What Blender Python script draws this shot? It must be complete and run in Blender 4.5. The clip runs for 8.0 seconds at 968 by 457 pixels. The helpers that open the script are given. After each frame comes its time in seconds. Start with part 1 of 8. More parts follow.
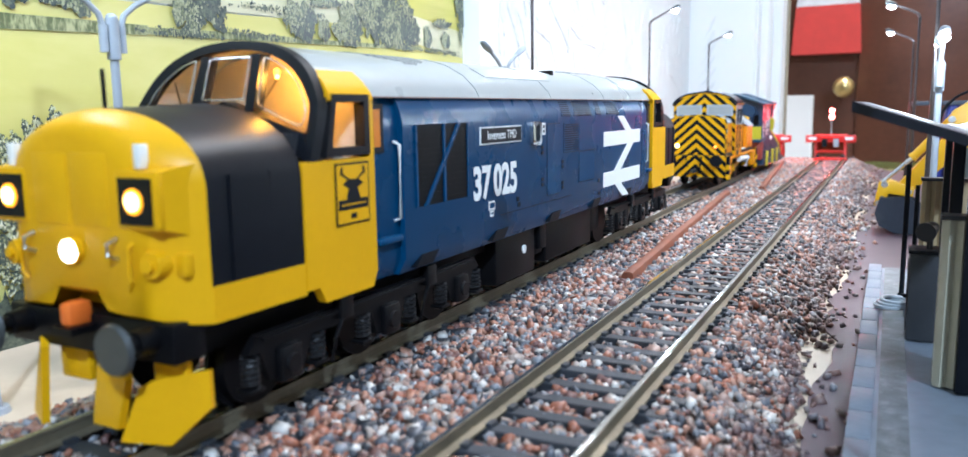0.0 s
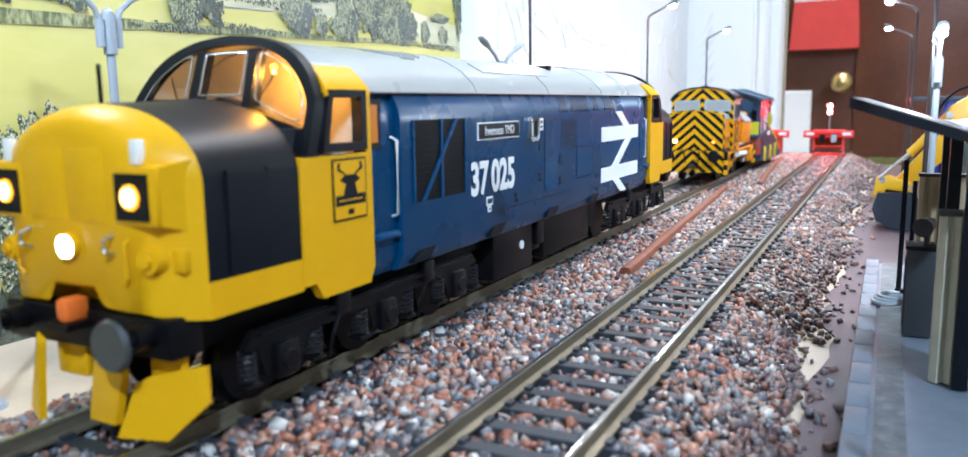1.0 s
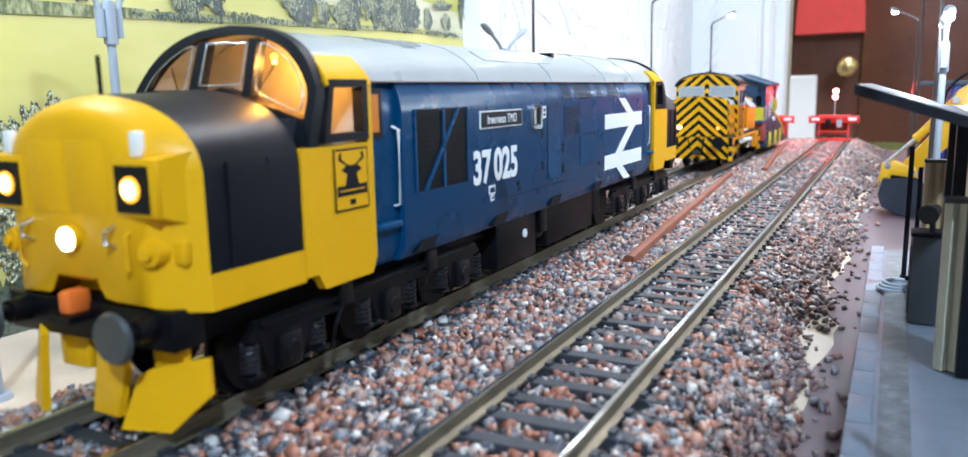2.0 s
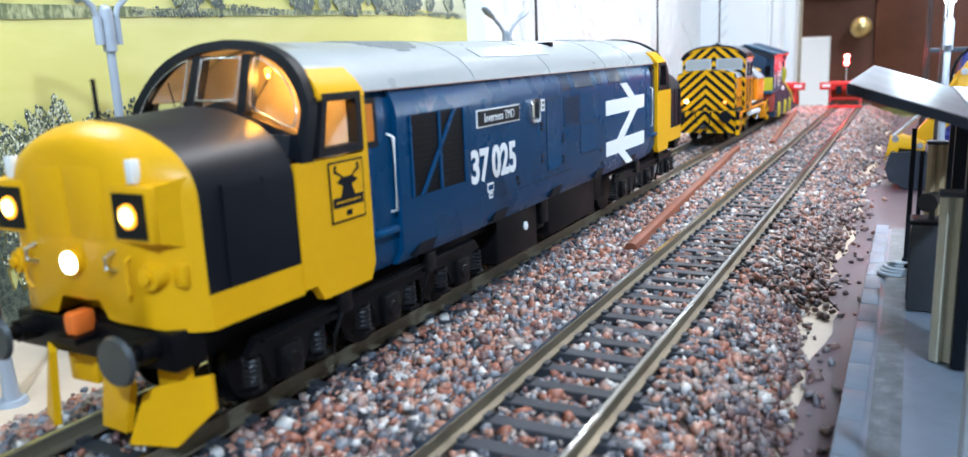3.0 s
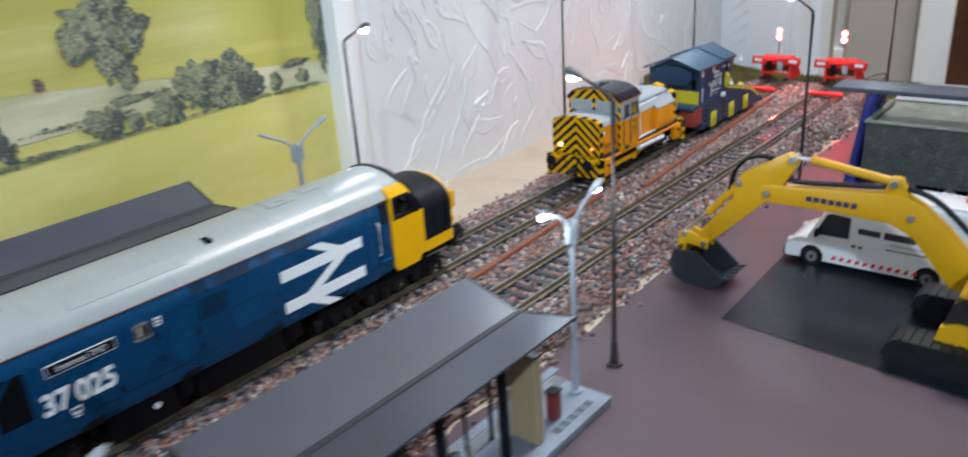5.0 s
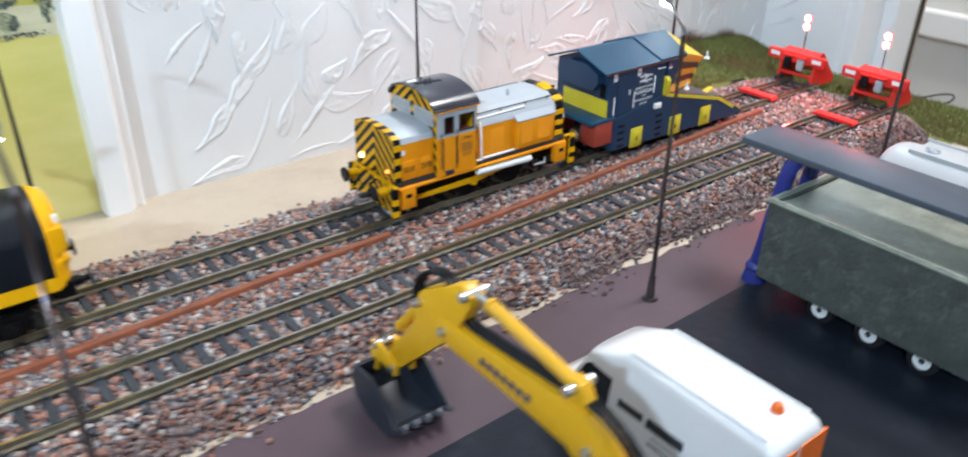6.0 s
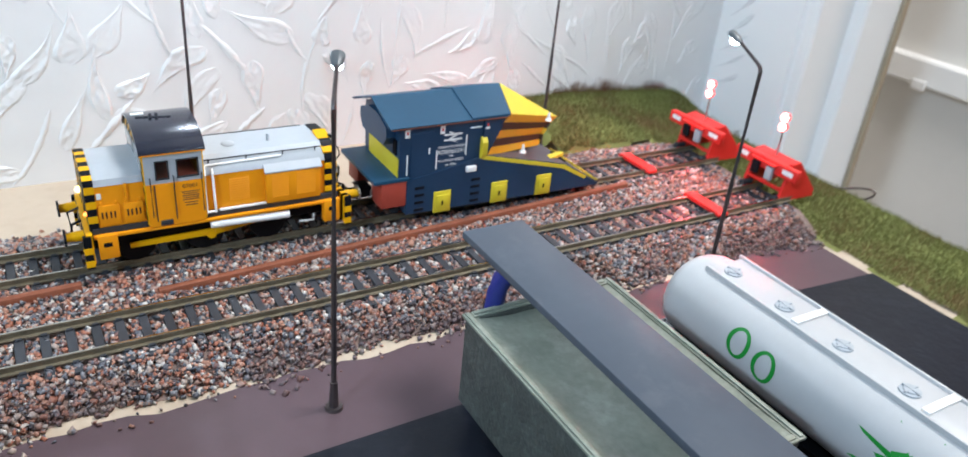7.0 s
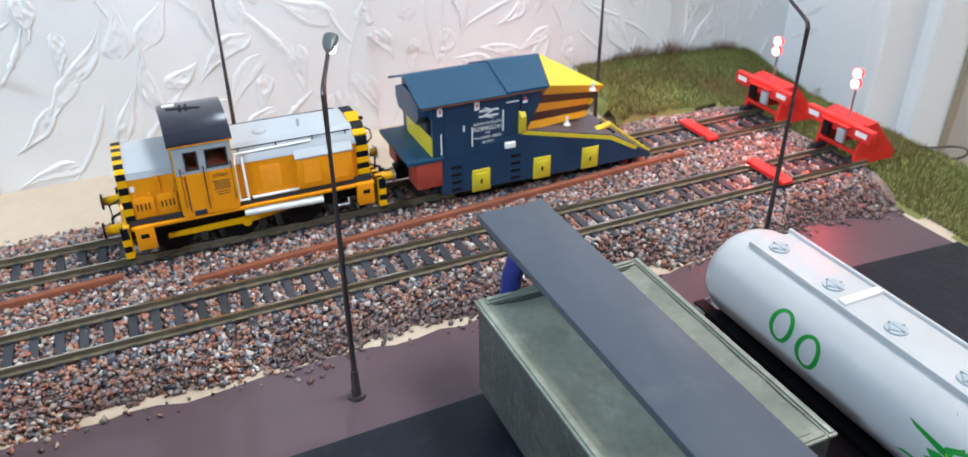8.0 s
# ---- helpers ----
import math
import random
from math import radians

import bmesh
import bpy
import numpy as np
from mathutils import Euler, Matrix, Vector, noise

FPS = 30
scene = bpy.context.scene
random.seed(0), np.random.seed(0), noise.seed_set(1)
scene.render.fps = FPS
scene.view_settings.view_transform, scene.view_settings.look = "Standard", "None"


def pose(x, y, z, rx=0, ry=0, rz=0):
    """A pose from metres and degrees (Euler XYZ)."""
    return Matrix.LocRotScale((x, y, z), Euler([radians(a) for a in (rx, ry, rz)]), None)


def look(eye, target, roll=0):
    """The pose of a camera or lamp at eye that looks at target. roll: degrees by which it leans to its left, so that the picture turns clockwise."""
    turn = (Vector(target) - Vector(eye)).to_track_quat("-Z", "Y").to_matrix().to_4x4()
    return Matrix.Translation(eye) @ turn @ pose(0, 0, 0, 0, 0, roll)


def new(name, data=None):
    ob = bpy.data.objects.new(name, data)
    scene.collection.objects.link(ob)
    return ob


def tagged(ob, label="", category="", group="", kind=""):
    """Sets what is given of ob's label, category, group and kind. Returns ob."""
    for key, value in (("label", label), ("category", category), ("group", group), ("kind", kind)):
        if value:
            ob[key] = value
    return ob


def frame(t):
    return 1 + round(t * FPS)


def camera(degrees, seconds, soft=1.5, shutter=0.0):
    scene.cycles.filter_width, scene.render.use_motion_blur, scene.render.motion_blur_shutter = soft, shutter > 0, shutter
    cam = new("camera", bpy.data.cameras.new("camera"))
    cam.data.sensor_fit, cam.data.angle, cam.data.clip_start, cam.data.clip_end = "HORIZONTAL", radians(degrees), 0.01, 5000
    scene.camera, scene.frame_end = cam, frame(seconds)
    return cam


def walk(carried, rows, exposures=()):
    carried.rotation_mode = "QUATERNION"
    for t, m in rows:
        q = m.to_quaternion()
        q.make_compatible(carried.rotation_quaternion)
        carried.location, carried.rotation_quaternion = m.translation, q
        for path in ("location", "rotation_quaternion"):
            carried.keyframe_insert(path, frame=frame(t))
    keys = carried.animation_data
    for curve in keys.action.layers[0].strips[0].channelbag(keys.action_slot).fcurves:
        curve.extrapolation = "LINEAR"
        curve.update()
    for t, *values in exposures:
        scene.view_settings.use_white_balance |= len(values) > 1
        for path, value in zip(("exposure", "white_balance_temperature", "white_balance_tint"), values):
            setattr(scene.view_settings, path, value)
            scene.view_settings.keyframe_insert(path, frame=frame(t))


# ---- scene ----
# The layout is a model railway at 1:76. Lengths below are in centimetres; U turns them into metres.
# x runs across the tracks, y along them, z up from the rail tops; the middle of the second track is x = 0.
U = 0.01
cam = camera(62.2, 8.0, shutter=0.35)
cam.data.dof.use_dof, cam.data.dof.focus_distance, cam.data.dof.aperture_fstop = True, 0.21, 32.0
PATH = [
    (0, (3.971, -4.741, 4.032), (-4.962, 12.912, 1.101), -0.83),
    (0.5, (3.987, -4.749, 4.046), (-4.881, 12.938, 1.127), -0.79),
    (1, (3.972, -4.726, 4.041), (-4.908, 12.932, 0.987), -0.78),
    (1.5, (3.969, -4.710, 4.049), (-4.922, 12.909, 0.800), -0.79),
    (3, (4.271, -4.585, 4.684), (-4.940, 12.672, 0.515), -2.45),
    (3.5, (5.663, -4.626, 6.304), (-4.355, 11.856, 1.015), -0.48),
    (4, (8.650, -4.180, 9.432), (-2.282, 11.551, 3.686), -1.16),
    (4.3, (11.506, -3.422, 11.278), (0.133, 11.983, 5.503), -1.34),
    (4.5, (13.647, -2.615, 12.592), (2.174, 12.492, 6.257), -2.08),
    (4.6, (14.690, -1.991, 13.188), (3.097, 13.004, 6.804), -2.63),
    (4.8, (16.255, -0.384, 13.582), (4.330, 14.215, 6.901), -3.42),
    (5, (17.517, 2.766, 13.953), (5.418, 16.841, 6.500), -4.01),
    (5.2, (18.469, 6.832, 15.188), (6.356, 20.476, 6.995), -1.58),
    (6.3, (21.379, 27.504, 14.279), (6.942, 37.542, 4.749), 2.24),
    (6.5, (22.156, 30.441, 15.641), (7.651, 40.339, 6.069), 4.67),
    (6.7, (21.851, 32.528, 16.031), (7.421, 42.612, 6.540), 7.08),
    (6.9, (22.447, 34.307, 15.438), (7.807, 44.211, 6.079), 6.90),
    (7, (22.530, 35.222, 15.242), (7.666, 44.711, 5.809), 5.72),
    (7.2, (22.162, 36.808, 14.971), (6.955, 45.251, 5.099), 3.20),
    (7.5, (22.287, 38.289, 14.842), (6.712, 45.677, 4.700), 1.78),
    (8, (22.756, 37.937, 15.192), (7.060, 44.975, 4.988), -0.17),
]
walk(cam, [(t, look([v * U for v in eye], [v * U for v in target], roll)) for t, eye, target, roll in PATH],
     exposures=[(0.0, 0.3, 5950, 11), (3.0, 0.25, 5950, 11), (3.5, 0.15, 6000, 11), (4.0, 0.02, 6050, 11), (4.3, -0.3, 6200, 11), (5.2, -0.54, 6250, 12), (6.4, -0.12, 6200, 10), (7.0, -0.15, 6200, 10), (8.0, -0.2, 6200, 10)])

# ---- world and lights ----
world = bpy.data.worlds.new("world")
scene.world = world
world.use_nodes = True
world.node_tree.nodes["Background"].inputs[0].default_value = (0.75, 0.82, 0.9, 1)
world.node_tree.nodes["Background"].inputs[1].default_value = 0.1


def lamp(name, kind, place, energy, colour, size=0.1, target=None, size_y=None):
    data = bpy.data.lights.new(name, kind)
    data.energy, data.color = energy, colour
    if kind == "AREA":
        data.size = size
        if size_y:
            data.shape, data.size_y = "RECTANGLE", size_y
    else:
        data.shadow_soft_size = size
    ob = new(name, data)
    eye = Vector(place) * U
    ob.matrix_world = look(eye, Vector(target) * U) if target else Matrix.Translation(eye)
    return ob


# Area lamps without a seen fixture, added and tuned for brightness.
lamp("added_ceiling_fill", "AREA", (60, -55, 160), 1.8, (0.68, 0.84, 1.0), 0.45, (10, 30, 0))
# Added key light; its direction follows the lamp post's shadow on the yard.
lamp("added_key_light", "AREA", (98, -112, 118), 31, (0.65, 0.83, 1.0), 0.07, (0, 30, 0), 0.06)
lamp("added_hall_fill", "AREA", (20, 118, 160), 36, (1.0, 0.97, 0.94), 0.4, (20, 118, 0))

# ---- materials ----
def mat(name, colour, rough=0.5, metal=0.0, vary=0.12, scale=60.0, bump=0.0, bump_scale=400.0, coat=0.0, emit=0.0,
        wear=None, wear_amount=0.0, wear_scale=90.0, per_object=0.0, spec=0.5):
    """A painted or plain surface: base colour with a coarse and a fine variation, optional worn patches and relief."""
    m = bpy.data.materials.new(name)
    m.use_nodes = True
    nt = m.node_tree
    b = nt.nodes["Principled BSDF"]
    tc = nt.nodes.new("ShaderNodeTexCoord")
    n1 = nt.nodes.new("ShaderNodeTexNoise")
    n1.inputs["Scale"].default_value, n1.inputs["Detail"].default_value = scale, 6
    n2 = nt.nodes.new("ShaderNodeTexNoise")
    n2.inputs["Scale"].default_value, n2.inputs["Detail"].default_value = scale * 9, 4
    nt.links.new(tc.outputs["Object"], n1.inputs["Vector"])
    nt.links.new(tc.outputs["Object"], n2.inputs["Vector"])
    add = nt.nodes.new("ShaderNodeMath")
    add.operation = "MULTIPLY_ADD"
    nt.links.new(n2.outputs["Fac"], add.inputs[0])
    add.inputs[1].default_value = 0.45
    nt.links.new(n1.outputs["Fac"], add.inputs[2])
    ramp = nt.nodes.new("ShaderNodeMapRange")
    ramp.inputs["From Min"].default_value, ramp.inputs["From Max"].default_value = 0.4, 1.05
    ramp.inputs["To Min"].default_value, ramp.inputs["To Max"].default_value = 1 - vary, 1 + vary
    nt.links.new(add.outputs[0], ramp.inputs["Value"])
    mix = nt.nodes.new("ShaderNodeVectorMath")
    mix.operation = "SCALE"
    mix.inputs[0].default_value = colour[:3]
    nt.links.new(ramp.outputs[0], mix.inputs["Scale"])
    out = mix.outputs[0]
    if per_object:
        info = nt.nodes.new("ShaderNodeObjectInfo")
        mr = nt.nodes.new("ShaderNodeMapRange")
        mr.inputs["To Min"].default_value, mr.inputs["To Max"].default_value = 1 - per_object, 1 + per_object
        nt.links.new(info.outputs["Random"], mr.inputs["Value"])
        mo = nt.nodes.new("ShaderNodeVectorMath")
        mo.operation = "SCALE"
        nt.links.new(out, mo.inputs[0])
        nt.links.new(mr.outputs[0], mo.inputs["Scale"])
        out = mo.outputs[0]
    if wear:
        n3 = nt.nodes.new("ShaderNodeTexNoise")
        n3.inputs["Scale"].default_value, n3.inputs["Detail"].default_value, n3.inputs["Roughness"].default_value = wear_scale, 8, 0.65
        nt.links.new(tc.outputs["Object"], n3.inputs["Vector"])
        wr = nt.nodes.new("ShaderNodeMapRange")
        wr.inputs["From Min"].default_value, wr.inputs["From Max"].default_value = 0.52, 0.7
        wr.inputs["To Max"].default_value = wear_amount
        nt.links.new(n3.outputs["Fac"], wr.inputs["Value"])
        wm = nt.nodes.new("ShaderNodeMix")
        wm.data_type = "RGBA"
        nt.links.new(wr.outputs[0], wm.inputs[0])
        nt.links.new(out, wm.inputs[6])
        wm.inputs[7].default_value = (*wear[:3], 1)
        out = wm.outputs[2]
    nt.links.new(out, b.inputs["Base Color"])
    rr = nt.nodes.new("ShaderNodeMapRange")
    rr.inputs["To Min"].default_value, rr.inputs["To Max"].default_value = max(0.02, rough - 0.08), min(1, rough + 0.08)
    nt.links.new(n1.outputs["Fac"], rr.inputs["Value"])
    nt.links.new(rr.outputs[0], b.inputs["Roughness"])
    b.inputs["Metallic"].default_value = metal
    b.inputs["Specular IOR Level"].default_value = spec
    b.inputs["Coat Weight"].default_value = coat
    if emit:
        b.inputs["Emission Color"].default_value = (*colour[:3], 1)
        b.inputs["Emission Strength"].default_value = emit
    if bump:
        n4 = nt.nodes.new("ShaderNodeTexNoise")
        n4.inputs["Scale"].default_value, n4.inputs["Detail"].default_value = bump_scale, 5
        nt.links.new(tc.outputs["Object"], n4.inputs["Vector"])
        bp = nt.nodes.new("ShaderNodeBump")
        bp.inputs["Strength"].default_value, bp.inputs["Distance"].default_value = min(1, bump), 0.0006
        nt.links.new(n4.outputs["Fac"], bp.inputs["Height"])
        nt.links.new(bp.outputs[0], b.inputs["Normal"])
    return m


def glass(name, colour=(0.9, 0.93, 0.95), rough=0.04):
    m = bpy.data.materials.new(name)
    m.use_nodes = True
    b = m.node_tree.nodes["Principled BSDF"]
    b.inputs["Base Color"].default_value = (*colour, 1)
    b.inputs["Roughness"].default_value = rough
    b.inputs["Transmission Weight"].default_value = 1.0
    b.inputs["IOR"].default_value = 1.15
    return m


M_BLUE = mat("rail_blue_paint", (0.003, 0.051, 0.132), 0.28, vary=0.08, scale=80, spec=0.2)
M_YEL = mat("warning_yellow_paint", (0.75, 0.385, 0.002), 0.34, vary=0.05, scale=80, spec=0.18)
M_BLK = mat("satin_black_paint", (0.006, 0.0075, 0.011), 0.42, vary=0.2, spec=0.14)
M_ROOF = mat("light_grey_roof_paint", (0.36, 0.385, 0.38), 0.3, vary=0.06)
M_FRAME = mat("black_plastic_underframe", (0.004, 0.004, 0.005), 0.4, vary=0.25, spec=0.15)
M_WHITE = mat("white_print", (0.8, 0.81, 0.8), 0.45, vary=0.04)
M_ORANGE = mat("orange_yellow_paint", (0.8, 0.29, 0.004), 0.4, vary=0.06, spec=0.3)
M_GREY = mat("pale_grey_paint", (0.37, 0.4, 0.43), 0.4, vary=0.07)
M_RED = mat("bright_red_plastic", (0.72, 0.025, 0.02), 0.38, vary=0.08)
M_RAIL = mat("brown_weathered_rail", (0.185, 0.155, 0.105), 0.38, metal=0.45, vary=0.3, scale=120)
M_RAILTOP = mat("polished_rail_top", (0.55, 0.53, 0.47), 0.16, metal=1.0, vary=0.15, scale=120)
M_SLEEPER = mat("dark_sleeper_plastic", (0.03, 0.033, 0.04), 0.5, vary=0.3, scale=150, per_object=0.2)
M_BAR = mat("rust_brown_bar", (0.2, 0.058, 0.026), 0.6, vary=0.3, scale=100)
M_BOARD = mat("cream_painted_board", (0.5, 0.41, 0.31), 0.55, vary=0.12, scale=14, bump=0.1, wear=(0.36, 0.27, 0.19), wear_amount=0.5, wear_scale=30)
M_PURPLE = mat("mauve_brown_floor_paint", (0.084, 0.054, 0.064), 0.44, vary=0.16, scale=14, bump=0.05, bump_scale=160, spec=0.36, wear=(0.1, 0.07, 0.078), wear_amount=0.3, wear_scale=22)
M_PAD = mat("charcoal_floor_paint", (0.01, 0.0125, 0.019), 0.34, vary=0.25, scale=25, bump=0.2, wear=(0.05, 0.055, 0.07), wear_amount=0.2, spec=0.18)
M_PLAT = mat("grey_platform_paint", (0.17, 0.2, 0.245), 0.5, vary=0.22, scale=40, wear=(0.09, 0.095, 0.1), wear_amount=0.6, bump=0.2)
M_CANOPY = mat("grey_corrugated_roofing", (0.06, 0.066, 0.084), 0.42, vary=0.1, spec=0.3)
M_STEEL = mat("grey_lamp_plastic", (0.33, 0.36, 0.4), 0.38, vary=0.08)
M_POST = mat("dark_metal_lamp_post", (0.1, 0.085, 0.085), 0.3, metal=0.7, vary=0.2)
M_CREAM = mat("cream_corrugated_sheet", (0.45, 0.42, 0.32), 0.5, vary=0.12, wear=(0.3, 0.2, 0.1), wear_amount=0.3)
M_PLASTER = mat("white_plaster", (0.76, 0.755, 0.74), 0.5, vary=0.04, scale=12, bump=0.35, bump_scale=70)
M_GLOSSWHITE = mat("white_gloss_woodwork", (0.85, 0.84, 0.82), 0.35, vary=0.02, scale=8)
M_HALL = mat("beige_hall_wall", (0.68, 0.66, 0.62), 0.7, vary=0.04, scale=5)
M_CARPET = mat("beige_carpet", (0.5, 0.45, 0.39), 0.95, vary=0.12, scale=60, bump=0.5)
M_WOOD = mat("dark_brown_wood", (0.1, 0.035, 0.018), 0.35, vary=0.35, scale=12)
M_VANWHITE = mat("white_van_paint", (0.78, 0.79, 0.8), 0.22, vary=0.02, coat=0.5)
M_TYRE = mat("black_rubber", (0.012, 0.012, 0.013), 0.6, vary=0.2, spec=0.3)
M_SILVER = mat("silver_metal", (0.6, 0.61, 0.62), 0.28, metal=0.9, vary=0.1)
M_CONT = mat("grey_green_container", (0.063, 0.072, 0.066), 0.5, vary=0.3, scale=110, wear=(0.15, 0.17, 0.155), wear_amount=0.5, wear_scale=260, bump=0.7, bump_scale=700)
M_PLANK = mat("slate_grey_board", (0.066, 0.08, 0.103), 0.5, vary=0.1, scale=25, spec=0.3, wear=(0.16, 0.17, 0.19), wear_amount=0.2)
M_NAVY = mat("navy_blue_plastic", (0.02, 0.03, 0.2), 0.35, vary=0.1)
M_TANK = mat("white_tank_plastic", (0.46, 0.465, 0.47), 0.32, vary=0.04)
M_GREEN = mat("green_print", (0.01, 0.24, 0.03), 0.4, vary=0.05)
M_LIME = mat("lime_print", (0.42, 0.62, 0.02), 0.4, vary=0.05)
M_DIGGER = mat("digger_yellow_paint", (0.7, 0.37, 0.008), 0.32, vary=0.06)
M_DARKGREY = mat("dark_grey_plastic", (0.035, 0.037, 0.042), 0.45, vary=0.15, spec=0.3)
M_GLASS = glass("clear_glazing")
M_DARKGLASS = mat("dark_glazing", (0.02, 0.025, 0.03), 0.08, vary=0.05)
M_LEDW = mat("white_led", (0.9, 0.95, 1.0), 0.3, emit=110)
M_LEDR = mat("red_led", (1.0, 0.26, 0.22), 0.3, emit=22)
M_HEADLIGHT = mat("warm_headlight", (1.0, 0.8, 0.3), 0.3, emit=4)
# Emission on the housing stands in for the red lamp's halo.
M_REDGLOW = mat("red_housing_halo", (1.0, 0.03, 0.03), 0.3, emit=4)
# Emissive ring colour that imitates the amber halo of a headlight.
M_HALO = mat("amber_headlight_halo", (1.0, 0.38, 0.01), 0.3, emit=1.3)
M_LAMPHEAD = mat("dark_slate_lamp_head", (0.09, 0.105, 0.115), 0.35, vary=0.1)
M_CABLIGHT = mat("amber_cab_light", (1.0, 0.42, 0.03), 0.3, emit=6)


# ---- geometry helpers ----
def box(bm, x0, x1, y0, y1, z0, z1, bevel=0.0, rot=None):
    r = bmesh.ops.create_cube(bm, size=1.0)
    vs = r["verts"]
    for v in vs:
        v.co = Vector((x0 + (v.co.x + 0.5) * (x1 - x0), y0 + (v.co.y + 0.5) * (y1 - y0), z0 + (v.co.z + 0.5) * (z1 - z0)))
    if bevel:
        es = list({e for v in vs for e in v.link_edges})
        g = bmesh.ops.bevel(bm, geom=es, offset=bevel, segments=2, affect="EDGES", profile=0.5)
        vs = list({v for f in g["faces"] for v in f.verts} | {v for v in vs if v.is_valid})
    if rot is not None:
        for v in vs:
            v.co = rot @ v.co
    return vs


def cyl(bm, p0, p1, r0, r1=None, seg=14, caps=True):
    p0, p1 = Vector(p0), Vector(p1)
    d = p1 - p0
    m = Matrix.Translation((p0 + p1) / 2) @ d.to_track_quat("Z", "Y").to_matrix().to_4x4()
    return bmesh.ops.create_cone(bm, cap_ends=caps, segments=seg, radius1=r0, radius2=r0 if r1 is None else r1, depth=d.length, matrix=m)["verts"]


def ball(bm, c, r, seg=14, rings=8, squash=(1, 1, 1)):
    m = Matrix.Translation(c) @ Matrix.Diagonal((*squash, 1))
    return bmesh.ops.create_uvsphere(bm, u_segments=seg, v_segments=rings, radius=r, matrix=m)["verts"]


def loft(bm, rings, closed=True, cap0=True, cap1=True):
    """Joins rings of points, each a list of (x, y, z), into a skin."""
    vr = [[bm.verts.new(p) for p in ring] for ring in rings]
    n = len(rings[0])
    for a, b in zip(vr, vr[1:]):
        for i in range(n if closed else n - 1):
            j = (i + 1) % n
            try:
                bm.faces.new((a[i], a[j], b[j], b[i]))
            except ValueError:
                pass
    if closed and cap0:
        bm.faces.new(vr[0][::-1])
    if closed and cap1:
        bm.faces.new(vr[-1])
    return vr


def prism(bm, outline, axis, lo, hi):
    """A straight solid: an outline of (a, b) pairs drawn along one axis. x: (y, z), y: (x, z), z: (x, y)."""
    def at(a, b, c):
        return {"x": (c, a, b), "y": (a, c, b), "z": (a, b, c)}[axis]
    return loft(bm, [[at(a, b, lo) for a, b in outline], [at(a, b, hi) for a, b in outline]])


def tube(bm, pts, r, seg=8, r_end=None):
    pts = [Vector(p) for p in pts]
    rings = []
    for i, p in enumerate(pts):
        d = (pts[min(i + 1, len(pts) - 1)] - pts[max(i - 1, 0)]).normalized()
        q = d.to_track_quat("Z", "Y")
        k = r if r_end is None else r + (r_end - r) * i / (len(pts) - 1)
        rings.append([p + q @ Vector((k * math.cos(a), k * math.sin(a), 0)) for a in [2 * math.pi * s / seg for s in range(seg)]])
    return loft(bm, rings)


def smooth_line(pts, n=4):
    """More points along a line, on a curve through the given ones."""
    out = []
    for i in range(len(pts) - 1):
        p0, p1, p2, p3 = [Vector(pts[min(max(k, 0), len(pts) - 1)]) for k in (i - 1, i, i + 1, i + 2)]
        for j in range(n):
            t = j / n
            out.append(tuple(0.5 * (2 * p1 + (p2 - p0) * t + (2 * p0 - 5 * p1 + 4 * p2 - p3) * t * t + (3 * p1 - p0 - 3 * p2 + p3) * t ** 3)))
    return out + [tuple(pts[-1])]


def mesh_of(name, bm, material, smooth=None):
    bmesh.ops.recalc_face_normals(bm, faces=bm.faces)
    bmesh.ops.scale(bm, vec=(U, U, U), verts=bm.verts)
    me = bpy.data.meshes.new(name)
    bm.to_mesh(me)
    bm.free()
    for m in (material if isinstance(material, (list, tuple)) else [material]):
        me.materials.append(m)
    if smooth:
        me.polygons.foreach_set("use_smooth", [True] * len(me.polygons))
        me.set_sharp_from_angle(angle=radians(smooth))
    return me


def part(name, bm, material, parent=None, label="", smooth=35):
    ob = new(name, mesh_of(name, bm, material, smooth))
    if parent is not None:
        ob.parent = parent
    return tagged(ob, label) if label else ob


def thing(name, label, category, place=(0, 0, 0), turn=0.0, group=""):
    ob = new(name)
    ob.empty_display_size = 0.01
    ob.matrix_basis = pose(place[0] * U, place[1] * U, place[2] * U, 0, 0, turn)
    return tagged(ob, label, category, group)


def setting(name, bm, material, label, smooth=None, kind="structure", category=""):
    return tagged(new(name, mesh_of(name, bm, material, smooth)), label, category, "", kind)


def B():
    return bmesh.new()


def copy_part(ob, parent, m):
    """Another piece that shares the mesh of ob."""
    o = ob.copy()
    scene.collection.objects.link(o)
    o.parent = parent
    o.matrix_basis = m
    return o


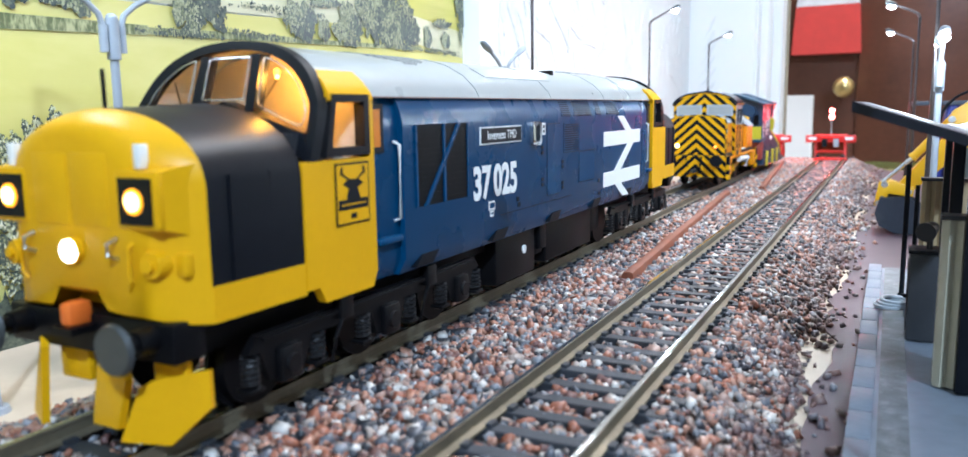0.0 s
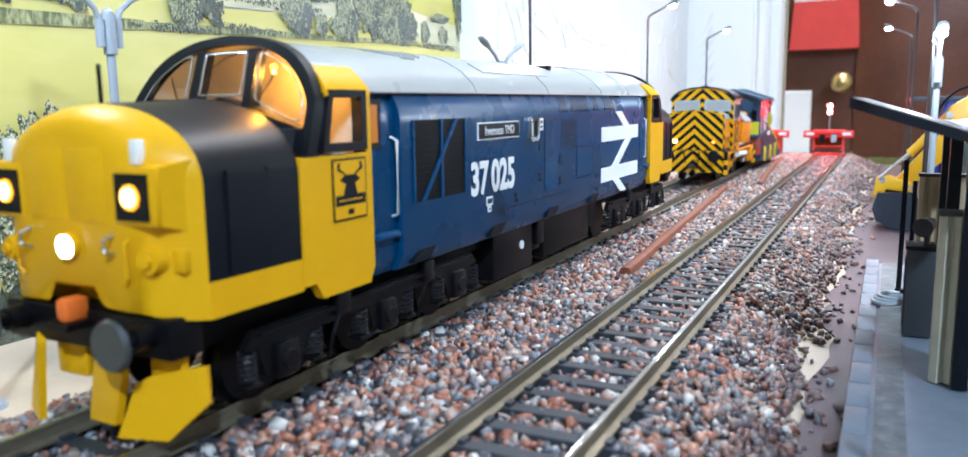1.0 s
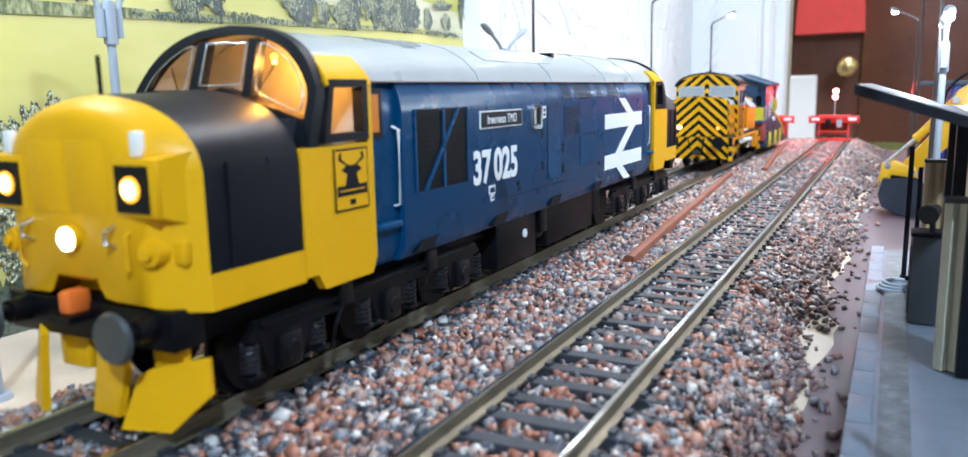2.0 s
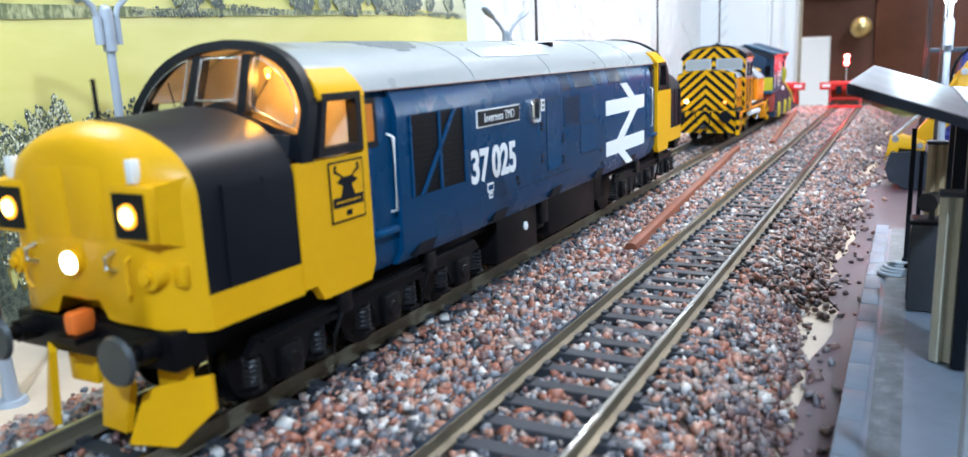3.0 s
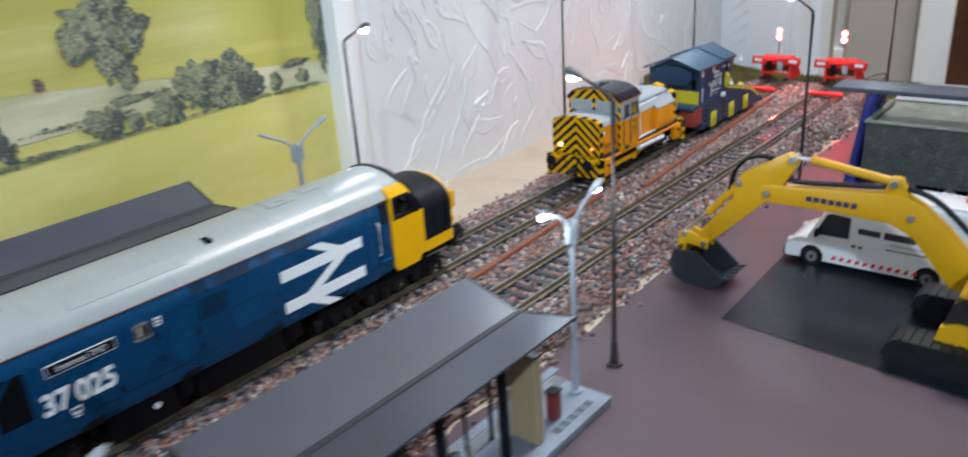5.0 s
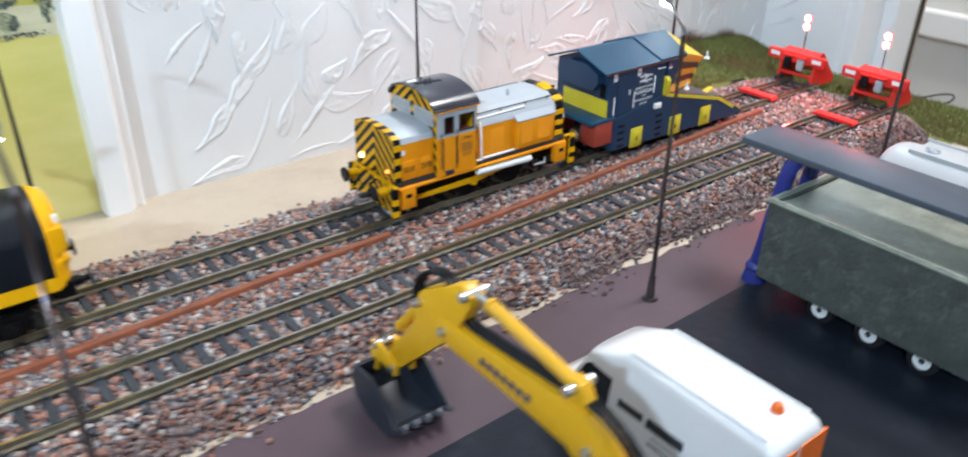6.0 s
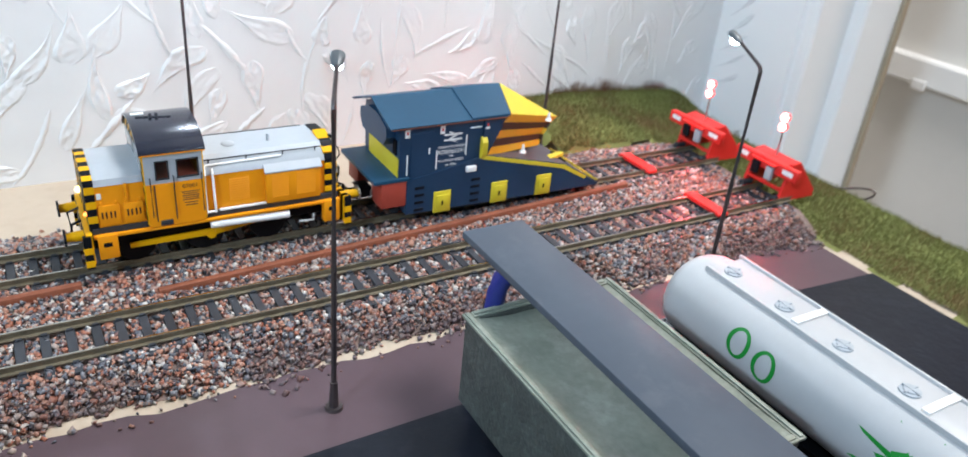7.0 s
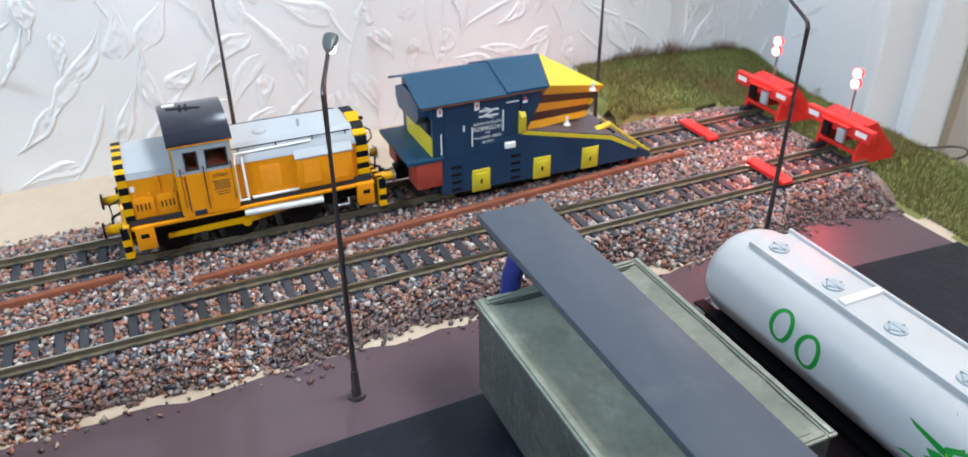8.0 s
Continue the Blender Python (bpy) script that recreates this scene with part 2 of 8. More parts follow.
def words(name, text, size, m, material, parent, label="", depth=0.004, squeeze=1.0, bold=0.0, gap=1.0):
    """Lettering in the built-in font as a thin mesh; m places it (cm), x along the line, y up, z out of the face."""
    cu = bpy.data.curves.new(name, "FONT")
    cu.body, cu.size, cu.extrude, cu.offset = text, size, depth, bold
    cu.space_word = gap
    cu.align_x, cu.align_y = "CENTER", "CENTER"
    tmp = bpy.data.objects.new(name, cu)
    scene.collection.objects.link(tmp)
    bpy.context.view_layer.update()
    me = bpy.data.meshes.new_from_object(tmp.evaluated_get(bpy.context.evaluated_depsgraph_get()))
    bpy.data.objects.remove(tmp)
    me.transform(Matrix.Scale(U, 4) @ m @ Matrix.Diagonal((squeeze, 1, 1, 1)))
    me.materials.clear()
    me.materials.append(material)
    ob = new(name, me)
    ob.parent = parent
    return tagged(ob, label) if label else ob

# ---- the large structure ----
GZ = -1.15          # the painted board
FZ = GZ + 0.04      # the yard paint on it
TRACK1 = -4.8       # middle of the far track
WALLX = -13.7       # plaster wall and poster
ENDY = 74.4         # end wall with the doorway
BOARDY = 71.4       # end of the board, a little short of the wall
rng = random.Random(7)

b = B(); box(b, WALLX, 75, -75, BOARDY, GZ - 1.6, GZ)
setting("baseboard", b, M_BOARD, "cream painted wooden baseboard of the model railway")

edge = [(3.0 + 0.35 * noise.noise((0, y * 0.3, 1.7)) + 0.3 * noise.noise((0, y * 0.9, 4.1)) + (0.55 if y > 50 else 0) * (min(y, 58) - 50) / 16 - (0.7 if y > 58 else 0) * min(1, (y - 58) / 3), y)
        for y in [-30 + 0.8 * i for i in range(120)]]
b = B(); prism(b, [(60, 65.6), (60, -30)] + edge, "z", GZ, FZ)
setting("yard_floor", b, M_PURPLE, "mauve brown painted yard floor, slightly glossy")
b = B(); prism(b, [(6.75, 28.7), (20, 27.3), (45, 26.6), (45, 50.5), (6.3, 50.5)], "z", FZ, FZ + 0.03)
setting("yard_pad", b, M_PAD, "charcoal painted patch of the yard floor")
b = B(); prism(b, [(5.7, 58.6), (45, 58.6), (45, 65.4), (6.2, 65.4)], "z", FZ, FZ + 0.03)
setting("yard_pad", b, M_PAD, "charcoal painted patch beside the grass")

# the room round the layout
b = B(); box(b, WALLX - 12, WALLX, -200, ENDY, -76, 165)
wall_west = setting("wall_west", b, M_PLASTER, "white wall with swirled leaf-patterned plaster relief")
b = B(); prism(b, [(-25.7, ENDY), (-7.75, ENDY), (-7.6, ENDY + 0.25), (-7.35, ENDY + 0.2), (-7.2, ENDY - 0.2), (-6.65, ENDY - 0.2), (-6.5, ENDY - 0.05), (-6.5, 77.0), (-5.75, 77.0), (-5.6, 77.15), (-5.6, 79.9), (-25.7, 79.9)], "z", -76, 165)
wall_north = setting("wall_north", b, M_GLOSSWHITE, "white painted end wall and stepped door frame")
# Walls, lintel and ceiling below are unseen, added to enclose and bounce light.
b = B(); box(b, 72, 300, ENDY, 80.4, -76, 165)
setting("wall_north_east", b, M_PLASTER, "unseen white wall beyond the doorway")
b = B(); box(b, -5.6, 72, ENDY, 80.4, 128, 165)
setting("door_lintel", b, M_PLASTER, "unseen white wall above the doorway")
b = B(); box(b, -25.7, 300, -212, -200, -76, 165)
setting("wall_south", b, M_PLASTER, "unseen white wall added to close the room and bounce light")
b = B(); box(b, 300, 312, -212, 80.4, -76, 165)
setting("wall_east", b, M_PLASTER, "unseen white wall added to close the room and bounce light")
b = B(); box(b, -80, 312, -212, 240, 165, 177)
setting("ceiling", b, M_PLASTER, "unseen white ceiling added to close the room and bounce light")
b = B(); box(b, -80, 312, -212, 240, -88, -76)
setting("floor", b, M_CARPET, "beige carpet of the room and hall")

b = B(); box(b, -25.7, -5.35, 79.9, 80.4, -76, 165, 0.08)
setting("door_lining", b, mat("tan_door_edge", (0.36, 0.29, 0.2), 0.5, vary=0.15, scale=20), "tan wooden edge of the door lining")

# the hall behind the doorway
HALLY = 160
b = B(); box(b, -80, 120, HALLY, HALLY + 10, -76, 165)
hall = setting("wall_hall", b, M_HALL, "beige hall wall beyond the doorway")
b = B(); box(b, -90, -80, 80.4, HALLY, -76, 165)
setting("wall_hall_west", b, M_HALL, "beige side wall of the hall")
b = B(); box(b, 120, 130, 80.4, HALLY, -76, 165)
setting("wall_hall_east", b, M_HALL, "beige side wall of the hall")
b = B(); box(b, -78, -15, HALLY - 2.2, HALLY, -18.6, -14.4, 0.4)
box(b, -48.6, -46.2, HALLY - 2.6, HALLY - 2.2, -19.2, -17.6, 0.2)
setting("trim", b, M_GLOSSWHITE, "white boxed trunking along the hall wall")
door = tagged(new("door_1"), "dark brown varnished wooden door in the hall", "door", "", "structure")
b = B(); box(b, -9, 66, HALLY - 4, HALLY, -76, 125)
part("leaf", b, M_WOOD, door)
for i in range(3):
    b = B(); box(b, -2 + 23 * i, 16 + 23 * i, HALLY - 4.6, HALLY - 4, -20, 60, 0.5)
    part("panel", b, M_WOOD, door)
b = B(); cyl(b, (-3.8, HALLY - 9, 7), (-3.8, HALLY - 4, 7), 1.2); ball(b, (-3.8, HALLY - 10, 7), 1.8)
part("door_knob", b, mat("old_brass", (0.55, 0.42, 0.18), 0.3, metal=0.9), door, "round brass door knob")
b = B(); box(b, -14.2, -9, HALLY - 5, HALLY, -76, 5.8, 0.4)
setting("trim", b, M_GLOSSWHITE, "white door casing in the hall")
b = B(); box(b, -26, -14.3, HALLY - 3, HALLY, -76, 5.8, 0.3)
setting("hall_panel", b, mat("grey_beige_panel", (0.46, 0.42, 0.36), 0.6, vary=0.04, scale=6), "grey beige boarded panel in the hall")
b = B(); box(b, -26, -9, HALLY - 4, HALLY, 5.8, 125)
setting("hall_boarding", b, M_WOOD, "dark brown boarding above the pale panel")
flag = thing("hanging_bag", "red and white cloth bag hanging on the hall door", "bag", (-7.2, HALLY - 6, 13.0))
b = B(); loft(b, [[(x * s, y, z) for x, y in ((-6.5, -1), (6.5, -1.6), (6.5, 1.5), (-6.5, 1.5))] for s, z in ((0.88, 0), (0.85, 4), (0.8, 8.4))])
part("lower_cloth", b, mat("red_cloth", (0.55, 0.05, 0.04), 0.85, bump=0.4), flag, "faded red cloth")
b = B(); loft(b, [[(x * s, y, z) for x, y in ((-6.5, -1), (6.5, -1.6), (6.5, 1.5), (-6.5, 1.5))] for s, z in ((0.8, 8.4), (0.7, 13), (0.4, 18))])
part("upper_cloth", b, mat("white_cloth", (0.6, 0.6, 0.62), 0.85, bump=0.4), flag, "white cloth")

# plaster relief: fans of raised teardrop outlines and single curved strokes
def ridge(bm, line, r):
    """A low rounded ridge on the wall along points of (y, z)."""
    n = len(line) - 1
    pts = [Vector((WALLX, y, z)) for y, z in line]
    rings = []
    for i, p in enumerate(pts):
        d = (pts[min(i + 1, n)] - pts[max(i - 1, 0)]).normalized()
        side = Vector((0, -d.z, d.y))
        k = r * (0.35 + 0.65 * math.sin(math.pi * i / n)) * rng.uniform(0.6, 1.35)
        rings.append([p - side * k * 1.5 + Vector((-0.02, 0, 0)), p - side * k * 0.6 + Vector((k * 0.6, 0, 0)), p + side * k * 0.6 + Vector((k * 0.6, 0, 0)), p + side * k * 1.5 + Vector((-0.02, 0, 0))])
    loft(bm, rings, closed=False)

def leaf(bm, y, z, ang, length, width, bend, lay):
    """A raised plaster teardrop with a granular hollow face and a thick rough rim; (y, z) is its pointed foot. lay puts (along, up, out) into the room."""
    ca, sa = math.cos(ang), math.sin(ang)
    n, m = 24, 16
    seed = rng.uniform(0, 99)
    high = rng.uniform(0.06, 0.105)
    rows = []
    for i in range(n + 1):
        u = i / n
        w = width * (math.sin(math.pi * u ** 1.8) ** 0.7) * (0.2 + 0.8 * u) + 0.015
        w *= 1 + 0.3 * noise.noise((u * 4, seed, 0.3))
        row = []
        for k in range(m + 1):
            v = -1 + 2 * k / m
            rim = math.exp(-((abs(v) - 0.74) / 0.2) ** 2)
            h = high * (0.62 * max(0.0, 1 - v ** 4) + 0.42 * rim) * min(1, 4 * min(u + 0.05, 1.02 - u) + 0.1) * (1 if abs(v) < 1 else 0)
            p, q = length * u, w * v + bend * length * u * u
            a_, b_ = y + p * ca - q * sa, z + p * sa + q * ca
            if h:
                h += high * (0.3 * noise.noise((a_ * 2.5, b_ * 2.5, seed)) + 0.75 * noise.noise((a_ * 6, b_ * 6, seed))) * (1 - v ** 8)
            row.append(lay(a_, b_, max(h, 0.0) - 0.012))
        rows.append(row)
    loft(bm, rows, closed=False, cap0=False, cap1=False)

def stroke_line(y, z, ang, length, bend):
    """A bent line that starts at (y, z)."""
    ca, sa = math.cos(ang), math.sin(ang)
    out = []
    for i in range(19):
        u = i / 18
        w = bend * length * u * u
        out.append((y + length * u * ca - w * sa, z + length * u * sa + w * ca))
    return out

def on_west(a_, b_, h):
    return (WALLX + h, a_, b_)

def on_north(a_, b_, h):
    return (a_, ENDY - h, b_)

b = B()
placed = []
for _ in range(9000):
    fy, fz = rng.uniform(30.8, 73.9), rng.uniform(-0.6, 20)
    if any((fy - p) ** 2 + ((fz - q) * 0.8) ** 2 < 1.3 ** 2 for p, q in placed):
        continue
    placed.append((fy, fz))
    # the hand's sweep turns slowly over the wall and fans out round a few centres
    a = 1.2 + 2.6 * noise.noise((fy * 0.16, fz * 0.16, 7.7)) + rng.gauss(0, 0.15) + (math.pi if noise.noise((fy * 0.22, fz * 0.22, 2.1)) > 0.1 else 0)
    ln = rng.uniform(2.1, 4.2)
    y0, z0 = fy - math.cos(a) * ln / 2, fz - math.sin(a) * ln / 2
    y1 = y0 + math.cos(a) * ln
    bend = rng.uniform(-0.4, 0.4)
    if not (30.7 < y0 < 74.0 and 30.7 < y1 < 74.0):
        continue
    if rng.random() < 0.58:
        leaf(b, y0, z0, a, ln * 0.85, rng.uniform(0.5, 0.9), bend, on_west)
    else:
        ridge(b, stroke_line(y0, z0, a, ln, bend), rng.uniform(0.07, 0.12))
ob = part("plaster_relief", b, M_PLASTER, wall_west, smooth=60)
b = B(); prism(b, [(WALLX, 28.2), (WALLX + 0.9, 28.3), (WALLX + 0.9, 29.3), (WALLX + 0.55, 29.5), (WALLX + 0.5, 29.9), (WALLX, 30.0)], "z", GZ, 60)
batten = setting("trim", b, M_GLOSSWHITE, "white upright batten between the picture and the plaster wall")
# the plaster runs a little way round the corner
b = B()
for i in range(10):
    leaf(b, -13.4 + 0.1 * i, 0.2 + 1.1 * i, radians(20 + 4 * i), 2.6, rng.uniform(0.12, 0.3), 0.15, on_north)
part("plaster_relief", b, M_PLASTER, wall_north, smooth=60)

# ---- the printed landscape on the wall ----
def printed(name, colour, colour2, scale, stretch=(1, 1, 1), lo=0.4, hi=0.62, rough=0.4):
    m = bpy.data.materials.new(name)
    m.use_nodes = True
    nt = m.node_tree
    bs = nt.nodes["Principled BSDF"]
    tc = nt.nodes.new("ShaderNodeTexCoord")
    mp = nt.nodes.new("ShaderNodeMapping")
    mp.inputs["Scale"].default_value = stretch
    nz = nt.nodes.new("ShaderNodeTexNoise")
    nz.inputs["Scale"].default_value, nz.inputs["Detail"].default_value, nz.inputs["Roughness"].default_value = scale, 6, 0.6
    n2 = nt.nodes.new("ShaderNodeTexNoise")
    n2.inputs["Scale"].default_value = scale * 0.18
    cr = nt.nodes.new("ShaderNodeMapRange")
    cr.inputs["From Min"].default_value, cr.inputs["From Max"].default_value = lo, hi
    mx = nt.nodes.new("ShaderNodeMix")
    mx.data_type = "RGBA"
    mx.inputs[6].default_value, mx.inputs[7].default_value = (*colour, 1), (*colour2, 1)
    ad = nt.nodes.new("ShaderNodeMath")
    ad.operation = "MULTIPLY_ADD"
    ad.inputs[1].default_value, ad.inputs[2].default_value = 0.5, -0.25
    ad2 = nt.nodes.new("ShaderNodeMath")
    nt.links.new(tc.outputs["Object"], mp.inputs[0])
    nt.links.new(mp.outputs[0], nz.inputs["Vector"])
    nt.links.new(mp.outputs[0], n2.inputs["Vector"])
    nt.links.new(n2.outputs["Fac"], ad.inputs[0])
    nt.links.new(ad.outputs[0], ad2.inputs[0])
    nt.links.new(nz.outputs["Fac"], ad2.inputs[1])
    nt.links.new(ad2.outputs[0], cr.inputs["Value"])
    nt.links.new(cr.outputs[0], mx.inputs[0])
    nt.links.new(mx.outputs[2], bs.inputs["Base Color"])
    bs.inputs["Roughness"].default_value = rough
    return m

P_LOW = printed("print_meadow", (0.68, 0.6, 0.17), (0.8, 0.7, 0.27), 18, (1, 0.5, 1.6))
P_UP = printed("print_upper_meadow", (0.53, 0.47, 0.095), (0.69, 0.59, 0.19), 26, (1, 0.2, 2.6))
P_HAY = printed("print_hay", (0.52, 0.49, 0.27), (0.7, 0.64, 0.42), 70, (1, 0.25, 1.5))
P_TREE = printed("print_tree", (0.028, 0.04, 0.03), (0.44, 0.45, 0.25), 1300, lo=0.28, hi=0.7)
P_DARK = printed("print_dark_tree", (0.018, 0.028, 0.028), (0.2, 0.22, 0.15), 1300, lo=0.32, hi=0.8)
P_BUSH = printed("print_pale_bush", (0.06, 0.08, 0.045), (0.64, 0.67, 0.42), 1000, lo=0.32, hi=0.54)
P_HEDGE = printed("print_hedge", (0.12, 0.14, 0.05), (0.5, 0.48, 0.24), 500, (1, 1.6, 0.6))
P_RUST = printed("print_dead_brush", (0.06, 0.03, 0.025), (0.2, 0.12, 0.08), 400)

poster = tagged(new("landscape_poster"), "large printed landscape of fields and trees on the wall", "poster")
PX = WALLX + 0.02

def sheet(name, outline, layer, material, label=""):
    b = B(); prism(b, outline, "x", PX + layer * 0.02 - 0.012, PX + layer * 0.02)
    return part(name, b, material, poster, label)

def leaf_print(name, cols):
    """Printed foliage: each dab takes one of a few greens."""
    m = bpy.data.materials.new(name)
    m.use_nodes = True
    nt = m.node_tree
    geo = nt.nodes.new("ShaderNodeNewGeometry")
    cr = nt.nodes.new("ShaderNodeValToRGB")
    el = cr.color_ramp.elements
    while len(el) < len(cols):
        el.new(0.5)
    for i, (e, c) in enumerate(zip(el, cols)):
        e.position, e.color = i / (len(cols) - 1), (*c, 1)
    nt.links.new(geo.outputs["Random Per Island"], cr.inputs[0])
    nt.links.new(cr.outputs[0], nt.nodes["Principled BSDF"].inputs["Base Color"])
    nt.nodes["Principled BSDF"].inputs["Roughness"].default_value = 0.4
    return m

L_LIT = leaf_print("print_lit_leaves", [(0.15, 0.17, 0.09), (0.24, 0.25, 0.14), (0.36, 0.36, 0.21), (0.5, 0.48, 0.3)])
L_SHADE = leaf_print("print_shaded_leaves", [(0.04, 0.05, 0.05), (0.065, 0.08, 0.07), (0.1, 0.12, 0.09), (0.16, 0.175, 0.12)])
L_BUSH = leaf_print("print_bush_leaves", [(0.07, 0.08, 0.045), (0.4, 0.41, 0.22), (0.7, 0.69, 0.46), (0.86, 0.84, 0.66)])
L_RUST = leaf_print("print_dead_leaves", [(0.05, 0.03, 0.025), (0.12, 0.07, 0.05), (0.2, 0.14, 0.1), (0.3, 0.22, 0.15)])
LEAVES = {"print_tree": (L_LIT, 1.0), "print_dark_tree": (L_LIT, 0.5), "print_dead_brush": (L_RUST, 0.7)}

def foliage(name, cy, cz, w, h, flat, m, layer, seed, size, lit=None, n=None):
    """A printed tree: small upright leaf dabs inside a ragged outline, pale towards the sun at its upper left, dark below and behind."""
    rr_ = random.Random(seed * 13 + 5)
    if lit is None:
        lit = LEAVES[m.name]
    n = n or int(260 + 1900 * w * h)
    d = size * (0.042 + 0.012 * min(w, h))
    obs = {}
    for kind in (0, 1):
        b = B()
        for _ in range(n):
            a, q = rr_.uniform(0, 2 * math.pi), math.sqrt(rr_.random())
            c = Vector((math.cos(a) * 1.3, math.sin(a) * 1.3, seed * 3.7))
            q *= 0.9 + 0.55 * noise.noise(c) + 0.35 * noise.noise(c * 2.7) + 0.18 * noise.noise(c * 7)
            u, v = q * math.cos(a), q * math.sin(a)
            if flat and v < -flat:
                continue
            clump = noise.noise((u * w * 1.9, v * h * 1.9, seed * 1.3)) + 0.6 * noise.noise((u * w * 4.5, v * h * 4.5, seed * 2.1))
            sunny = 0.42 + 0.5 * v - 0.75 * u + 0.95 * clump
            if kind == 1 and rr_.random() > lit[1] * max(0.02, min(1, sunny)):
                continue
            if kind == 0 and q > 0.8 and clump < -0.25:
                continue
            r0 = d * rr_.uniform(0.5, 1.25) * (1.3 if kind == 0 else 0.85)
            t0 = rr_.uniform(0, 6.28)
            x = PX + layer * 0.02 + kind * 0.008 + rr_.uniform(0, 0.006)
            b.faces.new([b.verts.new((x, cy + u * w + r0 * rr_.uniform(0.5, 1.0) * math.cos(t0 + i * 1.2566), cz + v * h + r0 * rr_.uniform(0.6, 1.5) * math.sin(t0 + i * 1.2566))) for i in range(5)])
        obs[kind] = part(name if kind == 0 else "sunlit_leaves", b, L_SHADE if kind == 0 and lit[0] is not L_RUST else lit[0], poster if kind == 0 else obs[0], smooth=None)

sheet("lower_field", [(-60, GZ), (28.2, GZ), (28.2, 6.3), (24, 6.4), (18, 6.2), (13, 6.0), (9, 5.95), (5, 5.9), (-10, 5.5), (-60, 5)], 1, P_LOW, "sunlit yellow-green meadow")
sheet("middle_field", [(-60, 4.9), (-10, 5.4), (5, 5.8), (13, 5.95), (28.2, 6.2), (28.2, 7.3), (20, 7.2), (14, 6.95), (9, 6.9), (-60, 6.6)], 0.5, P_LOW)
sheet("hay_field", [(-60, 6.5), (8, 6.95), (14, 7.0), (20, 7.15), (28.2, 6.35), (28.2, 7.6), (24, 7.9), (18, 8.45), (14.5, 8.75), (9, 9.1), (-60, 10)], 1.5, P_HAY, "pale cut hay field")
sheet("upper_field", [(-60, 9.9), (9, 9.05), (14.5, 8.7), (18, 8.4), (24, 7.85), (28.2, 7.5), (28.2, 12.9), (20, 12.4), (10, 12.1), (-60, 11.5)], 2, P_UP, "green upper meadow")
sheet("far_wood", [(-60, 11.4), (10, 12.05), (20, 12.35), (28.2, 12.8), (28.2, 30), (-60, 30)], 1.2, P_DARK, "dark far wood")
for (cy, cz, w, h, m, fl, sd) in (
        (17.45, 10.75, 1.6, 1.4, P_TREE, 0, 1), (16.5, 10.1, 0.75, 0.7, P_TREE, 0, 26), (18.6, 10.3, 0.8, 0.75, P_DARK, 0, 27), (17.75, 9.3, 0.75, 0.8, P_DARK, 0, 2), (18.1, 8.6, 0.32, 0.5, P_DARK, 0, 28), (21.2, 7.75, 1.2, 1.3, P_DARK, 0.95, 3), (19.5, 7.0, 0.8, 0.75, P_TREE, 0.85, 4),
        (22.9, 7.35, 1.4, 1.05, P_DARK, 0.85, 5), (25.0, 7.05, 0.4, 0.5, P_TREE, 0.8, 6), (26.6, 7.0, 0.4, 0.35, P_TREE, 0.8, 7), (16.9, 7.05, 0.8, 0.8, P_DARK, 0.9, 8),
        (18.1, 6.75, 0.35, 0.4, P_TREE, 0.8, 9), (12.4, 7.35, 1.05, 1.2, P_TREE, 0.95, 10), (8.4, 7.45, 1.15, 1.2, P_DARK, 0.85, 11), (5.9, 7.8, 1.9, 1.6, P_DARK, 0.85, 12),
        (9.9, 7.75, 0.5, 0.26, P_DARK, 0.8, 13), (28.0, 9.6, 0.6, 2.3, P_TREE, 0, 14), (18.1, 7.72, 0.85, 0.2, P_DARK, 0.7, 15), (12.2, 9.05, 0.5, 0.2, P_RUST, 0.5, 16),
        (14.75, 8.95, 0.18, 0.24, P_RUST, 0.8, 17), (9.1, 9.3, 0.95, 0.24, P_DARK, 0.6, 18), (1.0, 7.8, 3.0, 2.0, P_TREE, 0.8, 19), (-6, 8, 4, 2.4, P_DARK, 0.8, 20), (26.2, 7.7, 0.7, 0.2, P_DARK, 0.6, 21)):
    foliage("tree", cy, cz, w, h, fl, m, 3 + sd * 0.12, sd, 1.0)
sheet("hedge", [(-60, 5.2), (-20, 5.6), (4, 5.85), (10.6, 6.1), (10.6, 6.35), (7, 6.3), (4, 6.35), (-20, 6.1), (-60, 5.7)], 2.7, P_HEDGE, "clipped hedge along the meadow")
sheet("hedge", [(10.6, 6.12), (14, 6.2), (19, 6.35), (24.5, 6.5), (24.5, 6.65), (19, 6.5), (14, 6.42), (10.6, 6.3)], 2.75, P_HEDGE)
for cy, cz, w, h, sd in ((7.5, 1.9, 2.3, 3.0, 31), (4.4, 1.2, 1.9, 2.3, 32), (0.5, 1.2, 2.6, 2.4, 33), (-4.0, 1.2, 3.0, 2.6, 34)):
    foliage("bush", cy, cz, w, h, 0.98, P_BUSH, 6 + (sd - 30) * 0.5, sd, 0.62, (L_BUSH, 2.3), 4200)
sheet("bramble", [(y, -0.6 + 1.6 * max(0, 0.5 + noise.noise((y * 2.2, 0, 3)) + 0.6 * noise.noise((y * 7, 0, 9)))) for y in [-4 + 0.08 * i for i in range(136)]] + [(6.9, GZ), (-4, GZ)], 8.6, P_DARK, "dark bramble at the foot of the print")
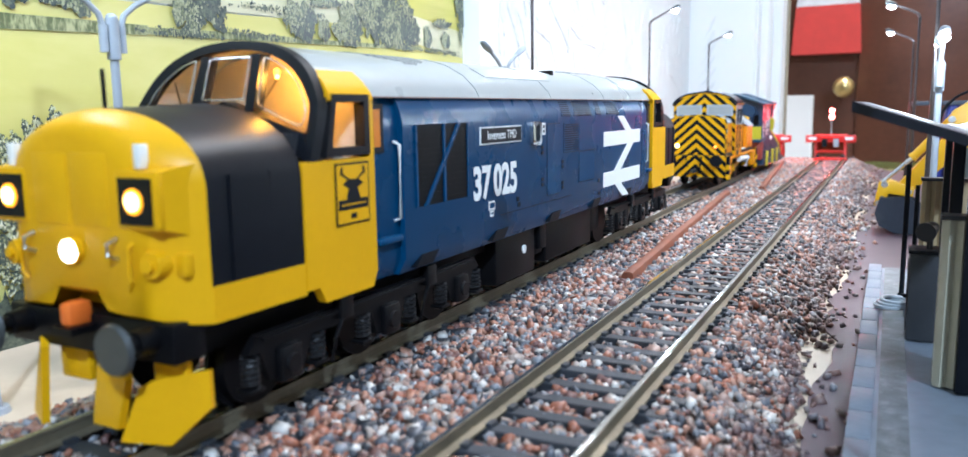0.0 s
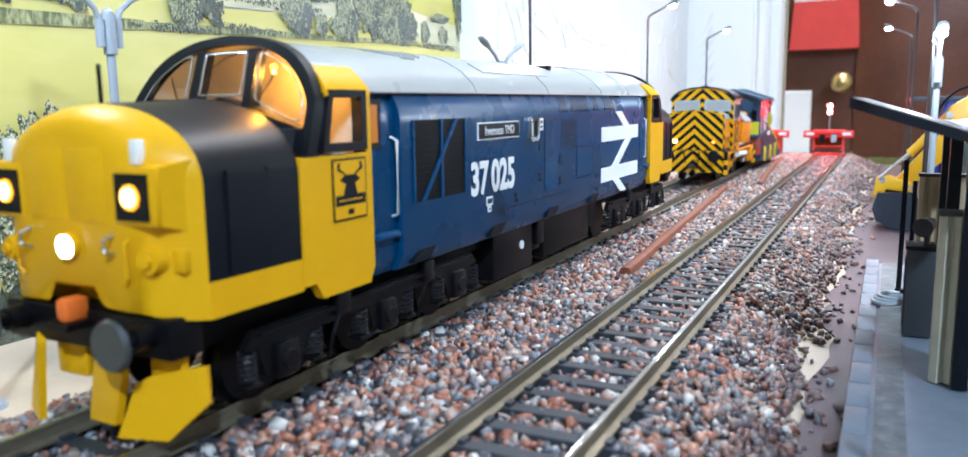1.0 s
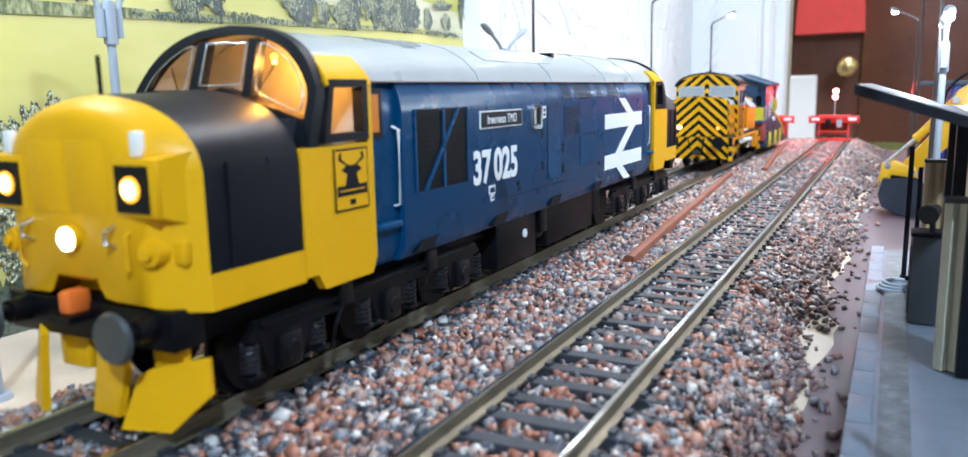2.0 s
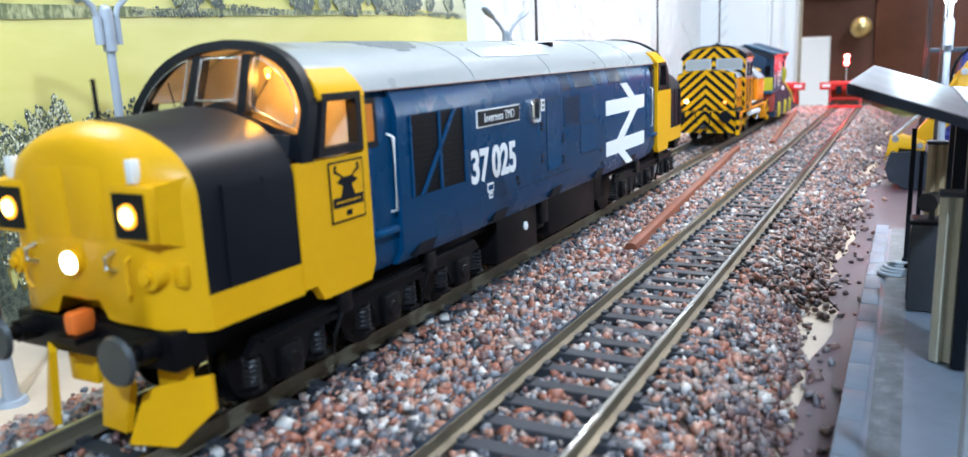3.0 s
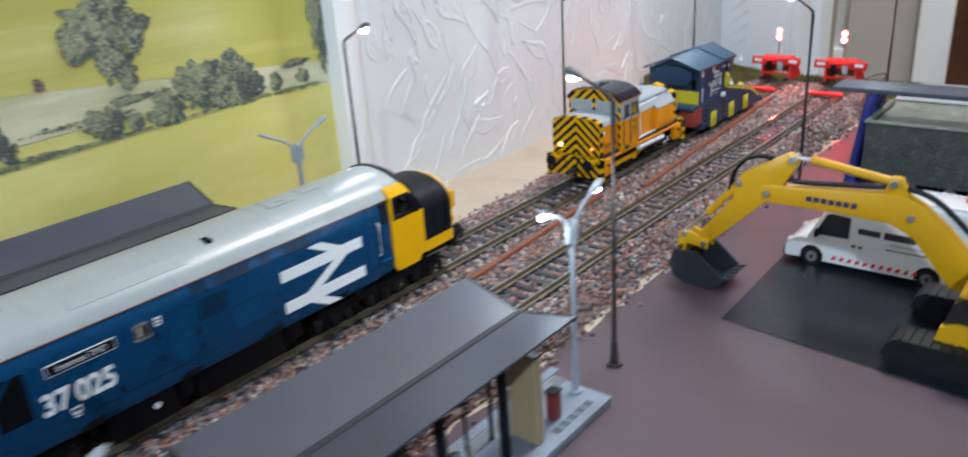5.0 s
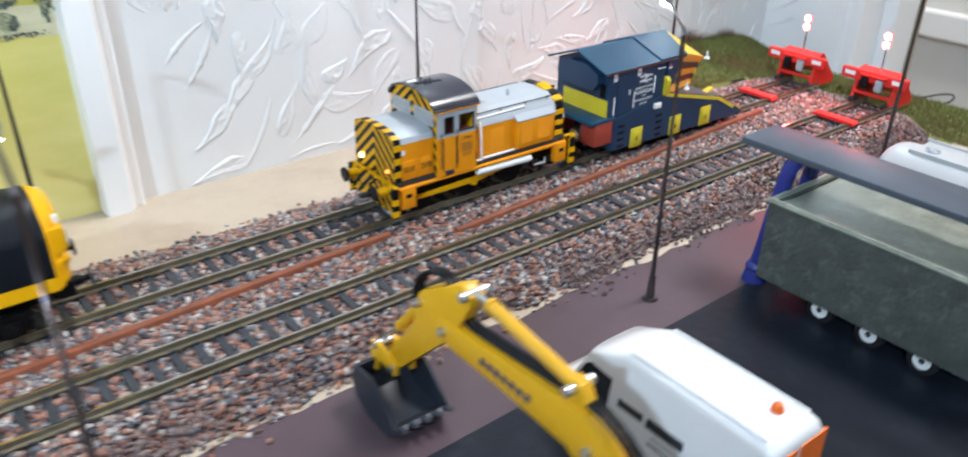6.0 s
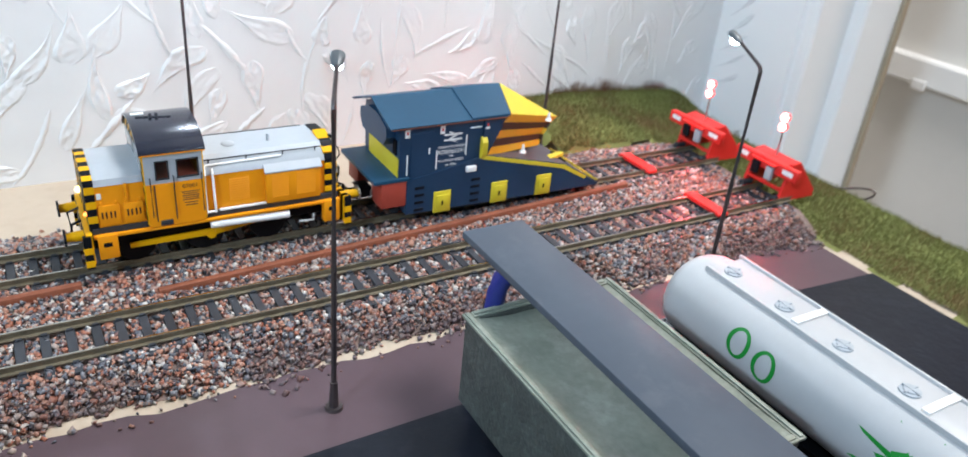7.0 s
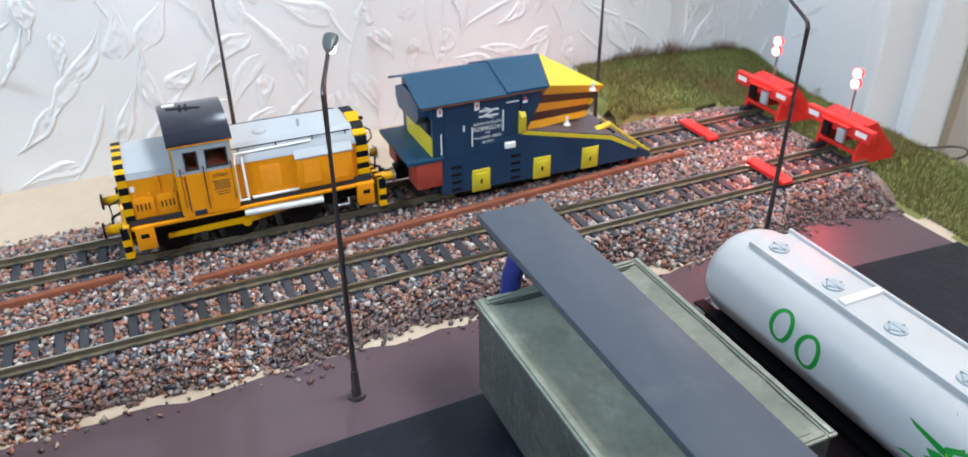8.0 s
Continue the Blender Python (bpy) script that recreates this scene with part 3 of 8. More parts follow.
for y0, y1, z0, z1, sd in ((10.4, 13.4, 6.15, 6.3, 41), (13.4, 16.2, 6.3, 6.5, 42), (9.3, 12.5, 7.3, 7.5, 43), (13.6, 18.8, 7.15, 7.35, 44), (24.0, 28.0, 6.55, 6.5, 45)):
    foliage("hedge", (y0 + y1) / 2, (z0 + z1) / 2, (y1 - y0) / 2, 0.12, 0, P_TREE, 2.9, sd, 0.8, (L_LIT, 0.8), 170)

# ---- tracks ----
def rail_mesh(length):
    """A rail along y from 0: foot, web and head, with a polished top."""
    b = B()
    half = [(0.13, -0.25), (0.13, -0.215), (0.03, -0.19), (0.03, -0.07), (0.045, -0.055), (0.045, -0.01), (0.035, 0.0)]
    prof = half + [(-x, z) for x, z in reversed(half)]
    prism(b, prof, "y", 0, length)
    b.faces.ensure_lookup_table()
    bmesh.ops.recalc_face_normals(b, faces=b.faces)
    for f in b.faces:
        if f.normal.z > 0.9 and f.calc_center_median().z > -0.02:
            f.material_index = 1
    return mesh_of("rail", b, [M_RAIL, M_RAILTOP])

T0, T1 = -16.0, 66.0
rail_data = rail_mesh(T1 - T0)
b = B(); box(b, -1.5, 1.5, -0.14, 0.14, -0.42, -0.25, 0.02)
for sx in (-1, 1):
    for dx in (-0.17, 0.17):
        box(b, sx * 0.86 + dx - 0.05, sx * 0.86 + dx + 0.05, -0.09, 0.09, -0.25, -0.19)
sleeper_data = mesh_of("sleeper", b, M_SLEEPER)

def track(x, label):
    ob = thing("track", label, "railway track", (x, 0, 0))
    for sx in (-0.86, 0.86):
        r = new("rail", rail_data); r.parent = ob; r.matrix_basis = pose(sx * U, T0 * U, 0)
    y = T0 + 0.3
    while y < T1 - 0.2:
        s = new("sleeper", sleeper_data); s.parent = ob
        s.matrix_basis = pose(0, (y + rng.uniform(-0.02, 0.02)) * U, 0, 0, 0, rng.uniform(-0.6, 0.6))
        y += 0.70
    return ob

track(TRACK1, "model railway track with dark sleepers under the locomotives")
track(0.0, "empty model railway track with dark sleepers and bronze rails")

def bar(x0, y0, x1, y1, z=-0.2):
    b = B()
    d = Vector((x1 - x0, y1 - y0, 0)); n = Vector((-d.y, d.x, 0)).normalized() * 0.1
    prof = [(-0.16, -0.15), (0.16, -0.15), (0.15, 0.04), (0.12, 0.12), (0.05, 0.15), (-0.05, 0.15), (-0.12, 0.12), (-0.15, 0.04)]
    nn = n.normalized()
    rings = []
    for i in range(9):
        p = Vector((x0, y0, z)) + d * i / 8 + Vector((0, 0, rng.uniform(-0.015, 0.015)))
        rings.append([p + nn * a + Vector((0, 0, c)) for a, c in prof])
    loft(b, rings)
    return tagged(new("rusty_rail", mesh_of("rusty_rail", b, M_BAR, 30)), "loose rust-brown spare rail lying on the ballast", "spare rail", "spare rails")

bar(-1.75, 14.5, -3.1, 36.0)
bar(-1.8, 38.2, -3.2, 59.3)

# ---- ballast ----
def stone_material():
    m = bpy.data.materials.new("granite_ballast")
    m.use_nodes = True
    nt = m.node_tree
    bs = nt.nodes["Principled BSDF"]
    geo = nt.nodes.new("ShaderNodeNewGeometry")
    cr = nt.nodes.new("ShaderNodeValToRGB")
    cr.color_ramp.interpolation = "CONSTANT"
    el = cr.color_ramp.elements
    cols = [(0.0, (0.33, 0.125, 0.075)), (0.13, (0.4, 0.2, 0.135)), (0.27, (0.36, 0.29, 0.25)), (0.39, (0.56, 0.52, 0.48)), (0.48, (0.16, 0.08, 0.07)),
            (0.61, (0.1, 0.105, 0.125)), (0.74, (0.21, 0.215, 0.235)), (0.85, (0.035, 0.038, 0.045)), (0.93, (0.34, 0.22, 0.18))]
    while len(el) < len(cols):
        el.new(0.5)
    for e, (p, c) in zip(el, cols):
        e.position, e.color = p, (*c, 1)
    nz = nt.nodes.new("ShaderNodeTexNoise")
    nz.inputs["Scale"].default_value = 1500
    mr = nt.nodes.new("ShaderNodeMapRange")
    mr.inputs["To Min"].default_value, mr.inputs["To Max"].default_value = 0.7, 1.2
    sc = nt.nodes.new("ShaderNodeVectorMath"); sc.operation = "SCALE"
    tc = nt.nodes.new("ShaderNodeTexCoord")
    nt.links.new(tc.outputs["Object"], nz.inputs["Vector"])
    nt.links.new(geo.outputs["Random Per Island"], cr.inputs[0])
    nt.links.new(nz.outputs["Fac"], mr.inputs["Value"])
    nt.links.new(cr.outputs[0], sc.inputs[0])
    nt.links.new(mr.outputs[0], sc.inputs["Scale"])
    # brown paint and glue brushed over the outer shoulder in patches
    sep = nt.nodes.new("ShaderNodeSeparateXYZ")
    edge_ = nt.nodes.new("ShaderNodeMapRange")
    edge_.inputs["From Min"].default_value, edge_.inputs["From Max"].default_value = 0.014, 0.026
    blot = nt.nodes.new("ShaderNodeTexNoise")
    blot.inputs["Scale"].default_value, blot.inputs["Detail"].default_value = 45, 5
    br = nt.nodes.new("ShaderNodeMapRange")
    br.inputs["From Min"].default_value, br.inputs["From Max"].default_value = 0.4, 0.52
    mul = nt.nodes.new("ShaderNodeMath"); mul.operation = "MULTIPLY"
    mul2 = nt.nodes.new("ShaderNodeMath"); mul2.operation = "MULTIPLY"; mul2.inputs[1].default_value = 0.75
    mx = nt.nodes.new("ShaderNodeMix"); mx.data_type = "RGBA"
    mx.inputs[7].default_value = (0.1, 0.06, 0.058, 1)
    nt.links.new(tc.outputs["Object"], sep.inputs[0])
    nt.links.new(sep.outputs["X"], edge_.inputs["Value"])
    nt.links.new(tc.outputs["Object"], blot.inputs["Vector"])
    nt.links.new(blot.outputs["Fac"], br.inputs["Value"])
    nt.links.new(edge_.outputs[0], mul.inputs[0]); nt.links.new(br.outputs[0], mul.inputs[1])
    nt.links.new(mul.outputs[0], mul2.inputs[0]); nt.links.new(mul2.outputs[0], mx.inputs[0])
    nt.links.new(sc.outputs[0], mx.inputs[6])
    nt.links.new(mx.outputs[2], bs.inputs["Base Color"])
    bs.inputs["Roughness"].default_value = 0.42
    return m

M_STONE = stone_material()
M_BED = mat("ballast_bed", (0.2, 0.14, 0.12), 0.8, vary=0.5, scale=400, bump=0.8, bump_scale=900)

def bed_z(x, y):
    """Height of the ballast: level between the tracks, sloping off at both shoulders."""
    right = 3.0 + 0.45 * noise.noise((3.1, y * 0.35, 0)) - 0.3 + (0.5 if y > 50 else 0) * (y - 50) / 16
    left = -8.7 + 0.35 * noise.noise((9.4, y * 0.35, 0))
    z = -0.33
    if x > 1.5:
        z += (GZ + 0.05 - z) * min(1, max(0, (x - 1.5) / (right - 1.5)))
    if x < -6.5:
        z += (GZ + 0.05 - z) * min(1, max(0, (-6.5 - x) / (-6.5 - left)))
    return z, left, right

b = B()
rows = []
for j in range(0, 83):
    y = -16 + j
    _, lf, rt = bed_z(0, y)
    rows.append([(x, y, bed_z(x, y)[0] - 0.1) for x in [lf - 0.1] + [-8 + 0.5 * i for i in range(21)] + [rt - 0.1]])
loft(b, rows, closed=False)
setting("ballast_bed", b, M_BED, "bed of fine glued granite ballast", smooth=60)

def scatter_stones():
    cube = np.array([(x, y, z) for z in (-1, 1) for y in (-1, 1) for x in (-1, 1)], float) * 0.62
    tri = np.array([(0, 2, 1), (1, 2, 3), (4, 5, 6), (5, 7, 6), (0, 1, 4), (1, 5, 4), (2, 6, 3), (3, 6, 7), (0, 4, 2), (2, 4, 6), (1, 3, 5), (3, 7, 5)])
    r = np.random.RandomState(3)
    spots = []
    for _ in range(150000):
        x, y = r.uniform(-9.3, 3.9), r.uniform(-6, 65.5)
        z, lf, rt = bed_z(x, y)
        over = max(x - rt, lf - x)
        if over > -0.15 and r.rand() > 0.2 * math.exp(-max(over, 0) * 3.5) + (0.45 if over < 0 else 0):
            continue
        size = 0.045 + 0.075 * r.rand() ** 1.6
        near = False
        for c in (TRACK1, 0.0):
            if abs(abs(x - c) - 0.86) < 0.2:
                near = True
            if 1.12 < abs(x - c) < 1.6:
                z = min(z, -0.3) if abs(x - c) < 1.35 else z
            elif abs(x - c) < 1.55:
                ph = ((y - T0 - 0.3) / 0.70) % 1.0
                if ph < 0.24 or ph > 0.76:
                    near = near or r.rand() > 0.04
                z = min(z, -0.36)
        if near:
            continue
        if over > -0.15:
            z = FZ if x > 0 else GZ
            z += size * 0.4
        else:
            z += r.uniform(-0.06, 0.07)
        spots.append((x, y, z, size))
    n = len(spots)
    s = np.array(spots)
    v = np.repeat(cube[None], n, 0) * r.uniform(0.45, 1.35, (n, 8, 3)) * r.uniform(0.6, 1.5, (n, 1, 3))
    for i, j in ((0, 1), (1, 2), (0, 1)):
        a = r.uniform(0, 2 * math.pi, n)
        ca, sa = np.cos(a)[:, None], np.sin(a)[:, None]
        w = v.copy()
        w[..., i], w[..., j] = v[..., i] * ca - v[..., j] * sa, v[..., i] * sa + v[..., j] * ca
        v = w
    v = (v * s[:, None, 3:4] + s[:, None, :3]) * U
    f = (tri[None] + 8 * np.arange(n)[:, None, None]).reshape(-1, 3)
    me = bpy.data.meshes.new("ballast_stones")
    me.vertices.add(n * 8)
    me.vertices.foreach_set("co", v.ravel())
    me.loops.add(len(f) * 3)
    me.loops.foreach_set("vertex_index", f.ravel())
    me.polygons.add(len(f))
    me.polygons.foreach_set("loop_start", np.arange(len(f)) * 3)
    me.update(calc_edges=True)
    me.materials.append(M_STONE)
    return tagged(new("ballast_stones", me), "loose pink, grey and white granite ballast chippings", "ballast", "", "stuff")

scatter_stones()

# ---- grass at the wall and along the end of the board ----
def grass_material():
    m = bpy.data.materials.new("static_grass")
    m.use_nodes = True
    nt = m.node_tree
    bs = nt.nodes["Principled BSDF"]
    geo = nt.nodes.new("ShaderNodeNewGeometry")
    tc = nt.nodes.new("ShaderNodeTexCoord")
    nz = nt.nodes.new("ShaderNodeTexNoise")
    nz.inputs["Scale"].default_value = 28
    ad = nt.nodes.new("ShaderNodeMath"); ad.operation = "MULTIPLY_ADD"; ad.inputs[1].default_value = 0.35
    cr = nt.nodes.new("ShaderNodeValToRGB")
    el = cr.color_ramp.elements
    el.new(0.5)
    for e, (p, c) in zip(el, ((0.46, (0.22, 0.125, 0.05)), (0.62, (0.13, 0.125, 0.03)), (0.92, (0.22, 0.235, 0.065)))):
        e.position, e.color = p, (*c, 1)
    nt.links.new(tc.outputs["Object"], nz.inputs["Vector"])
    nt.links.new(geo.outputs["Random Per Island"], ad.inputs[0])
    nt.links.new(nz.outputs["Fac"], ad.inputs[2])
    nt.links.new(ad.outputs[0], cr.inputs[0])
    nt.links.new(cr.outputs[0], bs.inputs["Base Color"])
    bs.inputs["Roughness"].default_value = 0.8
    return m

M_GRASS = grass_material()

def grass_z(x, y):
    z = GZ + 0.12 + 0.12 * noise.noise((x * 0.6, y * 0.6, 0))
    if x < -8:
        z += (1.45 - 0.07 * max(0, y - 64)) * min(1, (-8 - x) / 5)
    return z

def in_grass(x, y):
    wob = 0.35 * noise.noise((x * 0.7, y * 0.7, 2))
    return (x < -8.7 + wob and y > 59.6 + wob * 2) or (y > 65.75 + wob and x < 30)

b = B()
for i in range(90):
    for j in range(27):
        x, y = WALLX + 0.5 * i, 59 + 0.5 * j
        if y < BOARDY and in_grass(x + 0.25, y + 0.25):
            q = [(x, y), (x + 0.5, y), (x + 0.5, min(y + 0.5, BOARDY)), (x, min(y + 0.5, BOARDY))]
            b.faces.new([b.verts.new((px, py, grass_z(px, py) if in_grass(px, py) else GZ + 0.03)) for px, py in q])
bmesh.ops.remove_doubles(b, verts=b.verts, dist=0.01)
setting("grass_mat", b, M_GRASS, "green and brown grass mat at the board's end", smooth=60)
r = np.random.RandomState(5)
vs, fs = [], []
while len(fs) < 60000:
    x, y = r.uniform(WALLX, 14), r.uniform(59, BOARDY)
    if x > -8 and y < 65:
        continue
    if not in_grass(x, y):
        continue
    z = grass_z(x, y) - 0.03
    a, hgt, w = r.uniform(0, 6.28), r.uniform(0.12, 0.34), 0.018
    lx, ly = r.uniform(-0.12, 0.12), r.uniform(-0.12, 0.12)
    k = len(vs)
    vs += [((x - w * math.cos(a)) * U, (y - w * math.sin(a)) * U, z * U), ((x + w * math.cos(a)) * U, (y + w * math.sin(a)) * U, z * U), ((x + lx) * U, (y + ly) * U, (z + hgt) * U)]
    fs.append((k, k + 1, k + 2))
me = bpy.data.meshes.new("grass_blades")
me.from_pydata(vs, [], fs)
me.materials.append(M_GRASS)
tagged(new("grass_blades", me), "short green and straw grass fibres", "grass", "", "stuff")
M_BRUSH = mat("brown_dead_brush", (0.16, 0.075, 0.04), 0.8, vary=0.4, scale=200)
vs, fs = [], []
for cy0, hh in ((62.5, 0.5), (63.6, 0.9), (64.6, 0.6), (65.8, 1.0), (66.7, 0.7), (68.2, 0.5), (69.4, 0.8), (70.3, 0.6)):
    for _ in range(70):
        x, y = WALLX + 0.05 + abs(r.normal(0, 0.18)), cy0 + r.normal(0, 0.35)
        if y > BOARDY - 0.05:
            continue
        z = grass_z(x, y) - 0.05
        lx, ly, hgt, w = r.normal(0, 0.1), r.normal(0, 0.3), hh * r.uniform(0.3, 1.0), 0.014
        k = len(vs)
        tip = max(WALLX + 0.03, x + lx)
        vs += [((x) * U, (y - w) * U, z * U), (x * U, (y + w) * U, z * U), (tip * U, (min(y + ly, BOARDY - 0.03) + w * 0.6) * U, (z + hgt) * U), (tip * U, (min(y + ly, BOARDY - 0.03) - w * 0.6) * U, (z + hgt) * U)]
        fs.append((k, k + 1, k + 2, k + 3))
me = bpy.data.meshes.new("dead_brush")
me.from_pydata(vs, [], fs)
me.materials.append(M_BRUSH)
tagged(new("dead_brush", me), "dry brown brush along the foot of the plaster wall", "brush", "", "stuff")

# ---- large diesel locomotive ----
SIDE = Matrix(((0, 0, 1, 0), (1, 0, 0, 0), (0, 1, 0, 0), (0, 0, 0, 1)))   # lettering that faces +x, reading along +y

def side_at(x, y, z):
    return Matrix.Translation((x, y, z)) @ SIDE

def side_plate(bm, outline, x, t=0.015):
    """A thin shape on a side that faces +x: outline of (y, z)."""
    prism(bm, outline, "x", x - 0.02, x + t)

def rect(y0, y1, z0, z1):
    return [(y0, z0), (y1, z0), (y1, z1), (y0, z1)]

M_AMBERWALL = mat("beige_cab_lining", (0.36, 0.31, 0.23), 0.6, vary=0.2, scale=150)
# Faint glow in the pane stands in for cab light behind it.
M_LITPANE = mat("amber_glow_pane", (0.5, 0.16, 0.02), 0.2, emit=0.2)
M_RUBBER = mat("black_window_rubber", (0.008, 0.008, 0.01), 0.5, spec=0.15)
M_CHROME = mat("bright_metal_window_rim", (0.62, 0.63, 0.64), 0.25, metal=0.9)
M_GRILLE = mat("dark_grille_mesh", (0.004, 0.004, 0.005), 0.6, spec=0.12)
M_ORANGEHOOK = mat("orange_hook_paint", (0.8, 0.16, 0.02), 0.45)
M_SPRING = mat("dark_steel_spring", (0.02, 0.02, 0.022), 0.4, metal=0.3)
M_LAMPWHITE = mat("white_headlamp", (1.0, 0.98, 0.92), 0.3, emit=7)
M_BUFFER = mat("grey_buffer_head", (0.045, 0.05, 0.052), 0.38, vary=0.15)

CY = 13.45
loco = thing("diesel_locomotive", "blue and yellow model diesel locomotive with white lettering on the track", "locomotive", (TRACK1, CY, 0))
WAIST = [(1.62, 1.35), (1.77, 1.62), (1.77, 3.72)] + smooth_line([(1.77, 3.8), (1.755, 3.92), (1.715, 4.06), (1.62, 4.26)], 4)

def shell(bm, half, y0, y1):
    """A closed body shell: half section (x, z) from the bottom up, mirrored."""
    ring = half + [(-x, z) for x, z in reversed(half)]
    prism(bm, ring, "y", y0, y1)

b = B(); shell(b, WAIST, -7.2, 7.2)
for s in (-1, 1):
    shell(b, [(x - 0.1, z) for x, z in WAIST], s * 7.2 if s < 0 else 7.2, s * 8.02) if s > 0 else shell(b, [(x - 0.1, z) for x, z in WAIST], -8.02, -7.2)
body = part("body", b, M_BLUE, loco, "deep blue painted body side")
ROOFH = [(1.64, 4.24), (1.56, 4.42), (1.3, 4.68), (0.9, 4.9), (0.45, 5.02), (0.0, 5.06)]
b = B(); prism(b, ROOFH + [(-x, z) for x, z in reversed(ROOFH[:-1])], "y", -8.12, 8.12)
roof = part("roof", b, M_ROOF, loco, "pale grey curved roof")
# roof fittings: exhaust panel, joints
b = B(); box(b, 0.55, 0.95, 1.12, 1.32, 4.86, 4.99)
part("exhaust_port", b, M_GRILLE, roof)
for y in (-4.2, -0.5, 3.4, 6.0):
    b = B()
    prism(b, [(x * 1.006, z + 0.012) for x, z in ROOFH] + [(-x * 1.006, z + 0.012) for x, z in reversed(ROOFH[:-1])], "y", y - 0.025, y + 0.025)
    part("roof_joint", b, M_ROOF, roof)
for s in (-1, 1):
    b = B(); prism(b, [(s * 1.3, 4.66), (s * 0.95, 4.868), (s * 0.95, 4.895), (s * 1.3, 4.7)], "y", -3.3, 0.2)
    part("roof_strip", b, M_ROOF, roof)
# fan grille set flush in the roof
RL = smooth_line([(-x, z) for x, z in ROOFH] + [(x, z) for x, z in reversed(ROOFH[:-1])], 5)
def roof_band(name, y0, y1, w, lift, material):
    line = [(x, z) for x, z in RL if abs(x) < w]
    if len(line) > 1:
        b = B(); loft(b, [[(x, y, z + lift) for x, z in line] + [(x, y, z - 0.02) for x, z in reversed(line)] for y in (y0, y1)])
        part(name, b, material, roof)
M_FANMESH = mat("dark_fan_mesh", (0.23, 0.245, 0.24), 0.5)
for i in range(13):
    y = -6.55 + 0.155 * i
    w = math.sqrt(max(0.02, 1.02 ** 2 - (y + 5.6) ** 2))
    roof_band("fan_slat", y - 0.045, y + 0.045, w, 0.012, M_FANMESH)
for y0, y1, w_ in ((3.9, 4.9, 0.5), (5.4, 6.2, 0.35)):
    roof_band("roof_hatch", y0, y1, w_, 0.03, M_ROOF)
M_CANT = mat("orange_cantrail_line", (0.22, 0.09, 0.05), 0.5)
for s in (-1, 1):
    b = B(); box(b, s * 1.66 - 0.03, s * 1.66 + 0.03, -8.0, 8.0, 4.24, 4.256)
    part("cantrail_line", b, M_CANT, loco, "thin orange line under the roof")

X = 1.77
def on_side(name, outline, material, label="", t=0.015, parent=None, both=True):
    b = B(); side_plate(b, outline, X, t)
    part(name, b, material, parent or loco, label)

# radiator grille with its frame and bars
Y0, Y1, Z0, Z1 = -6.85, -4.98, 2.43, 3.8
on_side("radiator_recess", rect(Y0, Y1, Z0, Z1), M_GRILLE, "black radiator grille", 0.004)
for i in range(13):
    z = Z0 + 0.06 + i * (Z1 - Z0 - 0.1) / 13
    on_side("grille_louvre", rect(Y0 + 0.05, Y1 - 0.05, z, z + 0.035), M_GRILLE, "", 0.012)
for y in (Y0, Y1 - 0.05):
    on_side("grille_frame", rect(y, y + 0.05, Z0, Z1), M_BLUE, "", 0.03)
on_side("grille_frame", rect(-5.93, -5.86, Z0, Z1), M_BLUE, "", 0.035)
on_side("grille_brace", [(-6.6, Z0), (-6.5, Z0), (-5.3, Z1), (-5.4, Z1)], M_BLUE, "", 0.04)
# lettering
on_side("nameplate", rect(-4.5, -2.6, 3.36, 3.7), M_WHITE, "black nameplate with a white rim", 0.03)
on_side("nameplate_face", rect(-4.475, -2.625, 3.385, 3.675), M_BLK, "", 0.038)
words("nameplate_lettering", "Inverness TMD", 0.25, side_at(X + 0.04, -3.55, 3.525), M_WHITE, loco, "white place name lettering", squeeze=0.876)
words("running_number", "37 025", 0.86, side_at(X + 0.012, -3.8, 2.6), M_WHITE, loco, "large white running number", squeeze=0.87, bold=0.03, gap=0.7)
for z0, z1, y0, y1 in ((2.06, 2.24, -4.14, -3.88), (1.93, 2.05, -4.08, -3.94)):
    on_side("data_panel", rect(y0, y1, z0, z1), M_WHITE, "small white data panel")
    on_side("data_panel_print", rect(y0 + 0.03, y1 - 0.03, z0 + 0.04, z1 - 0.04), M_BLUE, "", 0.02)
# double-arrow emblem as plain bars
for o in (rect(2.95, 6.5, 2.98, 3.38), rect(2.95, 6.5, 1.86, 2.26)):
    on_side("emblem_bar", o, M_WHITE, "white bar of the large double emblem", 0.012)
for o in ([(4.15, 3.8), (4.75, 3.8), (5.7, 3.3), (5.1, 3.3)], [(5.3, 3.05), (5.9, 3.05), (4.4, 2.2), (3.8, 2.2)],
          [(3.9, 1.9), (4.5, 1.9), (5.3, 1.46), (4.7, 1.46)]):
    on_side("emblem_bar", o, M_WHITE, "white bar of the large double emblem", 0.016)
# window, doors, vents and small details along the side
b = B(); box(b, X - 0.02, X + 0.025, -2.09, -1.58, 3.24, 3.76, 0.1)
win = part("body_window", b, M_CHROME, loco, "small rounded body window with a pale rim")
b = B(); box(b, X, X + 0.032, -2.02, -1.65, 3.32, 3.68, 0.06)
part("pane", b, M_DARKGLASS, win)
b = B(); box(b, X + 0.02, X + 0.036, -1.95, -1.84, 3.36, 3.64, 0.02)
part("blind", b, M_CREAM, win)
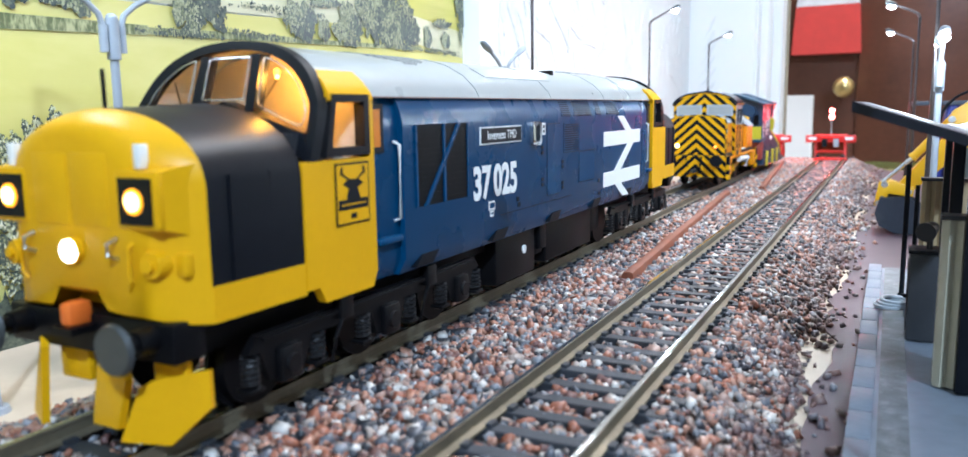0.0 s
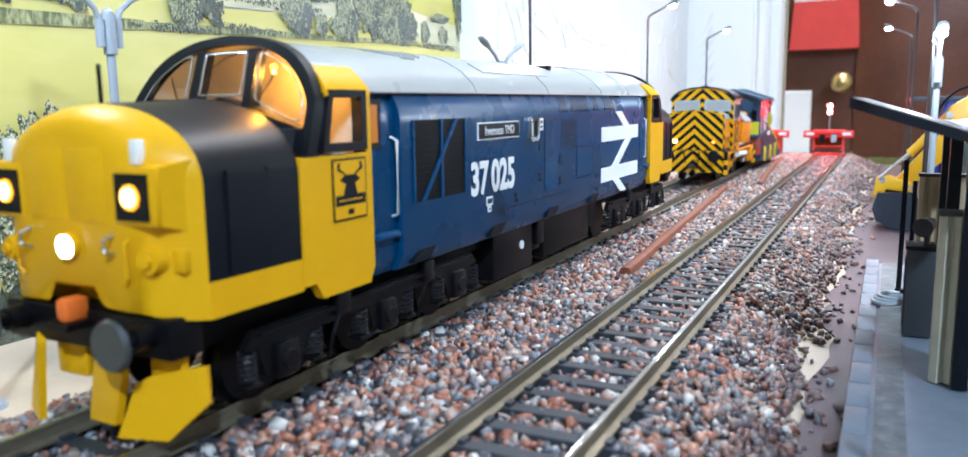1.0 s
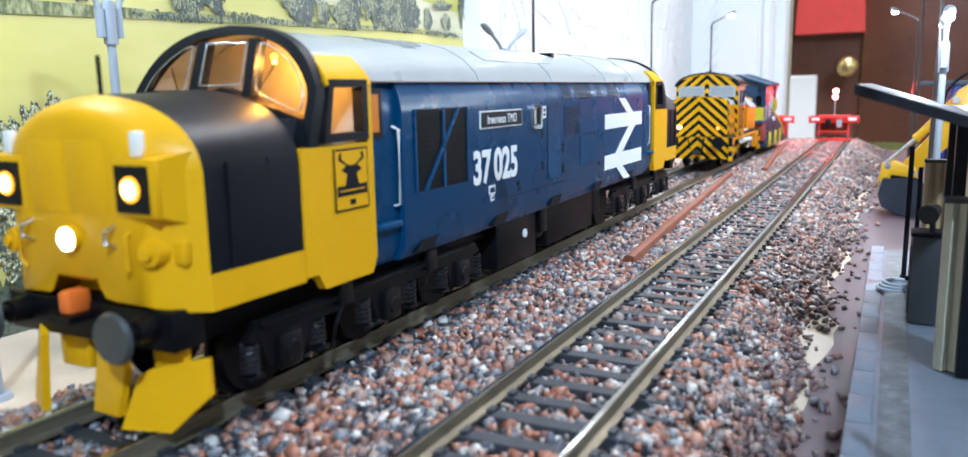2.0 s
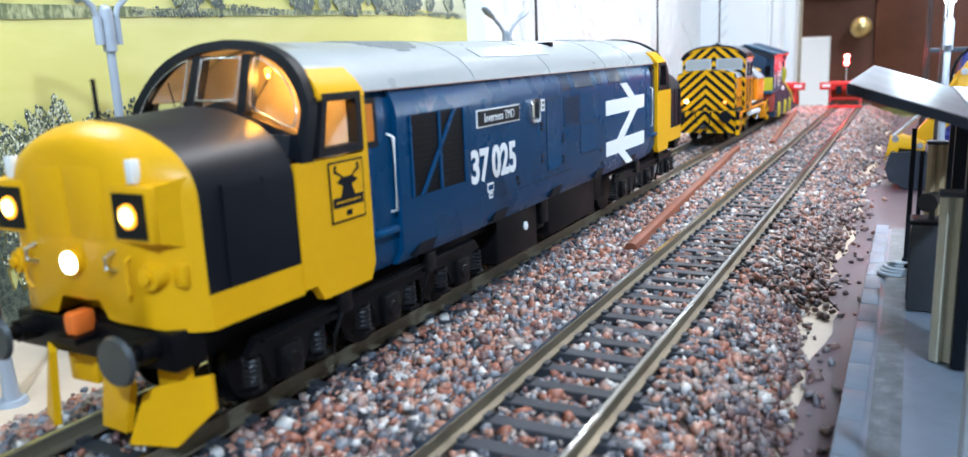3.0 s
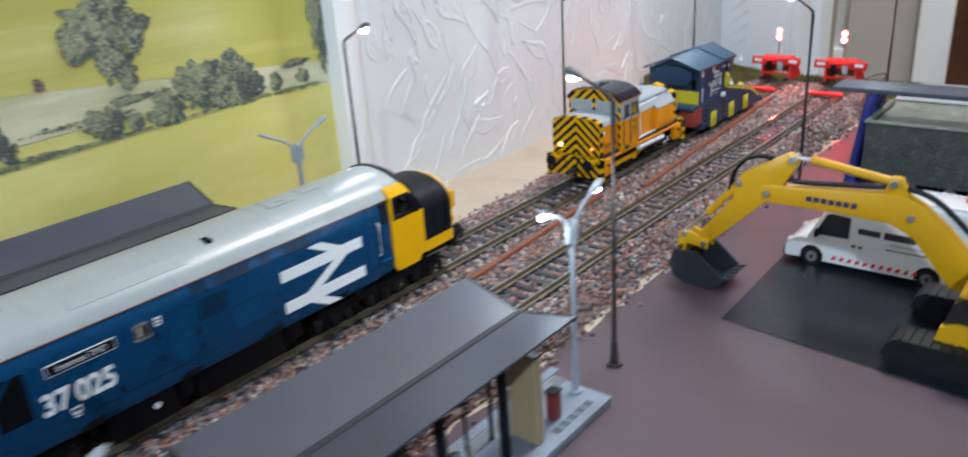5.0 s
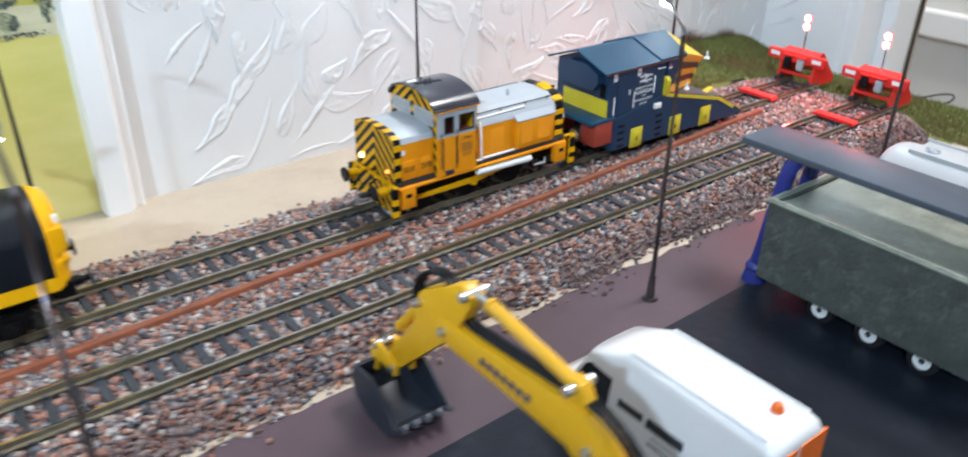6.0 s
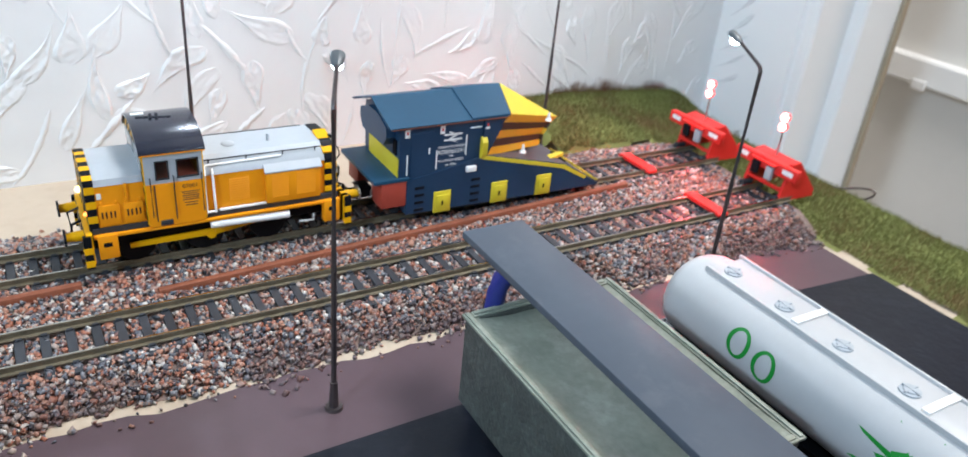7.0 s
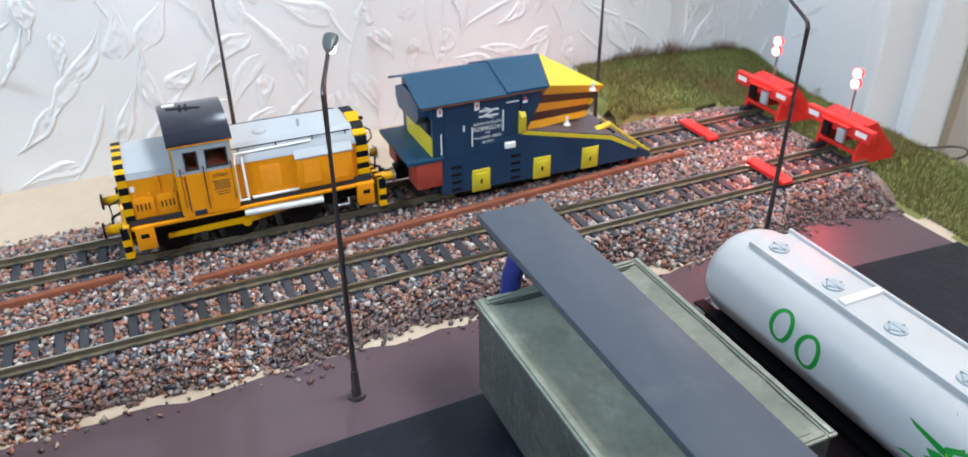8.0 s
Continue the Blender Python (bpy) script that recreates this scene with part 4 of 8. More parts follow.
on_side("notice", rect(-1.42, -1.22, 3.45, 3.72), M_WHITE, "", 0.012)
on_side("notice_print", rect(-1.37, -1.27, 3.5, 3.56), M_BLK, "", 0.014)
on_side("notice_print", rect(-1.37, -1.27, 3.6, 3.67), M_BLK, "", 0.014)
on_side("engine_door", rect(-1.11, -0.34, 2.06, 3.68), M_BLUE, "", 0.012)
for o in (rect(-1.13, -1.1, 2.04, 3.7), rect(-0.35, -0.32, 2.04, 3.7), rect(-1.13, -0.32, 3.67, 3.7), rect(-1.13, -0.32, 2.04, 2.07)):
    on_side("door_seam", o, M_BLK, "", 0.006)
on_side("body_seam", rect(-3.6, 0.45, 1.9, 1.915), M_BLK, "", 0.005)
for y0, y1, z0, z1, n_ in ((-0.06, 0.97, 2.99, 3.7, 12), (1.0, 2.3, 2.97, 3.68, 0), (1.02, 2.17, 2.19, 2.93, 0), (6.75, 7.1, 2.0, 3.6, 0)):
    on_side("side_vent", rect(y0, y1, z0, z1), M_BLUE, "", 0.01)
    for i in range(n_):
        z = z0 + 0.04 + i * (z1 - z0 - 0.06) / n_
        on_side("vent_slat", rect(y0 + 0.06, y1 - 0.06, z, z + 0.026), M_GRILLE, "", 0.013)
    for o in (rect(y0 - 0.02, y0, z0, z1), rect(y1, y1 + 0.02, z0, z1), rect(y0, y1, z0 - 0.02, z0)):
        on_side("vent_seam", o, M_BLK, "", 0.005)
for y, zs in ((-1.4, (3.02, 3.14, 2.3, 2.42)), (-0.14, (2.62, 2.74, 2.12, 2.24))):
    for z in zs:
        on_side("step_slot", rect(y - 0.06, y + 0.06, z, z + 0.07), M_BLK, "", 0.014)
for y, z in ((-2.75, 2.1), (-2.7, 1.98), (2.55, 2.05), (2.6, 1.7)):
    on_side("step_slot", rect(y - 0.06, y + 0.06, z, z + 0.09), M_BLK, "", 0.014)
# grilles let into the curved shoulder
for y0, y1 in ((-0.2, 0.42), (0.62, 1.95), (2.3, 2.75), (3.2, 4.3)):
    b = B(); prism(b, [(1.655, 4.2), (1.785, 3.86), (1.765, 3.84), (1.63, 4.19)], "y", y0, y1)
    sv = part("shoulder_vent", b, M_BLUE, loco)
    for i in range(7):
        t_ = (i + 0.5) / 7
        xx, zz = 1.655 + 0.13 * t_, 4.2 - 0.34 * t_
        b = B(); prism(b, [(xx - 0.012, zz), (xx + 0.004, zz + 0.012), (xx + 0.012, zz - 0.012), (xx - 0.004, zz - 0.022)], "y", y0 + 0.04, y1 - 0.04)
        part("vent_slat", b, M_GRILLE, sv)
for y in (-6.9, -4.0, -1.0, 2.0, 4.9):
    b = B(); prism(b, [(y, 1.42), (y + 0.55, 1.42), (y + 0.75, 1.62), (y + 0.2, 1.62)], "x", X - 0.1, X + 0.012)
    part("jacking_recess", b, M_BLK, loco)

# cab ends, built for the near end and turned for the far one
TURN = {0: Matrix.Identity(4), 1: pose(0, 0, 0, 0, 0, 180)}

def end_parts(k):
    T = TURN[k]
    def put(name, bm, material, label="", parent=loco, smooth=35):
        bmesh.ops.transform(bm, matrix=T, verts=bm.verts)
        return part(name, bm, material, parent, label, smooth)
    def nose_ring(y, w, top, low):
        h = [(1.7, low), (1.7, 3.22), (1.62, 3.48), (1.36, 3.76), (0.9, 3.98), (0.45, 4.08), (0.0, 4.12)]
        h = [(x * w / 1.7, z if z < 3.2 else 3.2 + (z - 3.2) * (top - 3.18) / 0.92) for x, z in h[:1] + smooth_line(h[1:], 3)]
        ring = [(x, y, min(z, top + 0.02)) for x, z in h] + [(-x, y, min(z, top + 0.02)) for x, z in reversed(h[:-1])]
        rise = 0.24 if low < 1.9 else 0.0
        return ring + [(-0.8 * min(1, w / 1.4), y, low), (-0.55 * min(1, w / 1.4), y, low + rise), (0.55 * min(1, w / 1.4), y, low + rise), (0.8 * min(1, w / 1.4), y, low)]
    # nose: yellow front, black top and sides, yellow skirt
    b = B()
    loft(b, [nose_ring(-11.86, 0.86, 3.78, 1.72), nose_ring(-11.83, 1.04, 3.88, 1.68), nose_ring(-11.76, 1.22, 3.95, 1.64), nose_ring(-11.66, 1.37, 4.01, 1.6), nose_ring(-11.55, 1.51, 4.05, 1.57), nose_ring(-11.44, 1.63, 4.08, 1.56), nose_ring(-11.35, 1.7, 4.1, 1.55)])
    nose = put("nose_front", b, M_YEL, "bright yellow nose end", smooth=60)
    for s in (-1, 1):
        b = B(); box(b, min(s * 0.03, s * 0.66), max(s * 0.03, s * 0.66), -11.875, -11.8, 2.72, 3.6, 0.02)
        put("nose_door", b, M_YEL, "", nose)
        for yy in (-11.0, -10.3):
            b = B(); box(b, min(s * 1.6, s * 1.755), max(s * 1.6, s * 1.738), yy - 0.012, yy + 0.012, 2.02, 3.3)
            put("nose_seam", b, M_BLK, "", nose)
    b = B(); loft(b, [nose_ring(-11.35, 1.7, 4.1, 2.0), nose_ring(-10.6, 1.73, 4.12, 2.0), nose_ring(-9.72, 1.75, 4.16, 2.0)])
    put("nose_panel", b, M_BLK, "satin black nose top and sides")
    b = B(); loft(b, [[(s * w, y, z) for s, z in ((1, 1.55), (1, 2.0), (-1, 2.0), (-1, 1.55))] for y, w in ((-11.35, 1.705), (-9.7, 1.755))])
    put("nose_skirt", b, M_YEL)
    # cab: sides with window openings, floor, rear wall
    for s in (-1, 1):
        b = B()
        prism(b, [(-9.7, 3.36), (-9.7, 1.6), (-9.45, 1.6), (-9.3, 1.36), (-8.15, 1.36), (-8.02, 1.6), (-8.02, 4.27), (-9.1, 4.27), (-9.1, 4.24), (-8.16, 4.24), (-8.16, 3.36)],
              "x", min(s * 1.77, s * 1.62), max(s * 1.77, s * 1.62))
        side = put("cab_side", b, M_YEL, "yellow cab side")
        # window surround
        b = B()
        o = [(-9.2, 3.4), (-8.14, 3.4), (-8.14, 4.28), (-9.02, 4.28)]
        i_ = [(-9.06, 3.52), (-8.27, 3.52), (-8.27, 4.17), (-8.93, 4.17)]
        for q in range(4):
            r_ = (q + 1) % 4
            prism(b, [o[q], o[r_], i_[r_], i_[q]], "x", min(s * 1.79, s * 1.6), max(s * 1.79, s * 1.6))
        put("cab_window_frame", b, M_RUBBER, "black cab window surround")
        b = B(); prism(b, i_, "x", min(s * 1.66, s * 1.64), max(s * 1.66, s * 1.64))
        g = put("cab_window_pane", b, M_GLASS); g.visible_shadow = False
        # door window and handrail behind the yellow panel
        b = B(); prism(b, rect(-7.96, -7.62, 3.38, 4.14), "x", min(s * 1.6, s * 1.685), max(s * 1.6, s * 1.685))
        dw = put("door_window", b, M_RUBBER, "black framed cab door window")
        # Near-end pane glows amber itself in place of light from the cab.
        b = B(); prism(b, rect(-7.9, -7.72, 3.48, 4.06), "x", min(s * 1.6, s * 1.69), max(s * 1.6, s * 1.69))
        put("door_pane", b, M_LITPANE if k == 0 else M_DARKGLASS, "", dw)
        b = B(); tube(b, [(s * 1.68, -7.36, 2.28), (s * 1.8, -7.36, 2.32), (s * 1.8, -7.36, 3.5), (s * 1.68, -7.36, 3.55)], 0.025, 6)
        put("handrail", b, M_WHITE, "white handrail")
        b = B(); box(b, min(s * 1.6, s * 1.8), max(s * 1.6, s * 1.8), -7.95, -7.3, 1.95, 2.05, 0.02)
        put("door_step", b, M_BLUE)
    # windscreen wall: outer arch, sill and two pillars
    def wy(z):
        return -9.5 + 0.32 * (z - 3.5)
    A = [(1.77, 3.36), (1.77, 4.05), (1.68, 4.3), (1.45, 4.62), (1.1, 4.87), (0.6, 5.04), (0.0, 5.1)]
    I = [(1.62, 3.72), (1.62, 4.05), (1.53, 4.27), (1.31, 4.54), (1.0, 4.76), (0.56, 4.91), (0.0, 4.965)]
    b = B()
    A, I = smooth_line(A), smooth_line(I)
    AA, II = A + [(-x, z) for x, z in reversed(A[:-1])], I + [(-x, z) for x, z in reversed(I[:-1])]
    loft(b, [[(xa, wy(za), za), (xa, wy(za) + 0.2, za), (xi, wy(zi) + 0.2, zi), (xi, wy(zi), zi)] for (xa, za), (xi, zi) in zip(AA, II)])
    put("windscreen_arch", b, M_BLK, "black arched windscreen surround", smooth=50)
    for s in (-1, 1):
        b = B(); loft(b, [[(s * x, wy(z) + d, z) for x, z in ((1.77, 3.36), (1.56, 3.75), (0.0, 4.2), (0.0, 3.9))] for d in (0, 0.26)])
        put("windscreen_sill", b, M_BLK)
        b = B(); loft(b, [[(s * x, wy(z) + d, z) for x, z in ((0.45, 4.05), (0.62, 4.05), (0.58, 4.88), (0.42, 4.88))] for d in (-0.01, 0.2)])
        put("windscreen_pillar", b, M_BLK)
    for s in (-1, 1):
        b = B()
        tube(b, [(s * x, wy(z) - 0.01, z) for x, z in smooth_line(((0.68, 4.2), (0.8, 4.1), (1.45, 3.86), (1.56, 3.92), (1.56, 4.06), (1.45, 4.3), (1.26, 4.52), (0.98, 4.71), (0.72, 4.81), (0.66, 4.74), (0.68, 4.2)), 3)], 0.014, 6)
        put("windscreen_rim", b, M_CHROME)
        b = B(); loft(b, [[(s * x, wy(z) + d, z) for x, z in ((0.6, 4.1), (1.62, 3.76), (1.62, 4.05), (1.31, 4.54), (1.0, 4.76), (0.6, 4.88))] for d in (0.06, 0.08)])
        g = put("windscreen_pane", b, M_GLASS); g.visible_shadow = False
        b = B(); tube(b, [(s * 0.75, wy(4.1) - 0.05, 4.1), (s * 1.0, wy(4.5) - 0.04, 4.5)], 0.01, 5)
        put("wiper", b, M_BLK)
    b = B(); tube(b, [(x, wy(z) - 0.01, z) for x, z in smooth_line(((-0.4, 4.28), (-0.35, 4.23), (0.35, 4.23), (0.4, 4.28), (0.39, 4.75), (0.32, 4.83), (-0.32, 4.83), (-0.39, 4.75), (-0.4, 4.28)), 3)], 0.014, 6)
    put("windscreen_rim", b, M_CHROME)
    b = B(); loft(b, [[(x, wy(z) + d, z) for x, z in ((-0.45, 4.15), (0.45, 4.15), (0.42, 4.88), (-0.42, 4.88))] for d in (0.06, 0.08)])
    g = put("windscreen_pane", b, M_GLASS); g.visible_shadow = False
    # thin curved roof over the cab
    b = B()
    outer = ROOFH + [(-x, z) for x, z in reversed(ROOFH[:-1])]
    for (xa, za), (xb, zb) in zip(outer, outer[1:]):
        loft(b, [[(xa, y, za), (xb, y, zb), (xb * 0.965, y, zb - 0.06), (xa * 0.965, y, za - 0.06)] for y in (-8.12,)] + [[(xa, wy(za) + 0.19, za), (xb, wy(zb) + 0.19, zb), (xb * 0.965, wy(zb) + 0.19, zb - 0.06), (xa * 0.965, wy(za) + 0.19, za - 0.06)]])
    bmesh.ops.remove_doubles(b, verts=b.verts, dist=0.002)
    put("cab_roof", b, M_ROOF, "pale grey curved cab roof", smooth=50)
    for s in (-1, 1):
        b = B()
        cove = [(1.785, 4.2), (1.75, 4.3), (1.62, 4.46), (1.42, 4.63)]
        loft(b, [[(s * x, y, z) for x, z in cove] + [(s * (x - 0.08), y, z - 0.04) for x, z in reversed(cove)] for y in (-8.02,)] + [[(s * x, wy(z) + 0.18, z) for x, z in cove] + [(s * (x - 0.08), wy(z) + 0.18, z - 0.04) for x, z in reversed(cove)]])
        put("cab_cove", b, M_YEL, "yellow strip under the cab roof", smooth=60)
    # interior
    b = B(); prism(b, [(1.6, 1.7), (1.6, 4.2), (1.22, 4.62), (0.8, 4.83), (0, 4.96), (-0.8, 4.83), (-1.22, 4.62), (-1.6, 4.2), (-1.6, 1.7)], "y", -8.25, -8.13)
    put("cab_rear_wall", b, M_AMBERWALL)
    b = B(); box(b, -1.6, 1.6, -9.6, -8.1, 2.9, 2.98)
    put("cab_floor", b, M_DARKGREY)
    b = B(); box(b, 0.5, 1.2, -8.8, -8.4, 2.98, 3.4, 0.08); box(b, 0.5, 1.2, -8.5, -8.38, 3.4, 3.72, 0.05)
    put("cab_seat", b, M_DARKGREY)
    b = B(); prism(b, [(-9.55, 2.98), (-9.1, 2.98), (-9.1, 3.6), (-9.3, 3.75), (-9.55, 3.75)], "x", -1.5, 1.5)
    put("cab_desk", b, M_DARKGREY)
    if k == 0:
        b = B(); ball(b, (0.75, -8.93, 4.62), 0.045)
        put("cab_bulb", b, M_CABLIGHT, "amber cab bulb")
    # headlight boxes
    for s in (-1, 1):
        b = B()
        loft(b, [[(s * x, y, z) for x, z in ((x0, z0), (x1, z0), (x1, z1), (x0, z1))] for y, x0, x1, z0, z1 in ((-11.84, 0.82, 1.45, 2.74, 3.38), (-11.4, 0.8, 1.6, 2.6, 3.46))])
        box(b, min(s * 0.8, s * 1.48), max(s * 0.8, s * 1.48), -11.87, -11.76, 2.72, 3.4, 0.03)
        hb = put("headlight_box", b, M_YEL)
        b = B(); box(b, min(s * 0.87, s * 1.4), max(s * 0.87, s * 1.4), -11.89, -11.84, 2.78, 3.32)
        lens = put("headlight_panel", b, M_BLK, "black headlight panel", hb)
        b = B(); cyl(b, (s * 1.12, -11.93, 3.05), (s * 1.12, -11.87, 3.05), 0.11, 0.12, 20)
        put("headlight", b, M_HEADLIGHT if k == 0 else M_DARKGLASS, "glowing warm headlight" if k == 0 else "", lens)
        # At the lit end this ring glows as the headlight's halo.
        b = B(); cyl(b, (s * 1.12, -11.91, 3.05), (s * 1.12, -11.86, 3.05), 0.15, 0.16, 20)
        put("lamp_rim", b, M_HALO if k == 0 else M_DARKGREY, "amber ring glowing as the headlight's halo" if k == 0 else "", lens)
        b = B(); box(b, s * 1.14 - 0.06, s * 1.14 + 0.06, -11.82, -11.7, 3.42, 3.7, 0.01)
        put("notice", b, M_WHITE, "", nose)
        # pipes and brackets below
        b = B(); tube(b, [(s * 0.75, -11.86, 2.6), (s * 0.75, -12.0, 2.55), (s * 0.75, -12.0, 2.42), (s * 0.75, -11.86, 2.36)], 0.03, 6)
        put("lamp_iron", b, M_SILVER)
        b = B(); cyl(b, (s * 1.25, -11.84, 2.3), (s * 1.22, -11.66, 2.3), 0.15, 0.19, 16); cyl(b, (s * 1.26, -11.9, 2.3), (s * 1.25, -11.83, 2.3), 0.07, 0.07, 10)
        put("jumper_socket", b, M_YEL)
        b = B(); tube(b, [(s * 0.98, -11.82, 2.55), (s * 0.98, -11.9, 2.5), (s * 0.98, -11.9, 2.1), (s * 0.92, -11.87, 2.0)], 0.025, 6)
        put("jumper_cable", b, M_YEL)
        b = B(); box(b, s * 1.5 - 0.09, s * 1.5 + 0.09, -11.62, -11.5, 2.15, 2.42, 0.02)
        put("side_bracket", b, M_YEL)
        b = B(); cyl(b, (s * 1.14, -11.8, 1.42), (s * 1.14, -12.05, 1.42), 0.17, 0.15); cyl(b, (s * 1.14, -12.05, 1.42), (s * 1.14, -12.3, 1.42), 0.1)
        put("buffer_shank", b, M_FRAME)
        b = B(); cyl(b, (s * 1.14, -12.3, 1.42), (s * 1.14, -12.36, 1.42), 0.31, 0.28, 28)
        put("buffer_head", b, M_BUFFER, "round dark grey buffer head")
    b = B(); cyl(b, (0, -11.8, 2.42), (0, -11.94, 2.42), 0.17, 0.16, 18)
    put("centre_lamp_body", b, M_YEL)
    b = B(); cyl(b, (0, -11.97, 2.42), (0, -11.93, 2.42), 0.14, 0.14, 20)
    put("centre_lamp", b, M_LAMPWHITE if k == 0 else M_DARKGLASS, "lit white centre lamp" if k == 0 else "")
    b = B(); box(b, -1.5, 1.5, -11.8, -11.3, 1.12, 1.62, 0.04)
    put("buffer_beam", b, M_FRAME)
    if k == 0:
        b = B(); box(b, -0.12, 0.1, -12.08, -11.75, 1.5, 1.8, 0.06)
        put("draw_hook", b, M_ORANGEHOOK, "orange draw hook")
        b = B(); box(b, -0.18, 0.18, -12.15, -11.7, 1.42, 1.51)
        put("hook_base", b, M_FRAME)
        b = B(); tube(b, [(0.0, -11.1, 4.1), (0.0, -11.1, 4.62)], 0.028, 6)
        bmesh.ops.translate(b, verts=b.verts, vec=(-0.35, 0.1, 0))
        put("aerial", b, M_BLK)
        # snowplough blades
        def blade(pts, name="plough_blade"):
            b = B()
            q = [Vector(p) for p in pts]
            n = (q[1] - q[0]).cross(q[2] - q[1]).normalized() * 0.05
            loft(b, [[p - n for p in q], [p + n for p in q]])
            put(name, b, M_YEL, "yellow plough blade below the nose")
        blade([(0.62, -11.9, 0.1), (1.2, -11.66, 0.06), (1.6, -11.36, 0.5), (1.6, -11.36, 0.98), (1.0, -11.7, 0.86), (0.88, -11.8, 0.78)])
        blade([(0.02, -11.78, 0.2), (0.62, -11.9, 0.26), (0.78, -11.87, 0.88), (0.62, -11.82, 1.2), (0.3, -11.78, 1.2), (0.18, -11.76, 1.1)])
        blade([(-0.82, -11.9, 0.08), (-1.1, -11.8, 0.2), (-0.87, -11.78, 1.22), (-0.72, -11.88, 1.12)])
        for x0, x1, z0, z1, yy in ((0.82, 1.38, 0.76, 1.2, -11.55), (-0.76, -0.2, 0.66, 1.26, -11.66)):
            b = B(); box(b, x0, x1, yy, yy + 0.12, z0, z1, 0.04)
            put("plough_bracket", b, M_YEL)
    else:
        b = B(); box(b, -0.14, 0.14, -12.3, -11.8, 0.7, 0.85, 0.03)
        put("coupling", b, M_FRAME)
    # radio badge panel on the yellow cab side
    for s in ((1,) if k == 0 else (-1,)):
        x = s * 1.772
        def flat(name, o, m, lab="", t=0.012):
            b = B(); prism(b, o, "x", min(x, x + s * t), max(x, x + s * t)); put(name, b, m, lab)
        if k == 0:
            flat("badge_frame", rect(-9.02, -8.2, 2.4, 3.3), M_BLK, "square black-outlined badge with a plain dark emblem")
            flat("badge_field", rect(-8.99, -8.23, 2.43, 3.27), M_YEL, "", 0.016)
            flat("badge_emblem", [(-8.78, 2.77), (-8.44, 2.77), (-8.5, 2.93), (-8.36, 2.99), (-8.48, 3.06), (-8.74, 3.06), (-8.86, 2.99), (-8.72, 2.93)], M_BLK, "", 0.02)
            for q in ([(-8.7, 3.04), (-8.66, 3.04), (-8.86, 3.16), (-8.84, 3.24), (-8.9, 3.24), (-8.92, 3.14)], [(-8.56, 3.04), (-8.52, 3.04), (-8.3, 3.14), (-8.32, 3.24), (-8.38, 3.24), (-8.36, 3.16)]):
                flat("badge_emblem", q, M_BLK, "", 0.02)
            flat("badge_bar", rect(-8.97, -8.25, 2.62, 2.77), M_BLK, "", 0.02)
            flat("badge_bar_print", rect(-8.9, -8.32, 2.685, 2.705), M_YEL, "", 0.024)
            flat("badge_mark", rect(-8.68, -8.54, 2.48, 2.56), M_BLK, "", 0.02)
    return nose

end_parts(0)
end_parts(1)
lamp("cab_bulb_light", "POINT", (TRACK1 + 0.75, CY - 8.93, 4.55), 0.014, (1.0, 0.42, 0.05), 0.0003)

# bogies
M_BOGIE = mat("satin_black_bogie_plastic", (0.004, 0.004, 0.005), 0.36, vary=0.3, spec=0.22)

